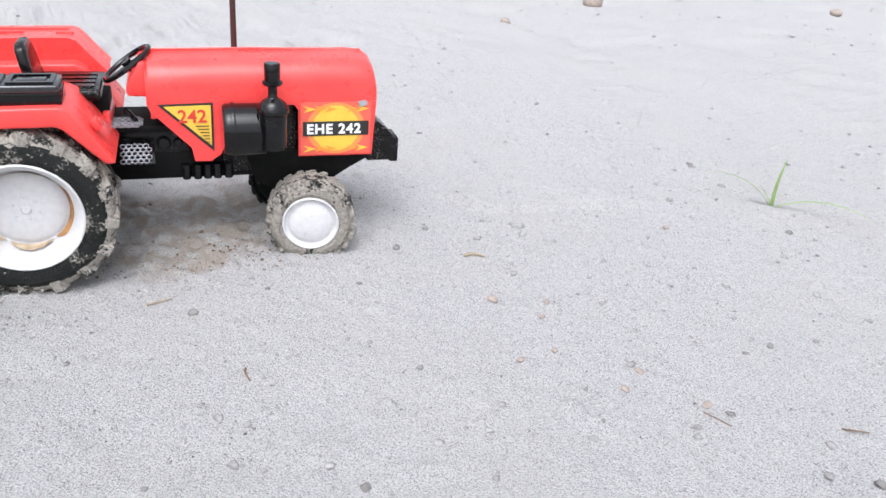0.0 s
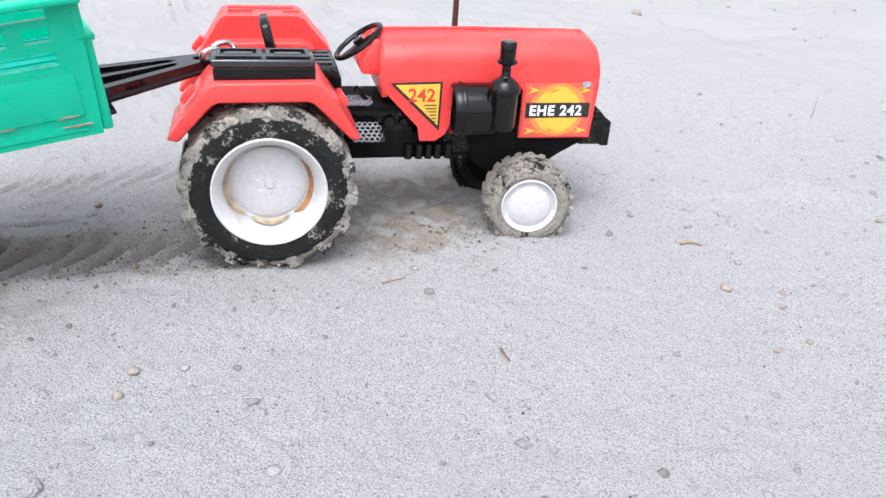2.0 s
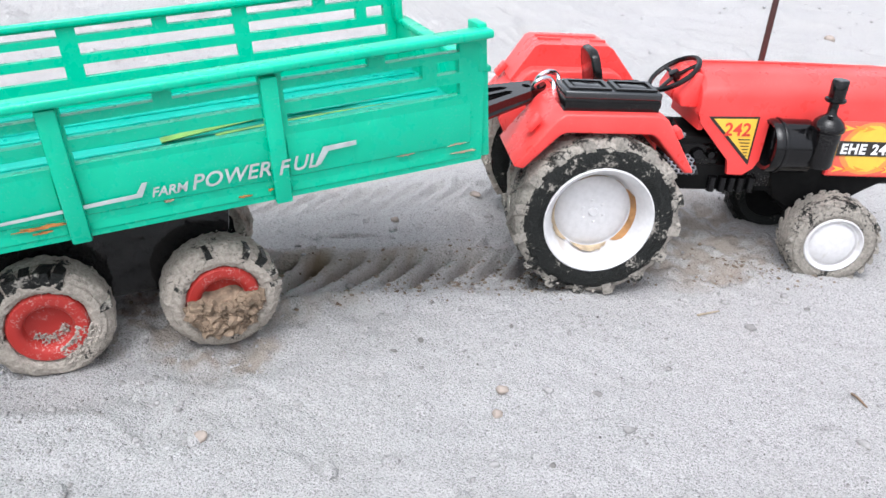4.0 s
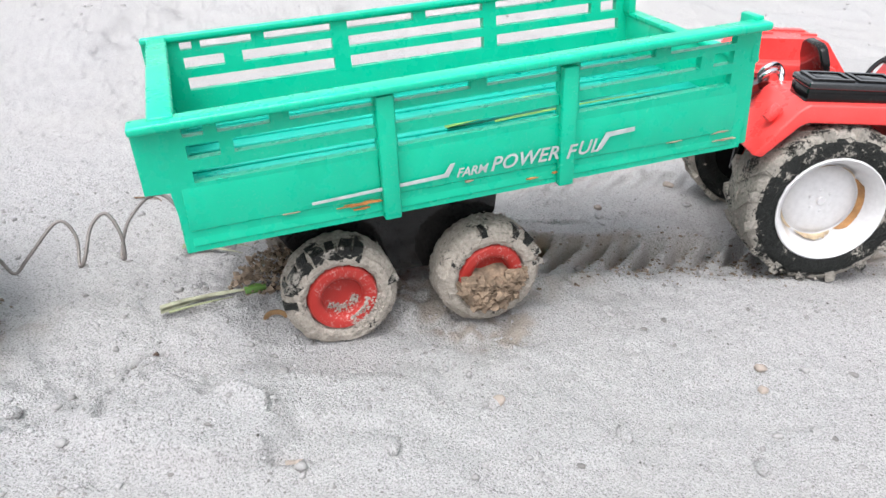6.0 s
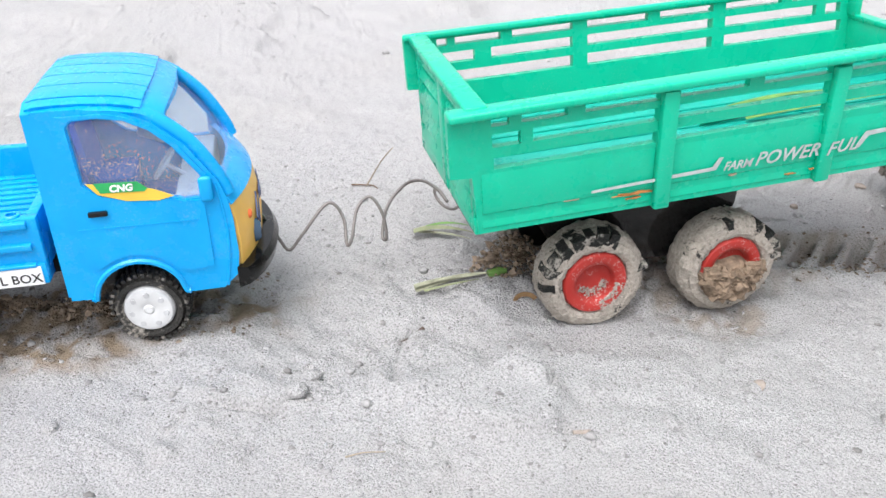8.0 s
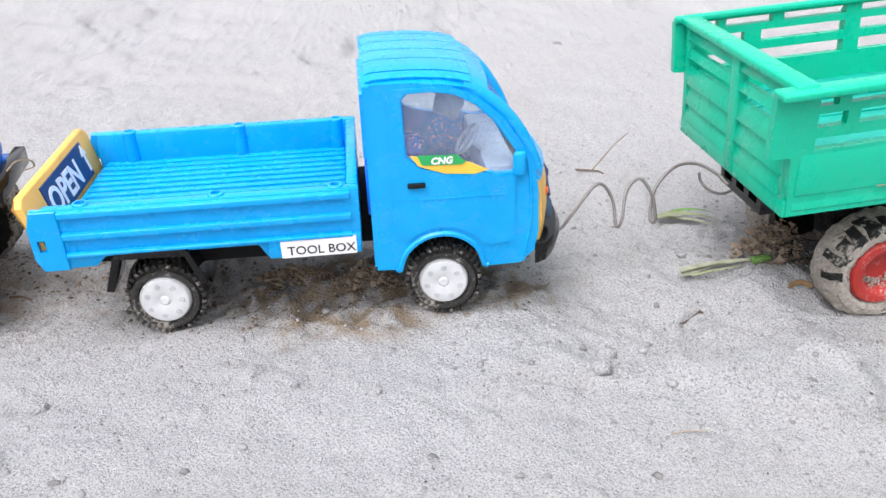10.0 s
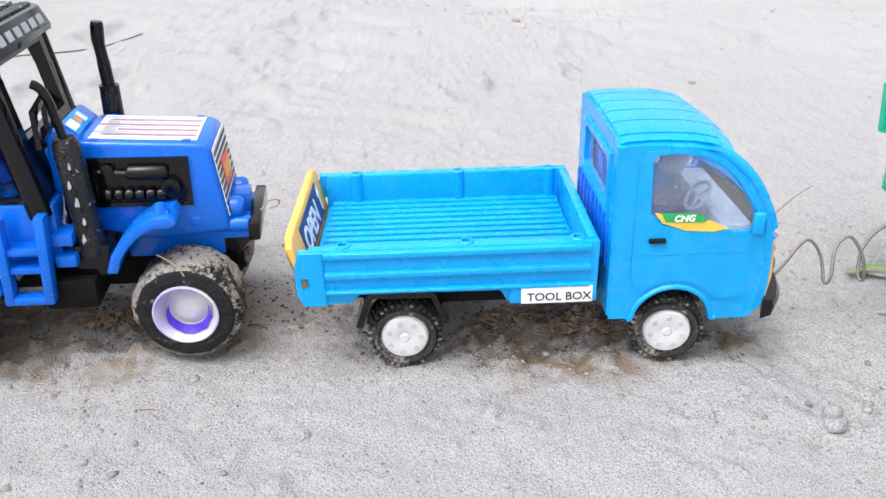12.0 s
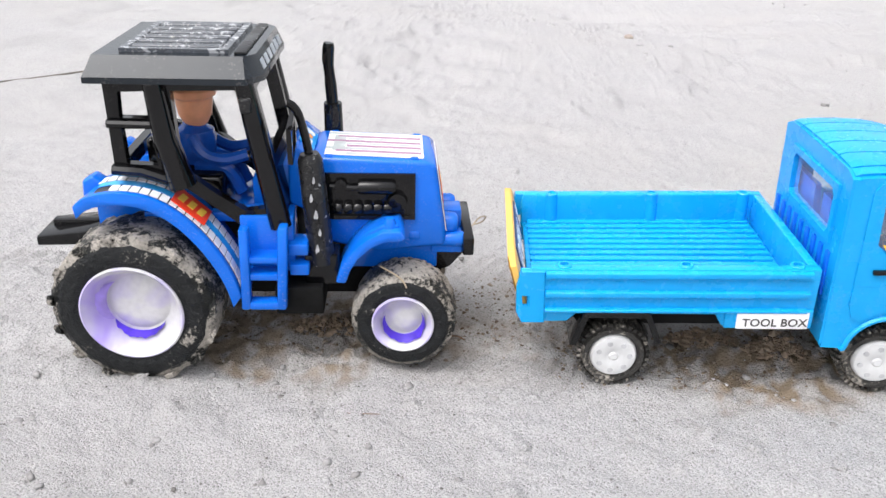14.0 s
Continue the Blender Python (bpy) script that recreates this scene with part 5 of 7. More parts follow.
part("sign", lean_gate(prism([(11, 31.4), (46, 31.4), (46, 41.6), (11, 41.6)], -25.4, -25.0, "x", w=0)), STICKER_NAVY, gate_ob, "navy sign with white letters OPEN")
op = letters("OPEN", 9.8, extrude=0.08, bold=0.22, spacing=0.98)
bmesh.ops.transform(op, matrix=Matrix.Translation((-24.85, 12.2, 32.9)) @ Matrix(((0, 0, 1, 0), (1, 0, 0, 0), (0, 1, 0, 0), (0, 0, 0, 1))), verts=op.verts[:])
part("lettering", lean_gate(op), STICKER_WHITE, gate_ob, "white letters OPEN")
part("arrow", lean_gate(prism([(44.2, 33), (45.4, 33), (45.4, 38), (46.8, 38), (44.8, 41), (42.8, 38), (44.2, 38)], -24.95, -24.75, "x", w=0)), STICKER_WHITE, gate_ob)

# chassis
chs = bm_new()
add_box(chs, -18, 58, 9, 49, 19.5, 26.5)
add_box(chs, 8, 44, 3, 51, 20.5, 26.4)
add_box(chs, -22, -10, 8, 50, 22, 28)
bevel(chs, 0.6)
part("chassis", chs, MATTE_BLACK, truck)
for y0, y1 in ((-3.2, 8.0), (50, 61.2)):
    arch = [(-13.2, 17.0), (-9.6, 27.0), (-8.2, 28.0), (8.0, 28.0), (9.6, 27.0), (13.2, 17.6), (11.4, 17.2), (8.2, 25.8), (-8.0, 26.0), (-11.2, 16.6)]
    part("mudguard", prism(arch, y0, y1, w=0.3), BLACK, truck, "black rear mudguard")
# tool box with its white plate
tb = part("tool_box", box(30.0, 54.2, -2.6, 4, 22.6, 28.4, 0.4), TRUCK_BLUE, truck)
plate = part("name_plate", box(33.2, 53.0, -3.0, -2.6, 22.7, 27.9, 0.1, 1), STICKER_WHITE, tb, "white plate lettered TOOL BOX")
part("lettering", side_letters("TOOL BOX", 3.5, 34.8, 23.6, -3.08, extrude=0.05, bold=0.03, spacing=1.0), STICKER_BLACK, plate)

# cab
CY0, CY1 = -2.4, 48.5
side = [(58.0, 16.4), (58.0, 66.6), (60.0, 67.6), (70.0, 67.6), (79.0, 66.2), (86.0, 63.0), (92.6, 57.0), (99.4, 46.6), (101.0, 41.6), (101.8, 36.0), (102.0, 25.0), (101.0, 19.0), (97.0, 15.4), (86.6, 15.2)]
side += arc(75.6, 14.6, 11.0, 3, 177, 14) + [(64.2, 16.2)]
win = [(67.4, 48.6), (66.9, 63.4), (68.2, 64.8), (74.0, 65.0), (79.8, 64.0), (85.0, 61.2), (89.4, 57.0), (95.2, 48.6), (96.2, 44.6), (95.0, 42.4), (90.5, 42.3), (85.0, 44.0), (78.0, 43.8), (71.0, 45.6)]
cab = bm_new()
for y0, y1 in ((CY0, CY0 + 2.0), (CY1 - 2.0, CY1)):
    add_plate(cab, side, [win], y0, y1)
cab_ob = part("cab", cab, TRUCK_BLUE, truck, "blue cab with clear scratched windows")
# roof: crowned, with lengthwise ribs
roof = bm_new()
rows = []
for x, zc, edge in ((57.8, 68.4, 0), (58.6, 69.5, 0), (64, 69.9, 0), (70, 69.9, 0), (77, 69.4, 0), (83.0, 68.2, 0.4), (86.0, 66.9, 0.8), (88.6, 65.2, 1.2)):
    row = []
    for i in range(15):
        u = i / 14 * 2 - 1
        y = 23.05 + u * (25.45 - edge)
        row.append(roof.verts.new((x + 1.2 * (1 - u * u) * (x - 57.8) / 25, y, zc - 1.9 * abs(u) ** 9 - 0.7 * u * u)))
    rows.append(row)
for a, b in zip(rows, rows[1:]):
    for i in range(14):
        roof.faces.new((a[i], b[i], b[i + 1], a[i + 1]))
bmesh.ops.recalc_face_normals(roof, faces=roof.faces[:])
bmesh.ops.solidify(roof, geom=roof.faces[:], thickness=1.4)
roof_ob = part("roof", roof, TRUCK_BLUE, cab_ob)
# raised lengthwise bands with narrow grooves between them
ROOF_LINE = ((58.2, 69.2), (60, 69.75), (64, 69.95), (70, 69.95), (77, 69.45), (81.0, 68.75), (84.0, 67.9))
for y0, y1 in ((-1.2, 1.4), (2.0, 10.3), (10.9, 19.3), (19.9, 28.5), (29.1, 37.3), (37.9, 45.6)):
    band = bm_new()
    prev = None
    for x, zc in ROOF_LINE:
        row = []
        for i in range(6):
            y = y0 + (y1 - y0) * i / 5
            u = (y - 23.05) / 25.45
            row.append(band.verts.new((x + 1.2 * (1 - u * u) * (x - 57.8) / 25, y, zc + 0.62 - 1.9 * abs(u) ** 9 - 0.7 * u * u)))
        if prev:
            for i in range(5):
                band.faces.new((prev[i], row[i], row[i + 1], prev[i + 1]))
        prev = row
    bmesh.ops.recalc_face_normals(band, faces=band.faces[:])
    bmesh.ops.solidify(band, geom=band.faces[:], thickness=0.9)
    part("roof_band", band, TRUCK_BLUE, roof_ob)
# rear wall with a window
rw = bm_new()
add_plate(rw, [(CY0 + 0.2, 17.5), (CY1 - 0.2, 17.5), (CY1 - 0.2, 67.2), (44, 68.9), (2, 68.9), (CY0 + 0.2, 67.2)], [[(7, 48.5), (35, 48.5), (36.5, 50), (36.5, 60), (35, 61.6), (7, 61.6), (5.5, 60), (5.5, 50)]], 57.4, 59.4, "x")
rear = part("rear_wall", rw, TRUCK_BLUE, cab_ob)
part("window_frame", (lambda b: (add_plate(b, [(3.5, 46.5), (38.5, 46.5), (38.5, 63.6), (3.5, 63.6)], [[(7, 48.5), (35, 48.5), (36.5, 50), (36.5, 60), (35, 61.6), (7, 61.6), (5.5, 60), (5.5, 50)]], 56.6, 57.5, "x"), b)[1])(bm_new()), TRUCK_BLUE, rear)
for y in np.arange(2, 45, 5.2):
    part("vent_slot", box(56.7, 57.6, y, y + 2.2, 31, 44.5, 0.3), DEEP_BLUE, rear)
glz = part("rear_pane", box(58.0, 58.5, 6, 36, 48.8, 61.4, 0), GLASS, rear)
glz.visible_shadow = False


def front_strip(stations, thick, drop=0.0, bow=2.6):
    """A bowed skin across the cab's front: stations are (x, z, half width)."""
    bm = bm_new()
    rows_ = []
    for x, z, hw in stations:
        rows_.append([bm.verts.new((x - bow * (i / 8 - 1) ** 2, 23.05 + hw * (i / 8 - 1), z - drop * abs(i / 8 - 1) ** 4 * min(1.0, max(0.0, (z - 50) / 16)))) for i in range(17)])
    for a, b in zip(rows_, rows_[1:]):
        for i in range(16):
            bm.faces.new((a[i], a[i + 1], b[i + 1], b[i]))
    bmesh.ops.recalc_face_normals(bm, faces=bm.faces[:])
    bmesh.ops.solidify(bm, geom=bm.faces[:], thickness=thick)
    return bm


pane = part("windscreen", front_strip([(88.2, 64.2, 21.4), (92.6, 59.4, 22.0), (97.2, 52.6, 22.4), (102.2, 45.0, 22.6)], 0.5, 1.6, 2.2), GLASS, cab_ob, "clear scratched windscreen")
pane.visible_shadow = False
part("screen_sill", front_strip([(101.4, 45.8, 24.6), (105.0, 42.8, 25.0), (107.2, 39.6, 25.1)], 1.4, 0.0, 5.0), TRUCK_BLUE, cab_ob)
part("screen_header", front_strip([(86.4, 66.8, 23.4), (88.8, 65.4, 23.8), (90.4, 63.6, 23.8)], 1.2, 2.4), TRUCK_BLUE, cab_ob)
for yy in (0.2, 45.9):
    part("screen_post", tube(smooth_path([(82.0, yy, 65.6), (88.0, yy, 62.4), (94.6, yy, 55.8), (99.6, yy, 47.0), (101.4, yy, 42.0)], 5), 1.9, 10), TRUCK_BLUE, cab_ob)
nose = part("front_panel", front_strip([(107.0, 39.8, 25.0), (108.2, 34, 25.0), (108.6, 28, 24.8), (108.0, 20.4, 24.2)], 1.4, 0.0, 5.6), YELLOW, cab_ob, "yellow front panel")
for yy, s in ((9.4, 1), (36.7, -1)):
    dx = 109.2 - 5.6 * ((yy - 23.05) / 25.0) ** 2
    part("headlamp", lathe([(0, 1.5), (1.6, 1.3), (2.3, 0.4), (2.5, -0.6)], (dx - 0.8, yy, 26.0), 18, "x", Matrix.Translation((0, 0, 26.0)) @ Matrix.Diagonal((1, 1, 1.5, 1)) @ Matrix.Translation((0, 0, -26.0))), LAMP_GLASS, nose, "dark oval headlamp")
    part("indicator", lathe([(0, 1.2), (1.0, 1.0), (1.5, 0.2), (1.6, -0.6)], (dx - 2.3, yy - 3.0 * s, 32.6), 14, "x"), LAMP_ORANGE, nose, "orange indicator")
for yy, zz, ln, tilt in ((12.5, 32.0, 8, 40), (15.0, 29.4, 7, 40), (20.5, 33.6, 9, 0), (27, 30.5, 8, -30), (32, 33, 7, -40)):
    dx = 108.5 - 5.6 * ((yy - 23.05) / 25.0) ** 2
    mk = box(-0.15, 0.25, -ln / 2, ln / 2, -1.0, 1.0, 0)
    bmesh.ops.transform(mk, matrix=Matrix.Translation((dx, yy, zz)) @ Matrix.Rotation(radians(tilt), 4, "X"), verts=mk.verts[:])
    part("decal", mk, STICKER_NAVY, nose)
bumper = bm_new()
prof = [(0, 0), (4.6, 1.2), (5.4, 4.6), (4.2, 7.0), (0, 7.4)]
rows2 = []
for i in range(21):
    u = i / 20 * 2 - 1
    x = 101.0 + 6.2 * (1 - u * u)
    rows2.append([bumper.verts.new((x + p[0] * (1 - 0.35 * abs(u) ** 6), 23.05 + 26.2 * u, 15.0 + p[1] * 0.86)) for p in prof])
for a, b in zip(rows2, rows2[1:]):
    for i in range(len(prof)):
        j = (i + 1) % len(prof)
        bumper.faces.new((a[i], b[i], b[j], a[j]))
bumper.faces.new(rows2[0])
bumper.faces.new(rows2[-1][::-1])
part("bumper", bumper, BLACK_DUSTY, truck, "black front bumper")
# near and far door details
for y, s in ((CY0, -1), (CY1, 1)):
    p = part("door_pane", prism([(w[0] + (w[0] - 79) * 0.02, w[1] + (w[1] - 54) * 0.02) for w in win], *sorted((y - 0.9 * s, y - 1.3 * s)), w=0), GLASS, cab_ob, "scratched clear side window")
    p.visible_shadow = False
    door = bm_new()
    outer = [(64.4, 26.5), (63.2, 30.5), (63.2, 64.2), (64.8, 66.2), (75.6, 66.2), (81.0, 64.8), (86.4, 61.8), (90.8, 57.4), (97.0, 48.4), (97.6, 42.0), (95.4, 40.6), (95.4, 22.6), (89.0, 22.0)]
    inner = [(w[0] + (w[0] - 79) * 0.03, w[1] + (w[1] - 54) * 0.03) for w in win]
    add_plate(door, outer + arc(75.6, 14.6, 13.6, 38, 130, 8), [inner], min(y, y + 0.5 * s), max(y, y + 0.5 * s))
    d = part("door", door, TRUCK_BLUE, cab_ob)
    part("door_handle", box(67.2, 71.9, min(y + 0.3 * s, y + 1.6 * s), max(y + 0.3 * s, y + 1.6 * s), 40.2, 41.6, 0.4), BLACK, d, "small black door handle")
    mir = bm_new()
    o = y + 1.9 * s
    add_box(mir, 94.6, 98.0, min(y, o), max(y, o), 41.6, 48.4)
    bevel(mir, 1.0, 3)
    part("mirror", mir, TRUCK_BLUE, d)
    lip = bm_new()
    add_tube(lip, smooth_path([(88.2, y + 0.2 * s, 15.8)] + [(q[0], y + 0.2 * s, q[1]) for q in arc(75.6, 14.6, 11.6, 8, 172, 8)] + [(63.4, y + 0.2 * s, 16.6)], 3), 0.8, 6)
    part("arch_lip", lip, TRUCK_BLUE, cab_ob)
    fold = bm_new()
    add_box(fold, 64.0, 93.0, min(y + 0.3 * s, y + 0.65 * s), max(y + 0.3 * s, y + 0.65 * s), 36.4, 36.8)
    part("door_crease", fold, TRUCK_BLUE, d)
part("nose_seam", tube(smooth_path([(98.6, CY0, 46.0), (99.6, CY0, 38), (99.8, CY0, 28), (98.0, CY0, 16)], 4), 0.45, 6), TRUCK_BLUE, cab_ob)
sticker = part("window_sticker", prism([(68.2, 49.0), (70.4, 46.0), (77, 43.6), (84.6, 43.0), (88.4, 43.9), (83.6, 46.2), (78, 47.8)], CY0 - 0.75, CY0 - 0.55, w=0), STICKER_YELLOW, cab_ob, "yellow and green sticker below the window")
part("sticker_band", prism([(70.0, 49.0), (71.2, 46.3), (81.6, 45.9), (82.4, 46.6), (80.2, 48.6)], CY0 - 0.95, CY0 - 0.76, w=0), STICKER_GREEN, sticker)
part("lettering", side_letters("CNG", 2.5, 73.4, 46.5, CY0 - 1.05, extrude=0.05, bold=0.1, shear=0.15), STICKER_WHITE, sticker, "white letters CNG")
# inside the cab
part("cab_floor", box(60, 99, 0, 46, 27, 29.5, 0.4), DEEP_BLUE, truck)
for y0, y1 in ((2, 20), (26, 44)):
    st = bm_new()
    add_box(st, 61, 74, y0, y1, 29, 38.5)
    add_prism(st, [(60.5, 38), (64, 38), (61.8, 55), (60.2, 55)], y0, y1)
    bevel(st, 1.0)
    part("seat", st, DEEP_BLUE, truck)
part("dashboard", box(88, 97, 1, 45, 34, 43, 1.2), SEAT_WHITE, truck)
swt = bm_new()
add_tube(swt, [(4.6 * math.cos(2 * math.pi * i / 24), 4.6 * math.sin(2 * math.pi * i / 24), 0) for i in range(25)], 0.55, 6, caps=False)
for a in (90, 210, 330):
    add_tube(swt, [(0, 0, 0), (4.6 * math.cos(radians(a)), 4.6 * math.sin(radians(a)), 0)], 0.45, 5)
add_tube(swt, [(0, 0, 0), (0, 0, -8)], 0.7, 6)
bmesh.ops.transform(swt, matrix=Matrix.Translation((85.0, 13.5, 46.5)) @ Matrix.Rotation(radians(-52), 4, "Y"), verts=swt.verts[:])
part("steering_wheel", swt, SEAT_WHITE, truck)
part("seat_shell", prism([(77, 50), (79, 58.5), (81.5, 60.5), (85.5, 59), (86.5, 52), (84, 47)], 27, 29, w=0.8), SEAT_WHITE, truck)

# wheels
CAP = plain("white_wheel_cap", (0.58, 0.58, 0.58), 0.5, vary=0.08)


# greyer cap colour: the shade of the dimples, painted on shallow discs
CAP_DIMPLE_SHADE = plain("cap_dimple_shade", (0.45, 0.45, 0.46), 0.6)


def small_wheel(parent, at, r, width, seed):
    cap = [(0, -0.6), (1.0, -0.6), (1.5, -0.2), (3.6, -0.9), (r * 0.60, -0.5), (r * 0.655, 0.3), (r * 0.66, 2.2), (0, 2.2)]
    w = part("wheel", lathe(cap, n=36), CAP, parent, "small wheel with a white cap", at)
    for k in range(7):
        t = 2 * math.pi * k / 7
        part("cap_dimple", lathe([(0, -0.86), (0.75, -0.88), (1.0, -0.5)], (r * 0.44 * math.cos(t), 0, r * 0.44 * math.sin(t)), 8), CAP_DIMPLE_SHADE, w)
    part("tyre", tyre_bm(r - 0.4, width, r * 0.665, 40, 0.6), TYRE_DUSTY, w)
    tread = bm_new()
    for i in range(34):
        a = 2 * math.pi * i / 34
        for j, (y0, y1) in enumerate(((0.5, 2.6), (3.0, width - 3.0), (width - 2.6, width - 0.5))):
            add_lug(tread, a + 0.09 * (j % 2), r - 0.8, r + 0.25, 0.55, y0, y1, 0.05)
    part("tread", tread, TYRE_DUSTY, w)
    sand = bm_new()
    add_crust(sand, r - 0.7, r - 0.1, 0.3, width, 150, 0.2, seed)
    part("sand_crust", sand, CLOD, w)


for x, z, seed in ((0.3, 11.3, 21), (76.0, 9.9, 22)):
    small_wheel(truck, pose(x * MM, 0.0, z * MM, 0, 17 * seed, -6 if seed == 22 else 0), 10.4, 8.2, seed)
    small_wheel(truck, pose(x * MM, 52.5 * MM, z * MM, 0, 17 * seed, 180 - (6 if seed == 22 else 0)), 10.4, 8.2, seed + 5)
    part("axle", lathe([(0, 4), (1.2, 4), (1.2, 48), (0, 48)], (x, 0, z), 10, "y"), BLACK, truck)
    part("wheel_well", prism(arc(x, 14.6 if seed == 22 else z, 11.5, 0, 180, 12), 8, 43, w=0), BLACK, truck)

# ---- blue toy tractor with a black cab ----
BLUE_AT = local((-0.5427, -0.0866, 0.0), 43.0)
blue_tractor = thing("toy_tractor", BLUE_AT, "blue plastic toy tractor with a black cab and purple-smeared rims", "toy tractor")
BC = 30.0


def mirror_pair(fn):
    """Calls fn for the near side (+1) and the far side (-1)."""
    for s in (1, -1):
        fn(s)


def sy(y, s):
    return y if s > 0 else 2 * BC - y


# hood and nose
hood2 = bm_new()
add_prism(hood2, [(50, 38), (50, 63.2), (53, 64.0), (84.8, 62.8), (86.9, 61.3), (90.2, 40), (90.0, 36), (70, 34)], 17, 43)
bmesh.ops.recalc_face_normals(hood2, faces=hood2.faces[:])
bevel(hood2, 1.3, 3)
hood2_ob = part("hood", hood2, DEEP_BLUE, blue_tractor, "glossy blue hood with striped stickers")
part("cowl", prism([(44, 50), (44.5, 66), (47, 67.2), (51.5, 63.4), (51.5, 46)], 16.4, 43.6, w=1.0, seg=3), DEEP_BLUE, blue_tractor)
cowl_st = bm_new()
add_box(cowl_st, 0, 5.4, -7, 7, 0, 0.25)
bmesh.ops.transform(cowl_st, matrix=Matrix.Translation((46.9, BC, 67.35)) @ Matrix.Rotation(radians(40), 4, "Y"), verts=cowl_st.verts[:])
dash = part("dash_sticker", cowl_st, STICKER_CYAN, blue_tractor, "light blue dash sticker with pale and orange prints")
for y0, y1, x0, x1, mat in ((23.6, 29.0, 1.0, 4.2, STICKER_WHITE), (30.0, 32.4, 1.4, 3.8, STICKER_ORANGE), (33.4, 36.0, 1.0, 4.4, STICKER_WHITE)):
    pr = bm_new()
    add_box(pr, x0, x1, y0 - BC, y1 - BC, 0.26, 0.36)
    bmesh.ops.transform(pr, matrix=Matrix.Translation((46.9, BC, 67.35)) @ Matrix.Rotation(radians(40), 4, "Y"), verts=pr.verts[:])
    part("dash_print", pr, mat, dash)
top_st = part("hood_sticker", (lambda b: (add_box(b, 54.5, 83.2, 19.5, 40.5, 64.02, 64.25), b)[1])(bm_new()), STICKER_WHITE, hood2_ob, "white sticker with pink stripes")
for k, y in enumerate((20.8, 23.0, 25.2, 27.4, 29.6, 31.8, 34.0, 36.2, 38.6)):
    part("stripe", box(60.5 - 3.0 * (k % 3), 82.6, y - 0.7, y + 0.7, 64.2, 64.38, 0), STICKER_PINK if k % 2 else STICKER_GREY, top_st)
part("print_patch", box(56.5, 60.0, 23, 37, 64.2, 64.36, 0), STICKER_GREY, top_st)
for b in (top_st, *top_st.children):
    for v in b.data.vertices:
        v.co.z -= (v.co.x - 0.054) * 0.036
for x, y in ((80.5, 19.0), (81.5, 41.0), (56.2, 41.2), (55.8, 18.8)):
    part("hood_clip", box(x - 1.2, x + 1.2, y - 0.7, y + 0.7, 63.1 - (x - 54) * 0.03, 64.3 - (x - 54) * 0.03, 0.3), DEEP_BLUE, hood2_ob)


def on_grille(bm):
    """Leans a flat print at x = 0 onto the sloping grille."""
    for v in bm.verts:
        v.co.x += 87.15 + (60.4 - v.co.z) * 0.154
    return bm


grille = part("grille_sticker", on_grille(box(0, 0.2, 18.0, 42.0, 40.6, 60.6, 0)), STICKER_WHITE, hood2_ob, "white grille sticker with dark stripes")
for k in range(9):
    part("stripe", on_grille(box(0.22, 0.34, 18.1, 41.9, 41.4 + 2.12 * k, 42.5 + 2.12 * k, 0)), STICKER_BLACK, grille)
part("badge", on_grille(prism([(24.5, 47.2), (36.2, 46.6), (37, 54.6), (25.3, 55.2)], 0.36, 0.5, "x", w=0)), BADGE_RED, grille, "red badge")
for y in (27.0, 30.4, 33.8):
    part("badge_print", on_grille(prism([(y, 49.0), (y + 2.4, 48.9), (y + 2.7, 52.8), (y + 0.3, 52.9)], 0.52, 0.62, "x", w=0)), STICKER_YELLOW, grille)


def engine_side(s):
    y = sy(17.0, s)
    o = -s
    fr = bm_new()
    add_plate(fr, rect(54.0, 80.8, 45.0, 59.4), [rect(55.4, 79.4, 46.2, 58.2)], min(y, y + 0.9 * o), max(y, y + 0.9 * o))
    pan = part("engine_frame", fr, BLACK, blue_tractor, "black moulded engine panel")
    part("engine_back", box(55.2, 79.6, min(y - 0.15 * o, y + 0.3 * o), max(y - 0.15 * o, y + 0.3 * o), 46.0, 58.4, 0), BLACK, pan)
    yy = y + 0.9 * o
    part("cylinder", lathe([(0, 64), (1.8, 64.2), (2.1, 65), (2.1, 74), (1.6, 75), (0, 75)], (0, yy, 55.3), 16, "x"), BLACK, pan)
    part("pipe", tube([(56, yy, 55.5), (64.5, yy, 55.0)], 0.9, 8), BLACK, pan)
    part("pump", lathe([(0, -1.6), (2.6, -1.4), (3.0, 0.6), (0, 0.8)] if s > 0 else [(0, 1.6), (2.6, 1.4), (3.0, -0.6), (0, -0.8)], (75.6, yy, 51.0), 16), BLACK, pan)
    rail_ = bm_new()
    for k in range(6):
        add_lathe(rail_, [(0, 57 + 2.9 * k), (1.7, 57.2 + 2.9 * k), (2.0, 58.2 + 2.9 * k), (1.7, 59.4 + 2.9 * k), (0, 59.7 + 2.9 * k)], (0, yy, 48.8), 12, "x")
    part("manifold", rail_, BLACK, pan)
    part("pump", lathe([(0, -1.4), (1.7, -1.2), (1.9, 0.6), (0, 0.8)] if s > 0 else [(0, 1.4), (1.7, 1.2), (1.9, -0.6), (0, -0.8)], (59.2, yy, 56.2), 14), BLACK, pan)


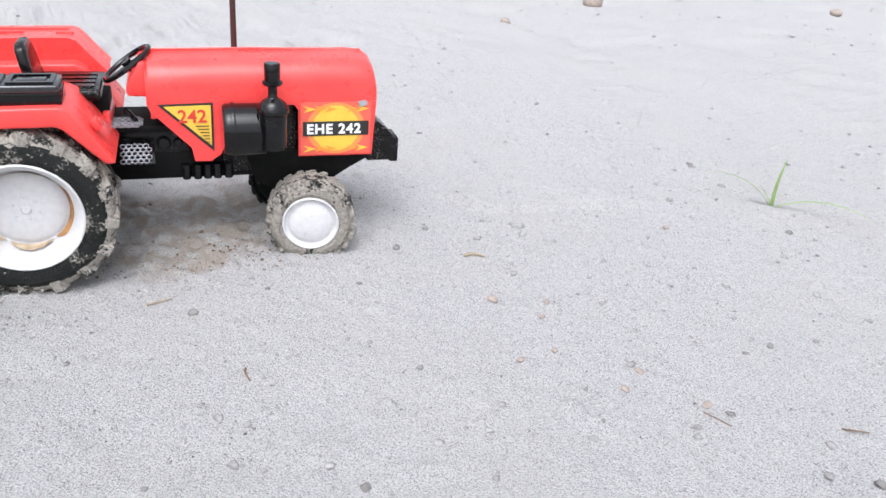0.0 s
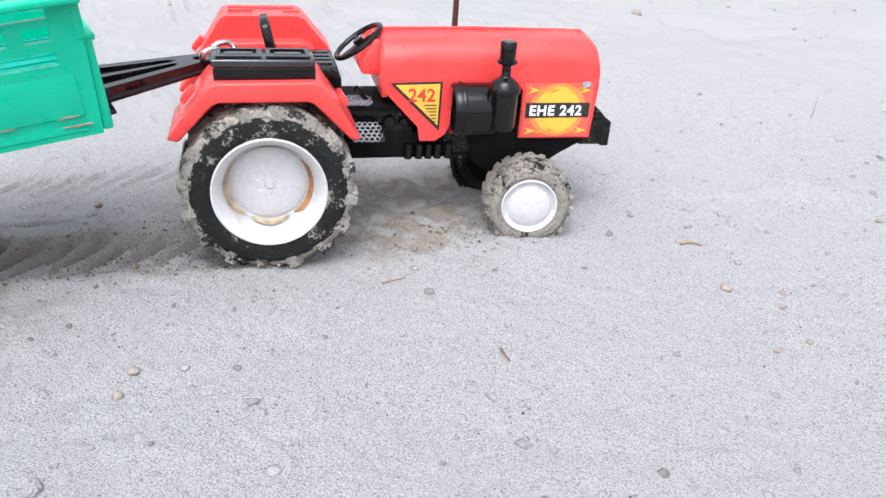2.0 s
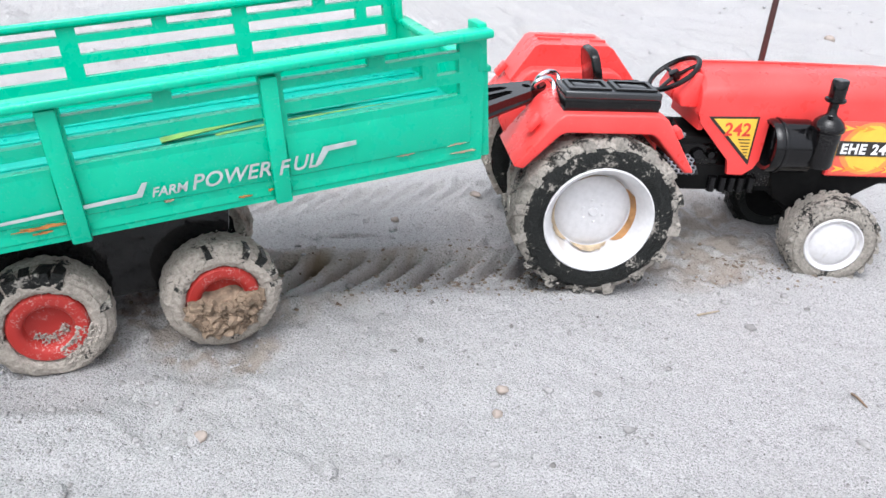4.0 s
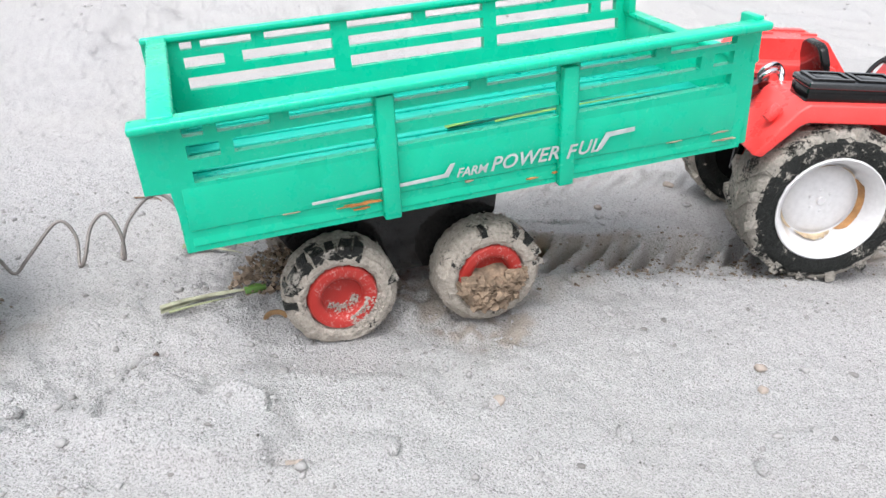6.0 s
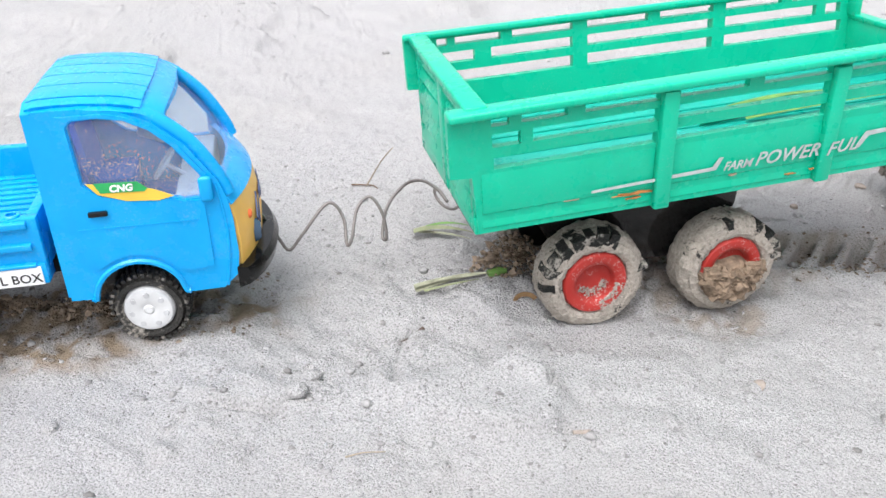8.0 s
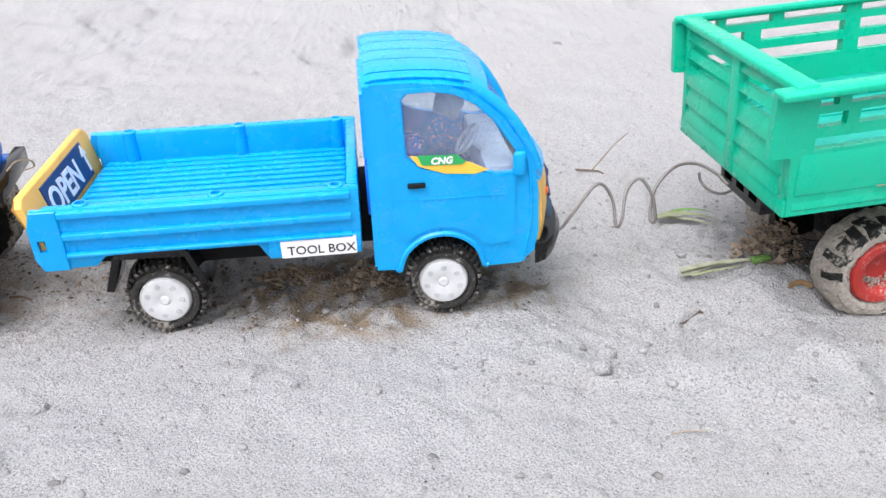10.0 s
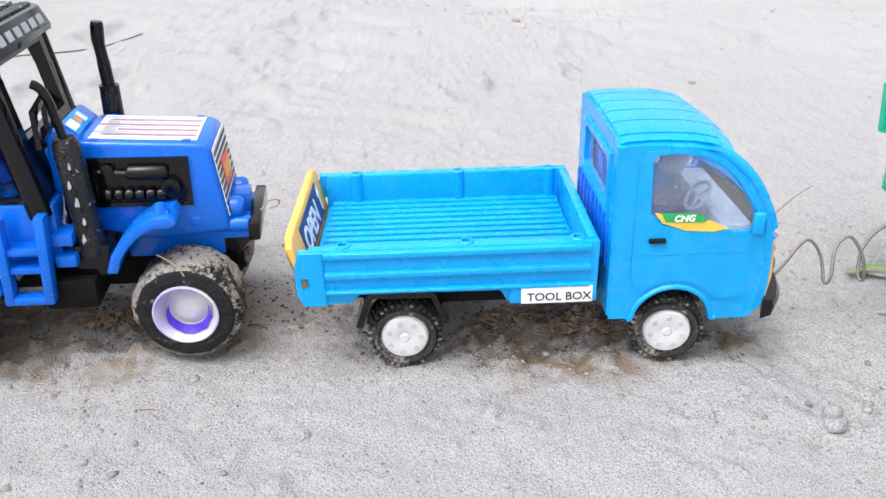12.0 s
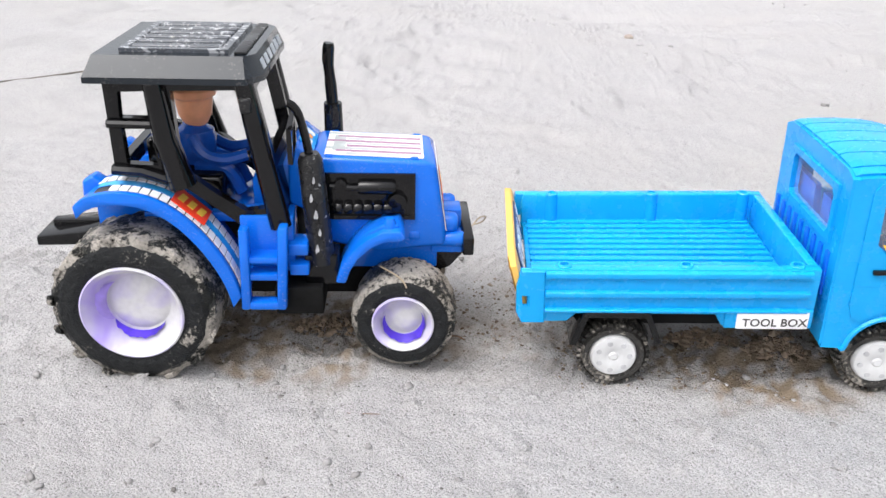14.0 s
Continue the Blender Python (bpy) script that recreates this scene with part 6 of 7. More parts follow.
mirror_pair(engine_side)
part("nose_body", box(60, 88, 20, 40, 27, 40, 1.0), DEEP_BLUE, blue_tractor)
nb = bm_new()
for y in (22.5, 37.5):
    add_lathe(nb, [(0, 86), (3.2, 86), (3.4, 92.6), (2.6, 94.0), (0, 94.2)], (0, y, 41.4), 18, "x")
    add_lathe(nb, [(0, 86), (2.4, 86), (2.5, 95.4), (1.8, 96.4), (0, 96.6)], (0, y - 2.5, 37.0), 18, "x")
add_box(nb, 86, 95.4, 18.5, 41.5, 33.0, 38.4)
add_box(nb, 88, 95.4, 26, 34, 38.0, 44.0)
bevel(nb, 0.5, 2)
part("nose_block", nb, DEEP_BLUE, blue_tractor, "moulded blue nose with lamp barrels")
for y in (18.0, 42.0):
    part("nose_lug", box(79, 82.5, y - 1.4, y + 1.4, 38.0, 41.0, 0.7), DEEP_BLUE, blue_tractor)
part("front_bumper", box(95.4, 98.8, 15.5, 45.0, 33.4, 39.2, 0.6), BLACK, blue_tractor, "black bumper bar")
part("nose_under", prism([(70, 35), (98, 34.2), (92, 27), (84, 24), (70, 24)], 20.5, 39.5, w=0.8), BLACK, blue_tractor)

# chassis
c2 = bm_new()
add_box(c2, -12, 72, 22, 38, 17, 30)
add_box(c2, 40, 54, 5, 20, 19, 28)
add_box(c2, 40, 54, 40, 55, 19, 28)
add_box(c2, -10, 46, 20, 40, 28, 46)
bevel(c2, 0.8)
part("chassis", c2, MATTE_BLACK, blue_tractor)
part("rear_hitch", prism([(-33, 33), (-33, 36.2), (-18, 38), (-8, 40), (-8, 34), (-20, 33.4)], 22, 38, w=0.7), BLACK, blue_tractor, "black rear hitch plate")
part("hitch_rib", box(-30, -16, 28.5, 31.5, 36, 39, 0.5), BLACK, blue_tractor)

# rear mudguards
FPATH = [(-11.8, 54.2), (-8.5, 56.8), (-2, 58.4), (6, 57.8), (13, 54.8), (19.8, 48.9), (25.4, 41.2), (29.2, 33.4), (31.0, 26.4)]
FPATH_IN = [(x * 0.93 - 0.4, z - 2.4) for x, z in FPATH]


def mudguard(s):
    y0, y1 = sorted((sy(1.6, s), sy(19.5, s)))
    sm = [(p.x, p.z) for p in smooth_path([(x, 0, z) for x, z in FPATH], 3)]
    si = [(p.x, p.z) for p in smooth_path([(x, 0, z) for x, z in FPATH_IN], 3)]
    g = part("mudguard", prism(sm + si[::-1], y0, y1, w=0.7), DEEP_BLUE, blue_tractor, "blue rear mudguard with a checkered sticker")
    lip0, lip1 = sorted((sy(1.2, s), sy(3.4, s)))
    part("lip", prism([(x, z + 0.5) for x, z in sm] + [(x, z - 0.8) for x, z in si[::-1]], lip0, lip1, w=0.5), DEEP_BLUE, g)
    part("lamp", prism([(-12.6, 53.0), (-12.2, 58.2), (-9.2, 59.8), (-6.4, 57.6), (-5.0, 55.6)], *sorted((sy(11.5, s), sy(17.0, s))), w=0.9, seg=3), DEEP_BLUE, g)
    part("wall", prism([(-12, 40), (-12, 55)] + [q for q in si if -10 < q[0] < 30] + [(29, 30), (24, 26)], *sorted((sy(18.6, s), sy(20.6, s))), w=0.3), DEEP_BLUE, g)
    if s < 0:
        return
    fine = smooth_path([(x, 0, z) for x, z in FPATH], 12)

    def along(d):
        acc = 0.0
        for a, b in zip(fine, fine[1:]):
            step = (b - a).length
            if acc + step >= d:
                t = (d - acc) / step
                p = a.lerp(b, t)
                u = (b - a).normalized()
                return p, u
            acc += step
        return fine[-1], (fine[-1] - fine[-2]).normalized()

    for row, (yc, n0, n1) in enumerate(((5.3, 3, 25), (12.9, 1, 25))):
        for k in range(n0, n1):
            p, u = along(4.0 + k * 2.65)
            sq = box(-1.15, 1.15, -1.85, 1.85, -0.05, 0.22, 0)
            up = Vector((-u.z, 0, u.x))
            m = Matrix(((u.x, 0, up.x, p.x + 0.3 * up.x), (0, 1, 0, yc), (u.z, 0, up.z, p.z + 0.3 * up.z), (0, 0, 0, 1)))
            bmesh.ops.transform(sq, matrix=m, verts=sq.verts[:])
            part("check", sq, CHECK, g)
    for ya, yb, rise, mat, note in ((7.5, 10.7, 0.40, STICKER_CYAN, "light blue sticker band"), (3.2, 7.4, 0.18, STICKER_BLACK, "black sticker edge"), (10.8, 15.0, 0.18, STICKER_BLACK, "black sticker edge")):
        strip = bm_new()
        prev = None
        for k in range(41):
            p, u = along(6.4 + 64.0 * k / 40)
            row = [strip.verts.new((p.x - rise * u.z, y, p.z + rise * max(u.x, 0.2) + 0.02)) for y in (ya, yb)]
            if prev:
                strip.faces.new((prev[0], row[0], row[1], prev[1]))
            prev = row
        part("sticker_band", strip, mat, g, note)
    p, u = along(32.5)
    up = Vector((-u.z, 0, u.x))
    m = Matrix(((u.x, 0, up.x, p.x), (0, 1, 0, 9.6), (u.z, 0, up.z, p.z + 0.4), (0, 0, 0, 1)))
    badge = box(-5.6, 5.6, -4.9, 4.7, 0.3, 0.6, 0)
    bmesh.ops.transform(badge, matrix=m, verts=badge.verts[:])
    bo = part("badge", badge, BADGE_RED, g, "red badge with a yellow mark")
    for x in (-3.2, 0, 3.2):
        mk = prism([(x - 1.2, -2.2), (x + 0.8, -2.2), (x + 1.3, 2.2), (x - 0.7, 2.2)], 0.62, 0.74, "z", w=0)
        bmesh.ops.transform(mk, matrix=m, verts=mk.verts[:])
        part("badge_mark", mk, STICKER_YELLOW, bo)


mirror_pair(mudguard)


# steps
def ladder(s):
    y0, y1 = sorted((sy(1.6, s), sy(6.0, s)))
    st = bm_new()
    add_prism(st, [(30.6, 22.4), (33.4, 22.4), (34.2, 47.6), (31.6, 48.2)], y0, y1)
    add_prism(st, [(40.8, 22.4), (43.6, 22.4), (45.2, 48.6), (42.4, 48.6)], y0, y1)
    add_box(st, 33, 41.4, y0, y1, 22.4, 25.0)
    bevel(st, 0.7, 2)
    lad = part("ladder", st, DEEP_BLUE, blue_tractor, "blue moulded cab steps")
    ya, yb = sorted((sy(2.6, s), sy(10, s)))
    for z in (31.6, 37.0):
        part("tread", box(33.2, 42.2, ya, yb, z, z + 2.0, 0.4), DEEP_BLUE, lad)
    yc, yd = sorted((sy(8.0, s), sy(18.0, s)))
    part("back_panel", box(31, 46, yc, yd, 32, 49.4, 0.5), DEEP_BLUE, lad)
    for z in (32.0, 38.4):
        part("side_step", box(44.6, 50.2, *sorted((sy(5.0, s), sy(13, s))), z, z + 3.6, 0.6), DEEP_BLUE, lad)


mirror_pair(ladder)


# front mudguards
def front_guard(s):
    out = [(57.8, 30.4), (59.6, 35.6), (62.8, 40.4), (67.0, 44.2), (71.6, 46.6), (76.4, 46.8), (78.0, 44.6)]
    inn = [(76.2, 43.4), (72.0, 43.4), (68.2, 41.4), (64.6, 38.0), (62.2, 34.4), (60.8, 30.2)]
    g = part("front_mudguard", prism(out + inn, *sorted((sy(3.5, s), sy(17.5, s))), w=0.6), DEEP_BLUE, blue_tractor)
    part("knob", lathe([(0, 49.6), (1.2, 49.4), (1.8, 48), (2.0, 45.5)], (73.5, sy(7.5, s), 0), 14, "z"), DEEP_BLUE, g)
    part("rib", prism([(66.0, 44.4), (71.6, 47.6), (76.0, 47.6), (76.0, 46.2), (67.0, 43.2)], *sorted((sy(6.2, s), sy(9.0, s))), w=0.4), DEEP_BLUE, g)


mirror_pair(front_guard)

# air column on the near side, exhaust on the far side
scuffed = plastic("scuffed_black", (0.012, 0.012, 0.013), 0.25, dust=0.2, scratch=(0.6, 0.6, 0.6), scuff=0.13)
part("column_base", box(48.5, 58.5, 8.0, 17.0, 27.5, 37.0, 0.9), BLACK, blue_tractor)
part("air_column", tube([(53.6, 10.6, 34), (52.8, 10.6, 46), (51.4, 10.6, 65.5), (51.2, 10.6, 67.4)], [3.7, 3.7, 3.5, 2.6], 14), scuffed, blue_tractor, "black air column with pale painted highlights")
# highlights on the column, painted as pale grey patches just proud of it
for k, (dx, w, h) in enumerate(((-0.6, 0.8, 2.4), (0.7, 0.7, 1.8), (0.2, 0.9, 2.6), (-0.5, 0.7, 2.0), (0.8, 0.6, 1.6))):
    zc = 39.5 + 5.3 * k
    xc = 53.3 - 0.40 * k + dx
    part("wear_patch", prism([(xc - w * 0.5, zc - h * 0.55), (xc + w * 0.3, zc - h * 0.6), (xc + w * 0.7, zc - h * 0.1), (xc + w * 0.4, zc + h * 0.5), (xc, zc + h * 0.75), (xc - w * 0.4, zc + h * 0.3), (xc - w * 0.7, zc - h * 0.1)], 6.70, 6.86, w=0), PALE_GLINT, blue_tractor, "pale painted highlight")
dots = bm_new()
for k in range(6):
    add_lathe(dots, [(0, -0.5), (1.0, -0.3), (1.3, 0.6)], (53.4 - k * 0.42, 7.0, 38 + 5.2 * k), 8)
part("column_rivets", dots, scuffed, blue_tractor)
part("air_pipe", tube(smooth_path([(51.2, 10.6, 67), (50.4, 10.6, 72.0), (48.9, 10.6, 78.4), (47.4, 10.6, 80.8), (46.0, 10.6, 81.6)], 4), 1.45, 10, flat=0.8), BLACK, blue_tractor)
part("exhaust_base", tube([(55.4, 45.5, 52), (55.2, 45.5, 72)], [3.2, 2.9], 12), BLACK, blue_tractor)
part("exhaust_pipe", tube(smooth_path([(55.2, 45.5, 71), (54.6, 45.5, 80), (54.2, 45.5, 85), (54.6, 45.5, 90.5)], 4), [1.9] * 4 + [1.7] * 4 + [1.9] * 4 + [1.6], 12), BLACK, blue_tractor, "black exhaust pipe")
mf = bm_new()
add_plate(mf, [(5, 66), (15, 68), (15, 78), (5, 76)], [[(6.6, 67.6), (13.4, 69.2), (13.4, 76.2), (6.6, 74.6)]], 46.0, 47.4, "x")
part("mirror_frame", mf, BLACK, blue_tractor)


# cab
def cab_side(s):
    ya, yb = sorted((sy(9.0, s), sy(12.0, s)))
    outline = [(-1.6, 61.2), (-0.6, 86.6), (36.4, 87.4), (39.2, 78), (44.6, 47.4), (43.6, 45.6), (31.0, 46.4), (24.0, 52.0), (14.5, 59.4), (6, 61.0)]
    rear_low = [(2.0, 64.4), (10.2, 64.0), (9.6, 74.6), (1.8, 74.8)]
    rear_up = [(1.8, 77.4), (9.6, 77.2), (9.2, 84.6), (2.2, 84.4)]
    door = [(15.8, 84.8), (32.6, 85.2), (34.8, 78), (39.8, 51.6), (32.8, 50.6), (25.4, 55.6), (18.4, 61.2), (16.2, 70)]
    sill_a = [(33.0, 48.0), (41.2, 48.4), (41.0, 49.8), (34.0, 49.4)]
    b = bm_new()
    add_plate(b, outline, [rear_low, rear_up, door, sill_a], ya, yb)
    c = part("cab_side", b, BLACK, blue_tractor, "black open cab frame")
    yo = sy(8.2, s)
    part("pillar", tube([(35.2, yo, 88), (38.0, yo, 72), (42.6, yo, 46.5)], [2.6, 2.9, 3.2], 12), BLACK, c)
    part("pillar", tube([(11.8, yo, 87), (13.2, yo, 72), (16.6, yo, 58.5)], [2.7, 3.1, 3.9], 12), BLACK, c)
    part("rear_rail", tube([(-1.4, yo, 76.0), (11, yo, 75.8)], 1.2, 8), BLACK, c)
    part("rear_rail", tube([(-1.8, yo, 63.0), (6, yo, 62.4), (14, yo, 59.6)], 1.6, 8), BLACK, c)
    part("hinge", box(34.2, 37.4, *sorted((sy(4.8, s), sy(7.6, s))), 80.0, 84.2, 0.9, 3), scuffed, c)


mirror_pair(cab_side)
part("rear_frame", (lambda b: (add_plate(b, rect(10, 50, 60.5, 87), [rect(13.5, 46.5, 64.5, 84)], -1.8, 0.8, "x"), b)[1])(bm_new()), BLACK, blue_tractor)
ws = bm_new()
add_plate(ws, [(10, 50), (50, 50), (50, 88), (10, 88)], [rect(13.5, 46.5, 66, 85)], -1.2, 1.2, "x")
for v in ws.verts:
    v.co.x += 36.0 + (88 - v.co.z) * 0.19
part("front_frame", ws, BLACK, blue_tractor)
# roof
rf = bm_new()
lo = [(-4.4, 3.8), (36.6, 3.8), (40.6, 10.0), (40.6, 50.0), (36.6, 56.2), (-4.4, 56.2)]
hi = [(-2.4, 7.6), (35.8, 7.6), (38.6, 11.5), (38.6, 48.5), (35.8, 52.4), (-2.4, 52.4)]
add_prism(rf, lo, 89.2, 94.4, "z", shift=hi)
add_prism(rf, lo, 87.8, 89.4, "z")
bevel(rf, 0.9, 3)
LAMP_PALE = plain("roof_lamp_grey", (0.42, 0.45, 0.48), 0.3)
roof2 = part("cab_roof", rf, plastic("slate_black_plastic", (0.008, 0.012, 0.017), 0.10, dust=0.12, gloss=0.4, scratch=(0.3, 0.3, 0.3), scuff=0.02), blue_tractor, "black cab roof with a ribbed panel")
# lighter slate: worn edges, plus the sky's sheen put into the base colour
slate = plastic("worn_sheen_slate", (0.05, 0.056, 0.068), 0.2, dust=0.5, scratch=(0.62, 0.63, 0.65), scuff=0.20, gloss=0.7)
fr2 = bm_new()
add_plate(fr2, rect(3.5, 31.5, 11, 49), [rect(5.5, 29.5, 13, 47)], 94.3, 95.4, "z")
part("roof_frame", fr2, slate, roof2)
for k in range(6):
    y = 15.6 + 5.8 * k
    part("roof_rib", box(5.8, 29.2, y - 1.7, y + 1.7, 94.2, 95.7, 0.5, 3), slate, roof2)
part("roof_band", box(33.0, 36.2, 10, 50, 94.3, 95.1, 0.4), scuffed, roof2)
for k in range(6):
    y = 12.0 + 6.0 * k
    lm = box(-0.3, 0.3, y, y + 3.6, 0, 2.6, 0)
    bmesh.ops.transform(lm, matrix=Matrix.Translation((40.2, 0, 90.2)) @ Matrix.Rotation(radians(-21), 4, "Y"), verts=lm.verts[:])
    part("roof_lamp", lm, LAMP_PALE, roof2)
# inside
part("cab_floor", box(2, 45, 16, 44, 44, 47, 0.6), DEEP_BLUE, blue_tractor)
part("seat_base", box(7, 25, 19, 41, 46, 57, 1.6, 3), BLACK, blue_tractor, "black driver's seat")
part("seat_back", box(4, 9, 20, 40, 52, 68, 1.4, 3), BLACK, blue_tractor)
part("console", prism([(33, 46), (33, 56), (37, 60), (44.5, 61), (44.5, 46)], 20, 40, w=1.0), DEEP_BLUE, blue_tractor)
sw2 = bm_new()
add_tube(sw2, [(5.6 * math.cos(2 * math.pi * i / 24), 5.6 * math.sin(2 * math.pi * i / 24), 0) for i in range(25)], 0.8, 6, caps=False)
for a in (0, 120, 240):
    add_tube(sw2, [(0, 0, 0), (5.6 * math.cos(radians(a)), 5.6 * math.sin(radians(a)), 0)], 0.6, 5)
add_tube(sw2, [(0, 0, 0), (0, 0, -6)], 0.9, 6)
bmesh.ops.transform(sw2, matrix=Matrix.Translation((34, BC, 61.5)) @ Matrix.Rotation(radians(-32), 4, "Y"), verts=sw2.verts[:])
part("steering_wheel", sw2, BLACK, blue_tractor)

# wheels
def big_wheel(at, r, width, rim_r, seed, near):
    w = tractor_wheel(blue_tractor, at, r, width, rim_r, 15 if r > 20 else 0, PURPLE_RIM, TYRE_CLEAN, label="wheel with a white rim smeared in purple ink", lug_h=0.55 if r > 20 else 0.12, disc_r=0.60, dish=6.4 if r > 20 else 4.2, crust=90 if near else 40, seed=seed, tread_mat=TYRE_REAR, bolts=0, caked=0.18)
    if near:
        turn = math.degrees(at.to_euler().y)
        y_in = 6.0 if r > 20 else 3.8
        for a0, a1, q1 in (((215, 320, 0.74), (130, 215, 0.84)) if r > 20 else ((170, 385, 0.84),)):
            stain(w, rim_r, turn, a0, a1, 0.66, q1, y_in, y_in - 2.6, INK if a0 != 130 else PURPLE_WASH, "purple ink smear")
    cap = bm_new()
    add_crust(cap, r - 0.9, r - 0.1, width * 0.22, width - 0.6, 170 if near else 60, 0.45 * r / 20, seed + 7)
    part("sand_coat", cap, CLOD, w, "dry sand clinging to the tread")


big_wheel(pose(0.0, 0.0, 22.4 * MM, 0, 35, -2), 23.6, 20, 14.0, 31, True)
big_wheel(pose(0.0, 60 * MM, 22.4 * MM, 0, 80, 180), 23.6, 20, 14.0, 32, False)
big_wheel(pose(77.3 * MM, 3.6 * MM, 16.4 * MM, 0, 100, -4), 15.6, 16, 8.5, 33, True)
big_wheel(pose(77.3 * MM, 56.4 * MM, 16.4 * MM, 0, 10, 176), 15.6, 16, 8.5, 34, False)
for x, z in ((0, 22.4), (77.3, 16.4)):
    part("axle", lathe([(0, 14), (2.6, 14), (2.6, 46), (0, 46)], (x, 0, z), 12, "y"), BLACK_DUSTY, blue_tractor)

# the driver: one plain moulded figure
doll = bm_new()
add_lathe(doll, [(0, 58), (4.6, 58.2), (5.8, 61), (6.2, 65), (5.6, 68.0), (3.4, 69.4), (2.6, 71)], (15.6, BC, 0), 20, "z")
for s in (-1, 1):
    add_tube(doll, smooth_path([(16, BC + 5.6 * s, 67), (19.5, BC + 7.4 * s, 62.6), (25, BC + 6.0 * s, 60.6), (31.5, BC + 4.6 * s, 61.8)], 4), 1.8, 8)
    add_tube(doll, smooth_path([(16, BC + 3.6 * s, 58), (25, BC + 4.2 * s, 57.0), (29, BC + 4.2 * s, 50)], 4), 2.1, 8)
body_faces = len(doll.faces)
add_lathe(doll, [(2.4, 69), (3.4, 70), (4.8, 72.6), (5.2, 75.6), (5.3, 77.4), (6.5, 78.4), (6.6, 80.0), (5.6, 81.4), (5.0, 83.6), (3.0, 85), (0, 85.2)], (16.4, BC, 0), 24, "z")
doll.faces.ensure_lookup_table()
for f in doll.faces[body_faces:]:
    f.material_index = 1
figure = part("driver_figure", doll, plain("navy_figure_plastic", (0.008, 0.07, 0.36), 0.22), None, scale=MM)
figure.data.materials.append(SKIN)
figure.matrix_world = BLUE_AT
tagged(figure, "small moulded toy driver figure in blue with a tan hat", "toy figure")

# ---- small things on the sand ----


def on_sand(x, y, up=0.0):
    return (x, y, sand_at(x, y) + up)


def crumbs(name, count, area, size, seed, material, label, power=2.2, keep=None, sink=0.25):
    """Many small lumps of sand strewn over an area, as one object."""
    rnd = np.random.RandomState(seed)
    t = (1 + 5 ** 0.5) / 2
    base = np.array([(-1, t, 0), (1, t, 0), (-1, -t, 0), (1, -t, 0), (0, -1, t), (0, 1, t), (0, -1, -t), (0, 1, -t), (t, 0, -1), (t, 0, 1), (-t, 0, -1), (-t, 0, 1)], float) / 1.9
    tri_ = np.array([(0, 11, 5), (0, 5, 1), (0, 1, 7), (0, 7, 10), (0, 10, 11), (1, 5, 9), (5, 11, 4), (11, 10, 2), (10, 7, 6), (7, 1, 8),
                     (3, 9, 4), (3, 4, 2), (3, 2, 6), (3, 6, 8), (3, 8, 9), (4, 9, 5), (2, 4, 11), (6, 2, 10), (8, 6, 7), (9, 8, 1)])
    x = rnd.uniform(area[0], area[1], count)
    y = rnd.uniform(area[2], area[3], count)
    clump = vnoise(x, y, 0.035, 2) + 0.6 * vnoise(x, y, 0.012, 4)
    ok = rnd.uniform(-1.0, 1.1, count) < clump + 0.25
    if keep is not None:
        ok &= keep(x, y, rnd)
    x, y = x[ok], y[ok]
    n = len(x)
    r = size[0] + (size[1] - size[0]) * rnd.uniform(0, 1, n) ** power
    z, _ = sand_height(x, y)
    a = rnd.uniform(0, 2 * np.pi, n)
    s = rnd.uniform(0.6, 1.25, (n, 3)) * r[:, None]
    s[:, 2] *= 0.55
    v = base[None] * rnd.uniform(0.55, 1.30, (n, 12, 1)) * s[:, None]
    c, q = np.cos(a)[:, None], np.sin(a)[:, None]
    vx, vy = v[..., 0] * c - v[..., 1] * q, v[..., 0] * q + v[..., 1] * c
    co = np.stack([vx + x[:, None], vy + y[:, None], v[..., 2] + (z + r * sink)[:, None]], -1).reshape(-1, 3)
    f = (tri_[None] + 12 * np.arange(n)[:, None, None]).reshape(-1, 3)
    me = bpy.data.meshes.new(name)
    me.vertices.add(len(co))
    me.vertices.foreach_set("co", co.astype(np.float32).ravel())
    me.loops.add(f.size)
    me.loops.foreach_set("vertex_index", f.astype(np.int32).ravel())
    me.polygons.add(len(f))
    me.polygons.foreach_set("loop_start", np.arange(0, f.size, 3, dtype=np.int32))
    me.update(calc_edges=True)
    me.materials.append(material)
    return tagged(new(name, me), label, "sand crumbs", kind="stuff")


def island_material(name, stops, rough=0.95):
    m, nodes, links, bsdf = shader(name)
    g = nodes.new("ShaderNodeNewGeometry")
    r = ramp(nodes, links, g.outputs["Random Per Island"], stops)
    n = noise_node(nodes, links, 900, 3, 0.7)
    k = ramp(nodes, links, n.outputs["Fac"], [(0.3, grey(0.7)), (0.65, grey(1))])
    mx = nodes.new("ShaderNodeMix")
    mx.data_type, mx.blend_type = "RGBA", "MULTIPLY"
    mx.inputs[0].default_value = 1
    links.new(r.outputs["Color"], mx.inputs[6])
    links.new(k.outputs["Color"], mx.inputs[7])
    links.new(mx.outputs[2], bsdf.inputs["Base Color"])
    bsdf.inputs["Roughness"].default_value = rough
    bsdf.inputs["Specular IOR Level"].default_value = 0.15
    return m


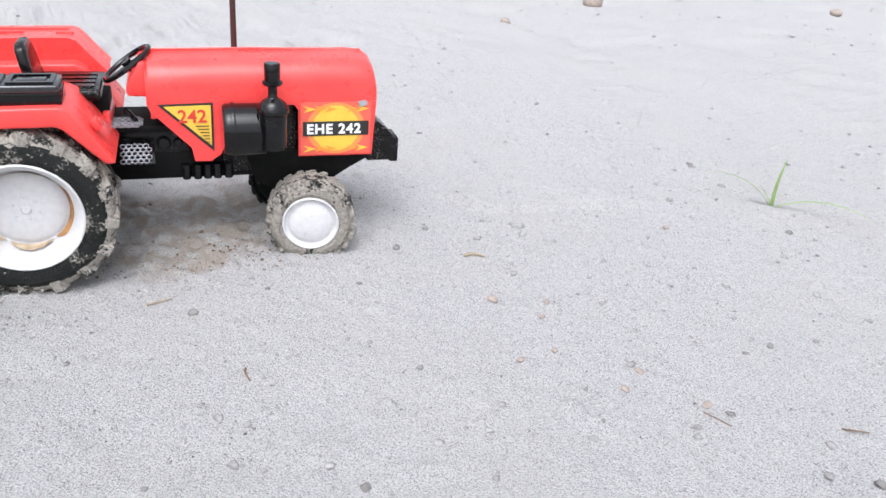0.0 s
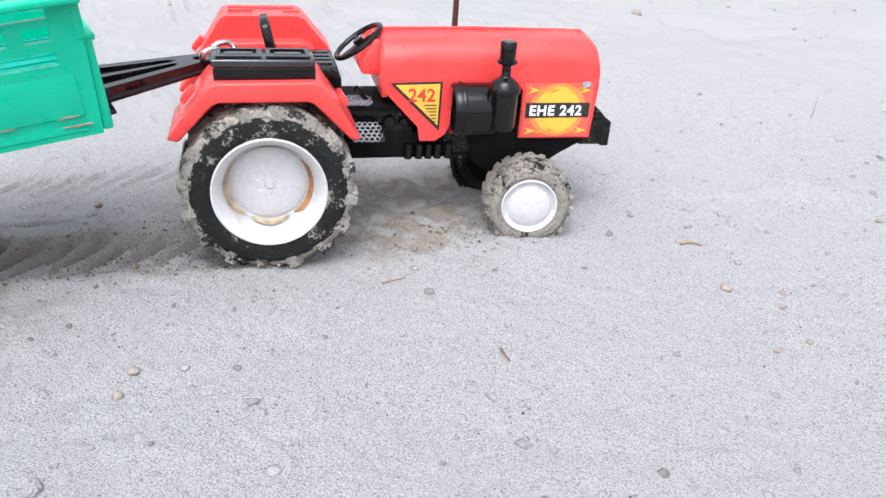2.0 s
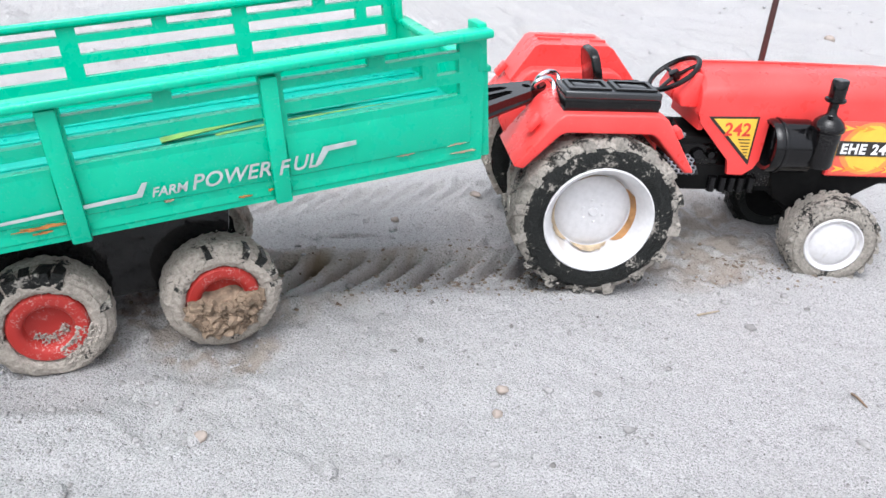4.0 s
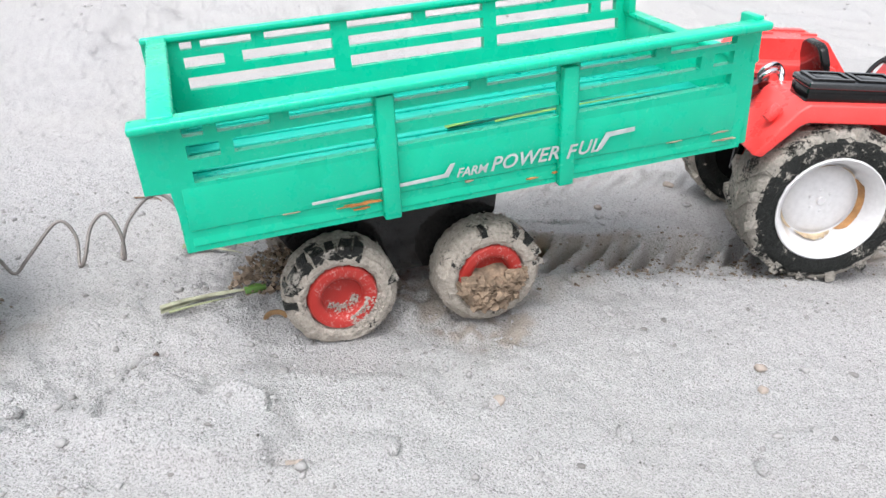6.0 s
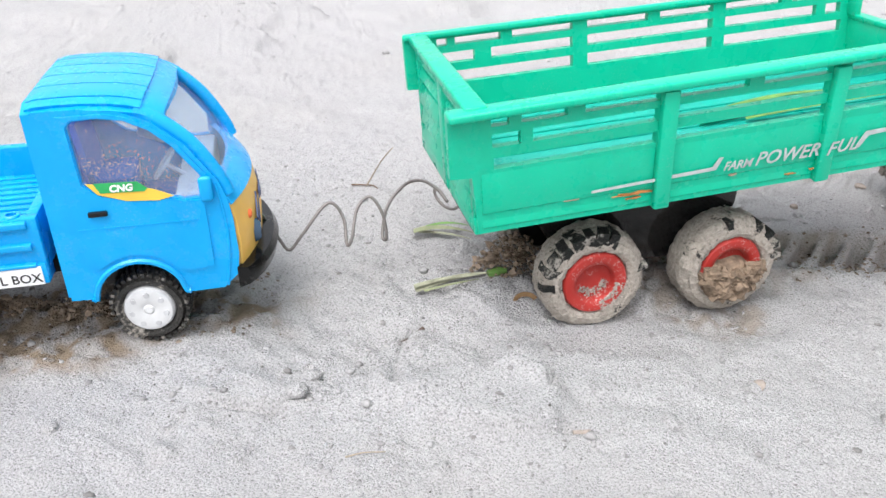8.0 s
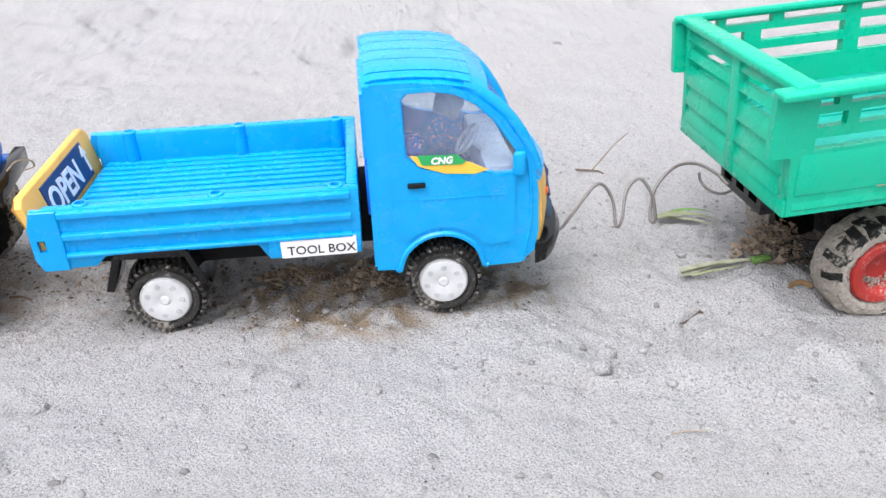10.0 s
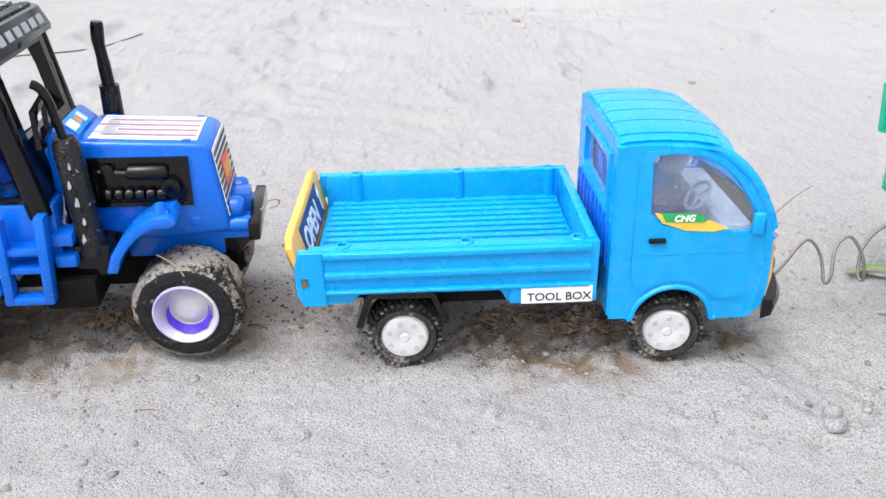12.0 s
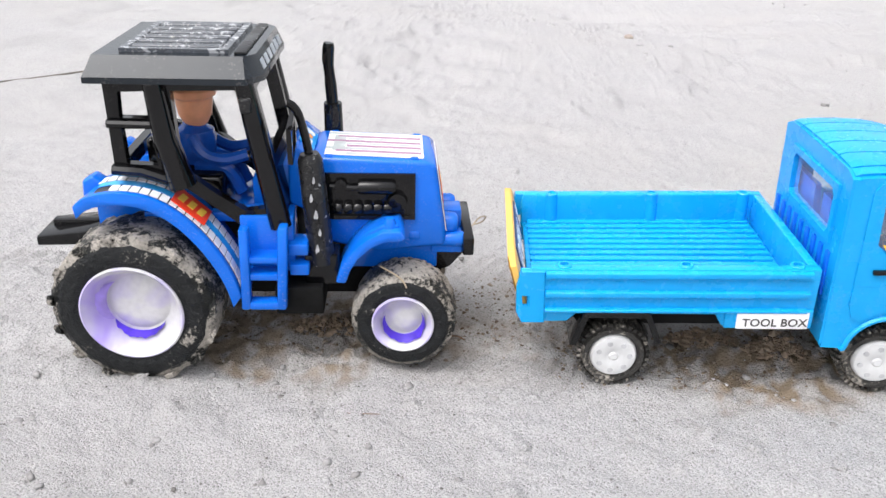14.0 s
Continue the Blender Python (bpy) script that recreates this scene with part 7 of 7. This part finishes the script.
CRUMB = island_material("sand_crumb", [(0.0, (0.25, 0.24, 0.23)), (0.15, (0.34, 0.33, 0.325)), (0.6, (0.39, 0.38, 0.378)), (1.0, (0.43, 0.42, 0.42))])
GREY_CRUMB = island_material("grey_clod", [(0.0, (0.19, 0.178, 0.17)), (0.3, (0.29, 0.28, 0.275)), (1.0, (0.385, 0.375, 0.37))])
DARK_GRAIN = island_material("dark_grain", [(0.0, (0.09, 0.082, 0.075)), (0.5, (0.20, 0.19, 0.18)), (1.0, (0.30, 0.285, 0.27))])
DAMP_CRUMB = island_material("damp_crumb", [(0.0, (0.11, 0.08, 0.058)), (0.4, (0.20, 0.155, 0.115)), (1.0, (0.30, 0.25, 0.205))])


def near_line(ax, ay, bx, by, w):
    def fn(x, y, rnd):
        length = math.hypot(bx - ax, by - ay)
        ux, uy = (bx - ax) / length, (by - ay) / length
        s, d = (x - ax) * ux + (y - ay) * uy, np.abs(-(x - ax) * uy + (y - ay) * ux)
        return (s > -0.02) & (s < length + 0.02) & (d < w * rnd.uniform(0.2, 1.0, len(x)))
    return fn


def beside_toys(x, y, rnd):
    """Thinning out behind the line of toys."""
    return -0.588 * (x + 0.27) + 0.809 * (y - 0.10) < rnd.uniform(0.0, 0.17, len(x))


crumbs("sand_crumbs", 30000, (-0.66, 0.24, -0.16, 0.44), (0.00018, 0.00065), 3, CRUMB, "tiny pale crumbs of sand strewn over the ground", 2.0)
crumbs("sand_clods", 5200, (-0.66, 0.26, -0.16, 0.50), (0.0005, 0.0019), 4, GREY_CRUMB, "small grey clods of sand on the ground", 2.8, beside_toys, 0.15)
crumbs("dark_grains", 11000, (-0.66, 0.24, -0.16, 0.44), (0.00020, 0.0005), 12, DARK_GRAIN, "dark grains and bits of grit strewn over the sand", 2.0, beside_toys, 0.2)
crumbs("sand_crumbs", 5200, (-0.46, -0.20, 0.02, 0.20), (0.00025, 0.0010), 5, CRUMB, "crumbled sand in front of the trailer", 2.4, sink=0.1)
crumbs("sand_crumbs", 5000, (-1.3, 0.7, 0.40, 1.30), (0.0006, 0.0024), 6, CRUMB, "scattered clods of sand further off", 3.0, sink=0.05)
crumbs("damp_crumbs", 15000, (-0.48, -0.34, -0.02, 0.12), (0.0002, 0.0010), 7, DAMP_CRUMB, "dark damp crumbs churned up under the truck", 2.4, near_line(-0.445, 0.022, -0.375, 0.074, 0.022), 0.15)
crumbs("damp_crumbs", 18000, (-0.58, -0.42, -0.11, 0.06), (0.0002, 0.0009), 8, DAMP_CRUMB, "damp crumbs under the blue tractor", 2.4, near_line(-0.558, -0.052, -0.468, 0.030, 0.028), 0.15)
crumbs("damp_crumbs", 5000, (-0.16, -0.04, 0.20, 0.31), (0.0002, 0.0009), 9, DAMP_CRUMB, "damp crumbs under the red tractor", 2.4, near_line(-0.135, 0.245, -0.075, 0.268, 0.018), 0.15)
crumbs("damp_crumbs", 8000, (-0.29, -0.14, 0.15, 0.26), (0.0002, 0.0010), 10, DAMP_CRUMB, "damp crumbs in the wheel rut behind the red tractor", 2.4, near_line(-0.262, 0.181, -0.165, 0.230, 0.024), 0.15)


def pebble(x, y, r, mat, seed):
    rnd = random.Random(seed)
    bm = bm_new()
    bmesh.ops.create_icosphere(bm, subdivisions=2, radius=1)
    off = Vector((rnd.uniform(0, 40), rnd.uniform(0, 40), rnd.uniform(0, 40)))
    sx, sy_, sz = rnd.uniform(0.85, 1.35), rnd.uniform(0.7, 1.0), rnd.uniform(0.5, 0.75)
    for v in bm.verts:
        k = 1 + 0.28 * noise.noise(v.co * 1.2 + off) + 0.12 * noise.noise(v.co * 3.1 + off)
        v.co = Vector((v.co.x * sx, v.co.y * sy_, v.co.z * sz)) * (r * k)
    ob = part("pebble", bm, mat, None, scale=MM, angle=60)
    ob.matrix_world = Matrix.Translation(on_sand(x, y, r * (0.28 if mat is PEBBLE else 0.08) * MM)) @ Matrix.Rotation(rnd.uniform(0, 6.28), 4, "Z")
    return tagged(ob, "small brownish pebble lying on the pale sand" if mat is PEBBLE else "small pale clod lying on the sand", "pebble", "pebbles on the sand")


BROWN = ((0.012, 0.245, 1.9), (0.031, 0.246, 1.5), (0.029, 0.236, 1.1), (0.021, 0.208, 1.4), (0.032, 0.215, 1.2), (0.058, 0.209, 1.5), (0.052, 0.198, 1.2), (0.076, 0.195, 1.6), (0.087, 0.322, 1.8),
         (-0.155, 0.147, 1.7), (-0.156, 0.157, 1.9), (-0.221, 0.110, 2.0), (-0.713, 0.529, 4.2), (-0.220, 0.253, 2.0), (-0.195, 0.286, 2.4), (0.117, 0.927, 13.0), (0.019, 0.795, 6.0), (0.417, 1.011, 9.0))
PALE = ((-0.493, 0.399, 3.0), (0.050, 0.251, 2.8), (0.022, 0.311, 3.0), (0.024, 0.303, 2.2), (-0.3286, 0.0489, 3.4), (-0.3235, 0.0550, 2.2), (-0.3302, 0.0581, 2.6), (-0.2218, 0.1089, 2.4), (-0.1880, 0.1115, 2.9), (-0.1755, 0.1200, 2.5),
        (-0.1554, 0.1122, 2.7), (-0.2396, 0.0832, 2.4), (-0.2070, 0.0950, 1.8), (-0.1420, 0.1330, 1.9), (-0.1240, 0.1170, 1.8), (-0.401, 0.155, 2.0), (-0.441, -0.034, 2.4), (-0.373, 0.011, 2.4), (-0.392, 0.002, 2.2), (-0.218, 0.245, 2.2))
for i, (x, y, r) in enumerate(BROWN):
    pebble(x, y, r, PEBBLE, 100 + i)
for i, (x, y, r) in enumerate(PALE):
    pebble(x, y, r, SAND, 200 + i)


def twig(pts, r, mat, label, name="twig", category="twig"):
    """A thin bent stick through points (x, y, height over the sand in mm)."""
    p = [Vector(on_sand(x, y, h * MM)) for x, y, h in pts]
    sm = smooth_path(p, 4)
    bm = tube(sm, [r * MM * (1.0 - 0.45 * i / len(sm)) for i in range(len(sm))], 7)
    ob = part(name, bm, mat, None, scale=1, angle=60)
    return tagged(ob, label, category)


twig([(-0.0605, 0.1905, 0.5), (-0.0598, 0.1875, 0.9), (-0.0575, 0.1845, 0.5)], 0.42, TWIG, "short curved brown twig lying on sand")
twig([(0.0005, 0.2775, 0.5), (0.004, 0.2790, 0.7), (0.0085, 0.2775, 0.5)], 0.7, STRAW, "short pale brown stalk lying on sand")
twig([(0.074, 0.191, 0.3), (0.081, 0.186, 0.5)], 0.25, TWIG, "thin dark twig lying on sand")
twig([(0.113, 0.189, 0.3), (0.119, 0.186, 0.5)], 0.3, TWIG, "thin dark twig lying on sand")
twig([(-0.103, 0.222, 0.4), (-0.096, 0.2265, 0.6)], 0.4, STRAW, "short pale stalk lying on sand")
twig([(-0.306, 0.0355, 0.2), (-0.303, 0.0385, 0.4), (-0.299, 0.042, 0.2)], 0.2, STRAW, "thin reddish stalk lying on sand")
twig([(-0.485, -0.058, 0.3), (-0.478, -0.052, 0.5)], 0.22, TWIG, "thin dark twig lying on sand")
twig([(-0.3816, 0.1775, 0.6), (-0.378, 0.1755, 6), (-0.372, 0.173, 14), (-0.3665, 0.1715, 21)], 0.32, STRAW, "thin dry stalk leaning up out of the sand")
twig([(-0.388, 0.176, 0.3), (-0.384, 0.1775, 0.8), (-0.379, 0.178, 0.6), (-0.376, 0.177, 0.3)], 0.4, TWIG, "crooked dry root lying on sand")
twig([(-0.512, -0.020, 0.5), (-0.510, -0.024, 4.0), (-0.508, -0.028, 9.0)], 0.6, STRAW, "pale stub of a stalk under the blue tractor")
twig([(-0.4900, -0.0085, 0.2), (-0.4876, -0.0062, 0.6), (-0.4850, -0.0050, 0.3)], 0.4, TWIG, "dark twig lying on sand beside the tractor wheel")
CHIP = plain("rotten_bark", (0.075, 0.05, 0.038), 0.9, vary=0.4, scale=500, relief=0.8)
twig([(-0.3186, 0.0880, 2.2), (-0.3165, 0.0908, 4.6), (-0.3142, 0.0938, 3.4)], 1.15, CHIP, "dark rotten bit of bark lying on sand", "bark_chip", "bark")
twig([(-0.2610, 0.0705, 0.6), (-0.2590, 0.0716, 1.3), (-0.2572, 0.0712, 0.5)], 1.0, PEBBLE, "brown bit of bark lying on sand", "bark_chip", "bark")
# a thin cord lying far off
cord = [(-0.950, -0.070), (-0.912, 0.030), (-0.890, 0.100), (-0.870, 0.165), (-0.885, 0.205), (-0.903, 0.250)]
twig([(x, y, 0.8) for x, y in cord], 0.75, CORD, "thin dark cord lying on the sand", "cord", "cord")


def blade(bm, root, tip, bend, width, n=8):
    """A grass blade from root to tip, bowed by bend, folded along its middle."""
    a, b, c = Vector(root), Vector(tip), Vector(bend)
    side = (b - a).cross(Vector((0, 0, 1)))
    if side.length < 1e-6:
        side = Vector((1, 0, 0))
    side.normalize()
    prev = None
    for i in range(n + 1):
        t = i / n
        p = a * (1 - t) ** 2 + c * 2 * t * (1 - t) + b * t * t
        w = width * (1 - t ** 2.2) * 0.5 + width * 0.03
        row = [bm.verts.new(p - side * w), bm.verts.new(p + Vector((0, 0, -w * 0.5))), bm.verts.new(p + side * w)]
        if prev:
            bm.faces.new((prev[0], row[0], row[1], prev[1]))
            bm.faces.new((prev[1], row[1], row[2], prev[2]))
        prev = row
    return bm


gx0, gy0, gz0 = on_sand(0.144, 0.359)
tuft = new("grass_sprout")
tuft.location = (gx0, gy0, gz0)
tagged(tuft, "small green grass sprout growing out of the sand", "grass")
for tip, bend, w in (((0.003, 0.003, 0.024), (-0.001, 0.0, 0.012), 0.0019), ((-0.035, 0.006, 0.012), (-0.013, 0.003, 0.017), 0.0015), ((0.046, -0.022, 0.001), (0.024, -0.003, 0.013), 0.0016), ((-0.008, 0.004, 0.010), (-0.003, 0.001, 0.006), 0.0018), ((0.004, -0.002, 0.008), (0.001, 0, 0.005), 0.0018)):
    part("blade", blade(bm_new(), (0, 0, -0.001), tip, bend, w), SPROUT, tuft, scale=1, angle=60)
sprig = new("grass_sprout")
sprig.location = on_sand(0.098, 0.475)
tagged(sprig, "single dry grass shoot standing in the sand", "grass")
part("blade", blade(bm_new(), (0, 0, -0.001), (0.001, 0.0, 0.014), (0.001, 0, 0.007), 0.0012), DRY_GRASS, sprig, scale=1)

# withered leaves by the trailer
leafy = new("withered_leaf")
leafy.location = on_sand(-0.336, 0.150)
tagged(leafy, "crumpled pale green withered leaf lying on sand", "leaf")
for root, tip, bend, w, mat in (((-0.008, -0.004, 0.002), (0.012, 0.007, 0.0012), (0.0, 0.002, 0.005), 0.0034, DRY_GRASS), ((-0.007, -0.002, 0.001), (0.014, 0.002, 0.001), (0.002, -0.002, 0.004), 0.0022, PALE_LEAF), ((-0.006, 0.0, 0.002), (0.010, 0.010, 0.002), (0.0, 0.006, 0.005), 0.0020, GRASS)):
    part("leaf_strip", blade(bm_new(), root, tip, bend, w), mat, leafy, scale=1, angle=60)
stem = new("withered_grass")
stem.location = on_sand(-0.3135, 0.120)
tagged(stem, "flattened pale grass stem with a green joint lying on sand", "leaf")
for root, tip, bend, w, mat in (((-0.011, -0.011, 0.0006), (0.010, 0.012, 0.0014), (-0.003, 0.002, 0.0026), 0.0032, PALE_LEAF), ((-0.012, -0.010, 0.001), (0.002, 0.004, 0.0015), (-0.005, -0.001, 0.0024), 0.0022, PALE_LEAF), ((-0.008, -0.011, 0.001), (0.006, 0.006, 0.001), (0.0, -0.004, 0.003), 0.0012, DRY_GRASS)):
    part("leaf_strip", blade(bm_new(), root, tip, bend, w), mat, stem, scale=1, angle=60)
part("green_joint", tube([(0.006, 0.0075, 0.0018), (0.0085, 0.0100, 0.0022), (0.0105, 0.012, 0.002)], [0.0013, 0.0016, 0.0010], 8), GRASS, stem, "fresh green joint", scale=1)
curl = bm_new()
ring_pts = [(3.2 * math.cos(radians(a)), 2.0 * math.sin(radians(a)) * 0.5, 1.2 + 1.9 * math.sin(radians(a))) for a in range(20, 205, 12)]
add_tube(curl, ring_pts, 0.28, 6, flat=3.2)
cl = part("curled_leaf", curl, plain("brown_leaf", (0.20, 0.115, 0.05), 0.8, vary=0.3), None, scale=MM)
cl.matrix_world = Matrix.Translation(on_sand(-0.2912, 0.1185, -0.0003)) @ Matrix.Rotation(radians(25), 4, "Z")
tagged(cl, "curled dry brown leaf beside the trailer wheel", "leaf")

# clumps of damp soil
def soil_heap(x, y, turn, rx, ry, h, count, seed, label):
    clump = bm_new()
    rnd_c = random.Random(seed)
    random.seed(seed)
    for _ in range(count):
        a, q = rnd_c.uniform(0, 6.28), rnd_c.uniform(0, 1) ** 0.7
        add_clod(clump, (rx * q * math.cos(a), ry * q * math.sin(a), rnd_c.uniform(0.3, 1.0) * h * (1 - q * q) * (0.6 + 0.8 * rnd_c.random()) + 0.3), rnd_c.uniform(0.25, 0.6) + 0.9 * rnd_c.random() ** 5, 0.8, 0.6)
    ck = part("soil_clump", clump, DAMP_CLOD, None, scale=MM)
    ck.matrix_world = Matrix.Translation(on_sand(x, y)) @ Matrix.Rotation(radians(turn), 4, "Z")
    tagged(ck, label, "soil")


soil_heap(-0.3040, 0.1370, 38, 13, 9, 12, 420, 5, "crumbly clump of damp brown soil under the trailer")
soil_heap(-0.4045, 0.0525, 37, 11, 4.5, 5.5, 300, 6, "low ridge of damp brown soil under the truck")
soil_heap(-0.4260, 0.0450, 37, 12, 3.5, 3.5, 260, 7, "low ridge of damp brown soil under the truck")
soil_heap(-0.5220, -0.0300, 43, 14, 6, 3.0, 320, 9, "low patch of damp soil crumbs under the blue tractor")

# tow wire: a loosely coiled wire from the truck's bumper to the trailer's coupling block
coil = [(-369.5, 87.5, 25.0), (-367.5, 89.5, 28.0), (-364.5, 93.0, 20.0), (-361.5, 94.5, 15.5), (-358.8, 98.0, 20.0), (-354.5, 106.0, 28.5), (-349.5, 107.0, 24.5), (-346.0, 103.2, 17.5), (-344.6, 104.0, 19.5), (-346.0, 109.6, 27.0),
        (-343.2, 113.0, 30.5), (-338.4, 112.6, 25.5), (-336.0, 110.6, 18.8), (-338.0, 111.6, 19.0), (-339.2, 117.0, 26.5), (-335.6, 122.0, 33.0), (-329.0, 121.0, 36.0), (-321.8, 117.5, 35.6), (-317.5, 114.5, 34.0)]
wire_ob = part("tow_wire", tube(smooth_path(coil, 6), 0.52, 8), WIRE, None, scale=MM, angle=60)
tagged(wire_ob, "loosely coiled grey wire tying the truck to the trailer", "wire")
knot = bm_new()
for k in range(3):
    add_tube(knot, [(-368.5 + 2.2 * math.cos(t), 88.5 + 1.6 * math.cos(t + k), 26.0 + 3.0 * math.sin(t) - 1.5 * k) for t in np.linspace(0, 6.0, 14)], 0.45, 6)
tagged(part("wire_knot", knot, WIRE, None, scale=MM, angle=60), "twisted knot of grey wire on the truck's bumper", "wire")
tail = part("wire_end", tube(smooth_path([(-329.5, 131, 29.5), (-328.5, 130.5, 27), (-325, 129, 25.2), (-320.5, 126.5, 26), (-316.5, 122.5, 30)], 5), 0.5, 8), WIRE, None, scale=MM, angle=60)
tagged(tail, "curled loose end of grey wire hanging from the trailer", "wire")
# bright wire hooks that hold the drawbar to the red tractor
hook = bm_new()
for dy, r in ((0.0, 2.7), (8.0, 3.0)):
    add_tube(hook, [(-132.5 + 0.4 * dy + 1.3 * r * math.cos(t), 4.0 + dy + 1.2 * math.sin(2 * t), 63.0 + r * math.sin(t)) for t in np.linspace(-0.6, 3.9, 18)], 0.95, 8)
hk = part("wire_hook", hook, METAL, None, scale=MM, angle=60)
hk.matrix_world = RED_AT
tagged(hk, "bright bent wire hooks over the drawbar", "hook")
# short thread caught on the blue tractor's front tyre, grass in the trailer
loop = part("thread", tube(smooth_path([(98.6, 24, 39.4), (101, 26, 41.4), (103.4, 30, 40.0), (103.0, 34, 36.6), (100.4, 33, 36.0)], 4), 0.22, 6), STRAW, None, scale=MM)
loop.matrix_world = BLUE_AT
tagged(loop, "thin pale thread hanging from the blue tractor's bumper", "thread")
thread = part("straw", tube(smooth_path([(70.5, 8.5, 33.4), (74, 6.5, 32.4), (77.0, 4.0, 31.2), (78.4, 2.8, 29.2)], 4), 0.24, 6), STRAW, None, scale=MM)
thread.matrix_world = BLUE_AT
tagged(thread, "pale straw lying on the blue tractor's front tyre", "straw")
cut = new("cut_grass")
cut.matrix_world = TRAILER_AT
tagged(cut, "long cut grass blades lying on the trailer floor", "grass")
for root, tip, bend, w, mat in (((74, 22, 51), (140, 30, 52), (107, 22, 54), 3.6, GRASS), ((82, 27, 51), (132, 24, 52), (107, 30, 55), 3.0, GRASS), ((88, 19, 51), (146, 21, 51), (112, 17, 53), 1.6, GRASS)):
    part("grass_blade", blade(bm_new(), [v * MM for v in root], [v * MM for v in tip], [v * MM for v in bend], w * MM), mat, cut, scale=1, angle=60)
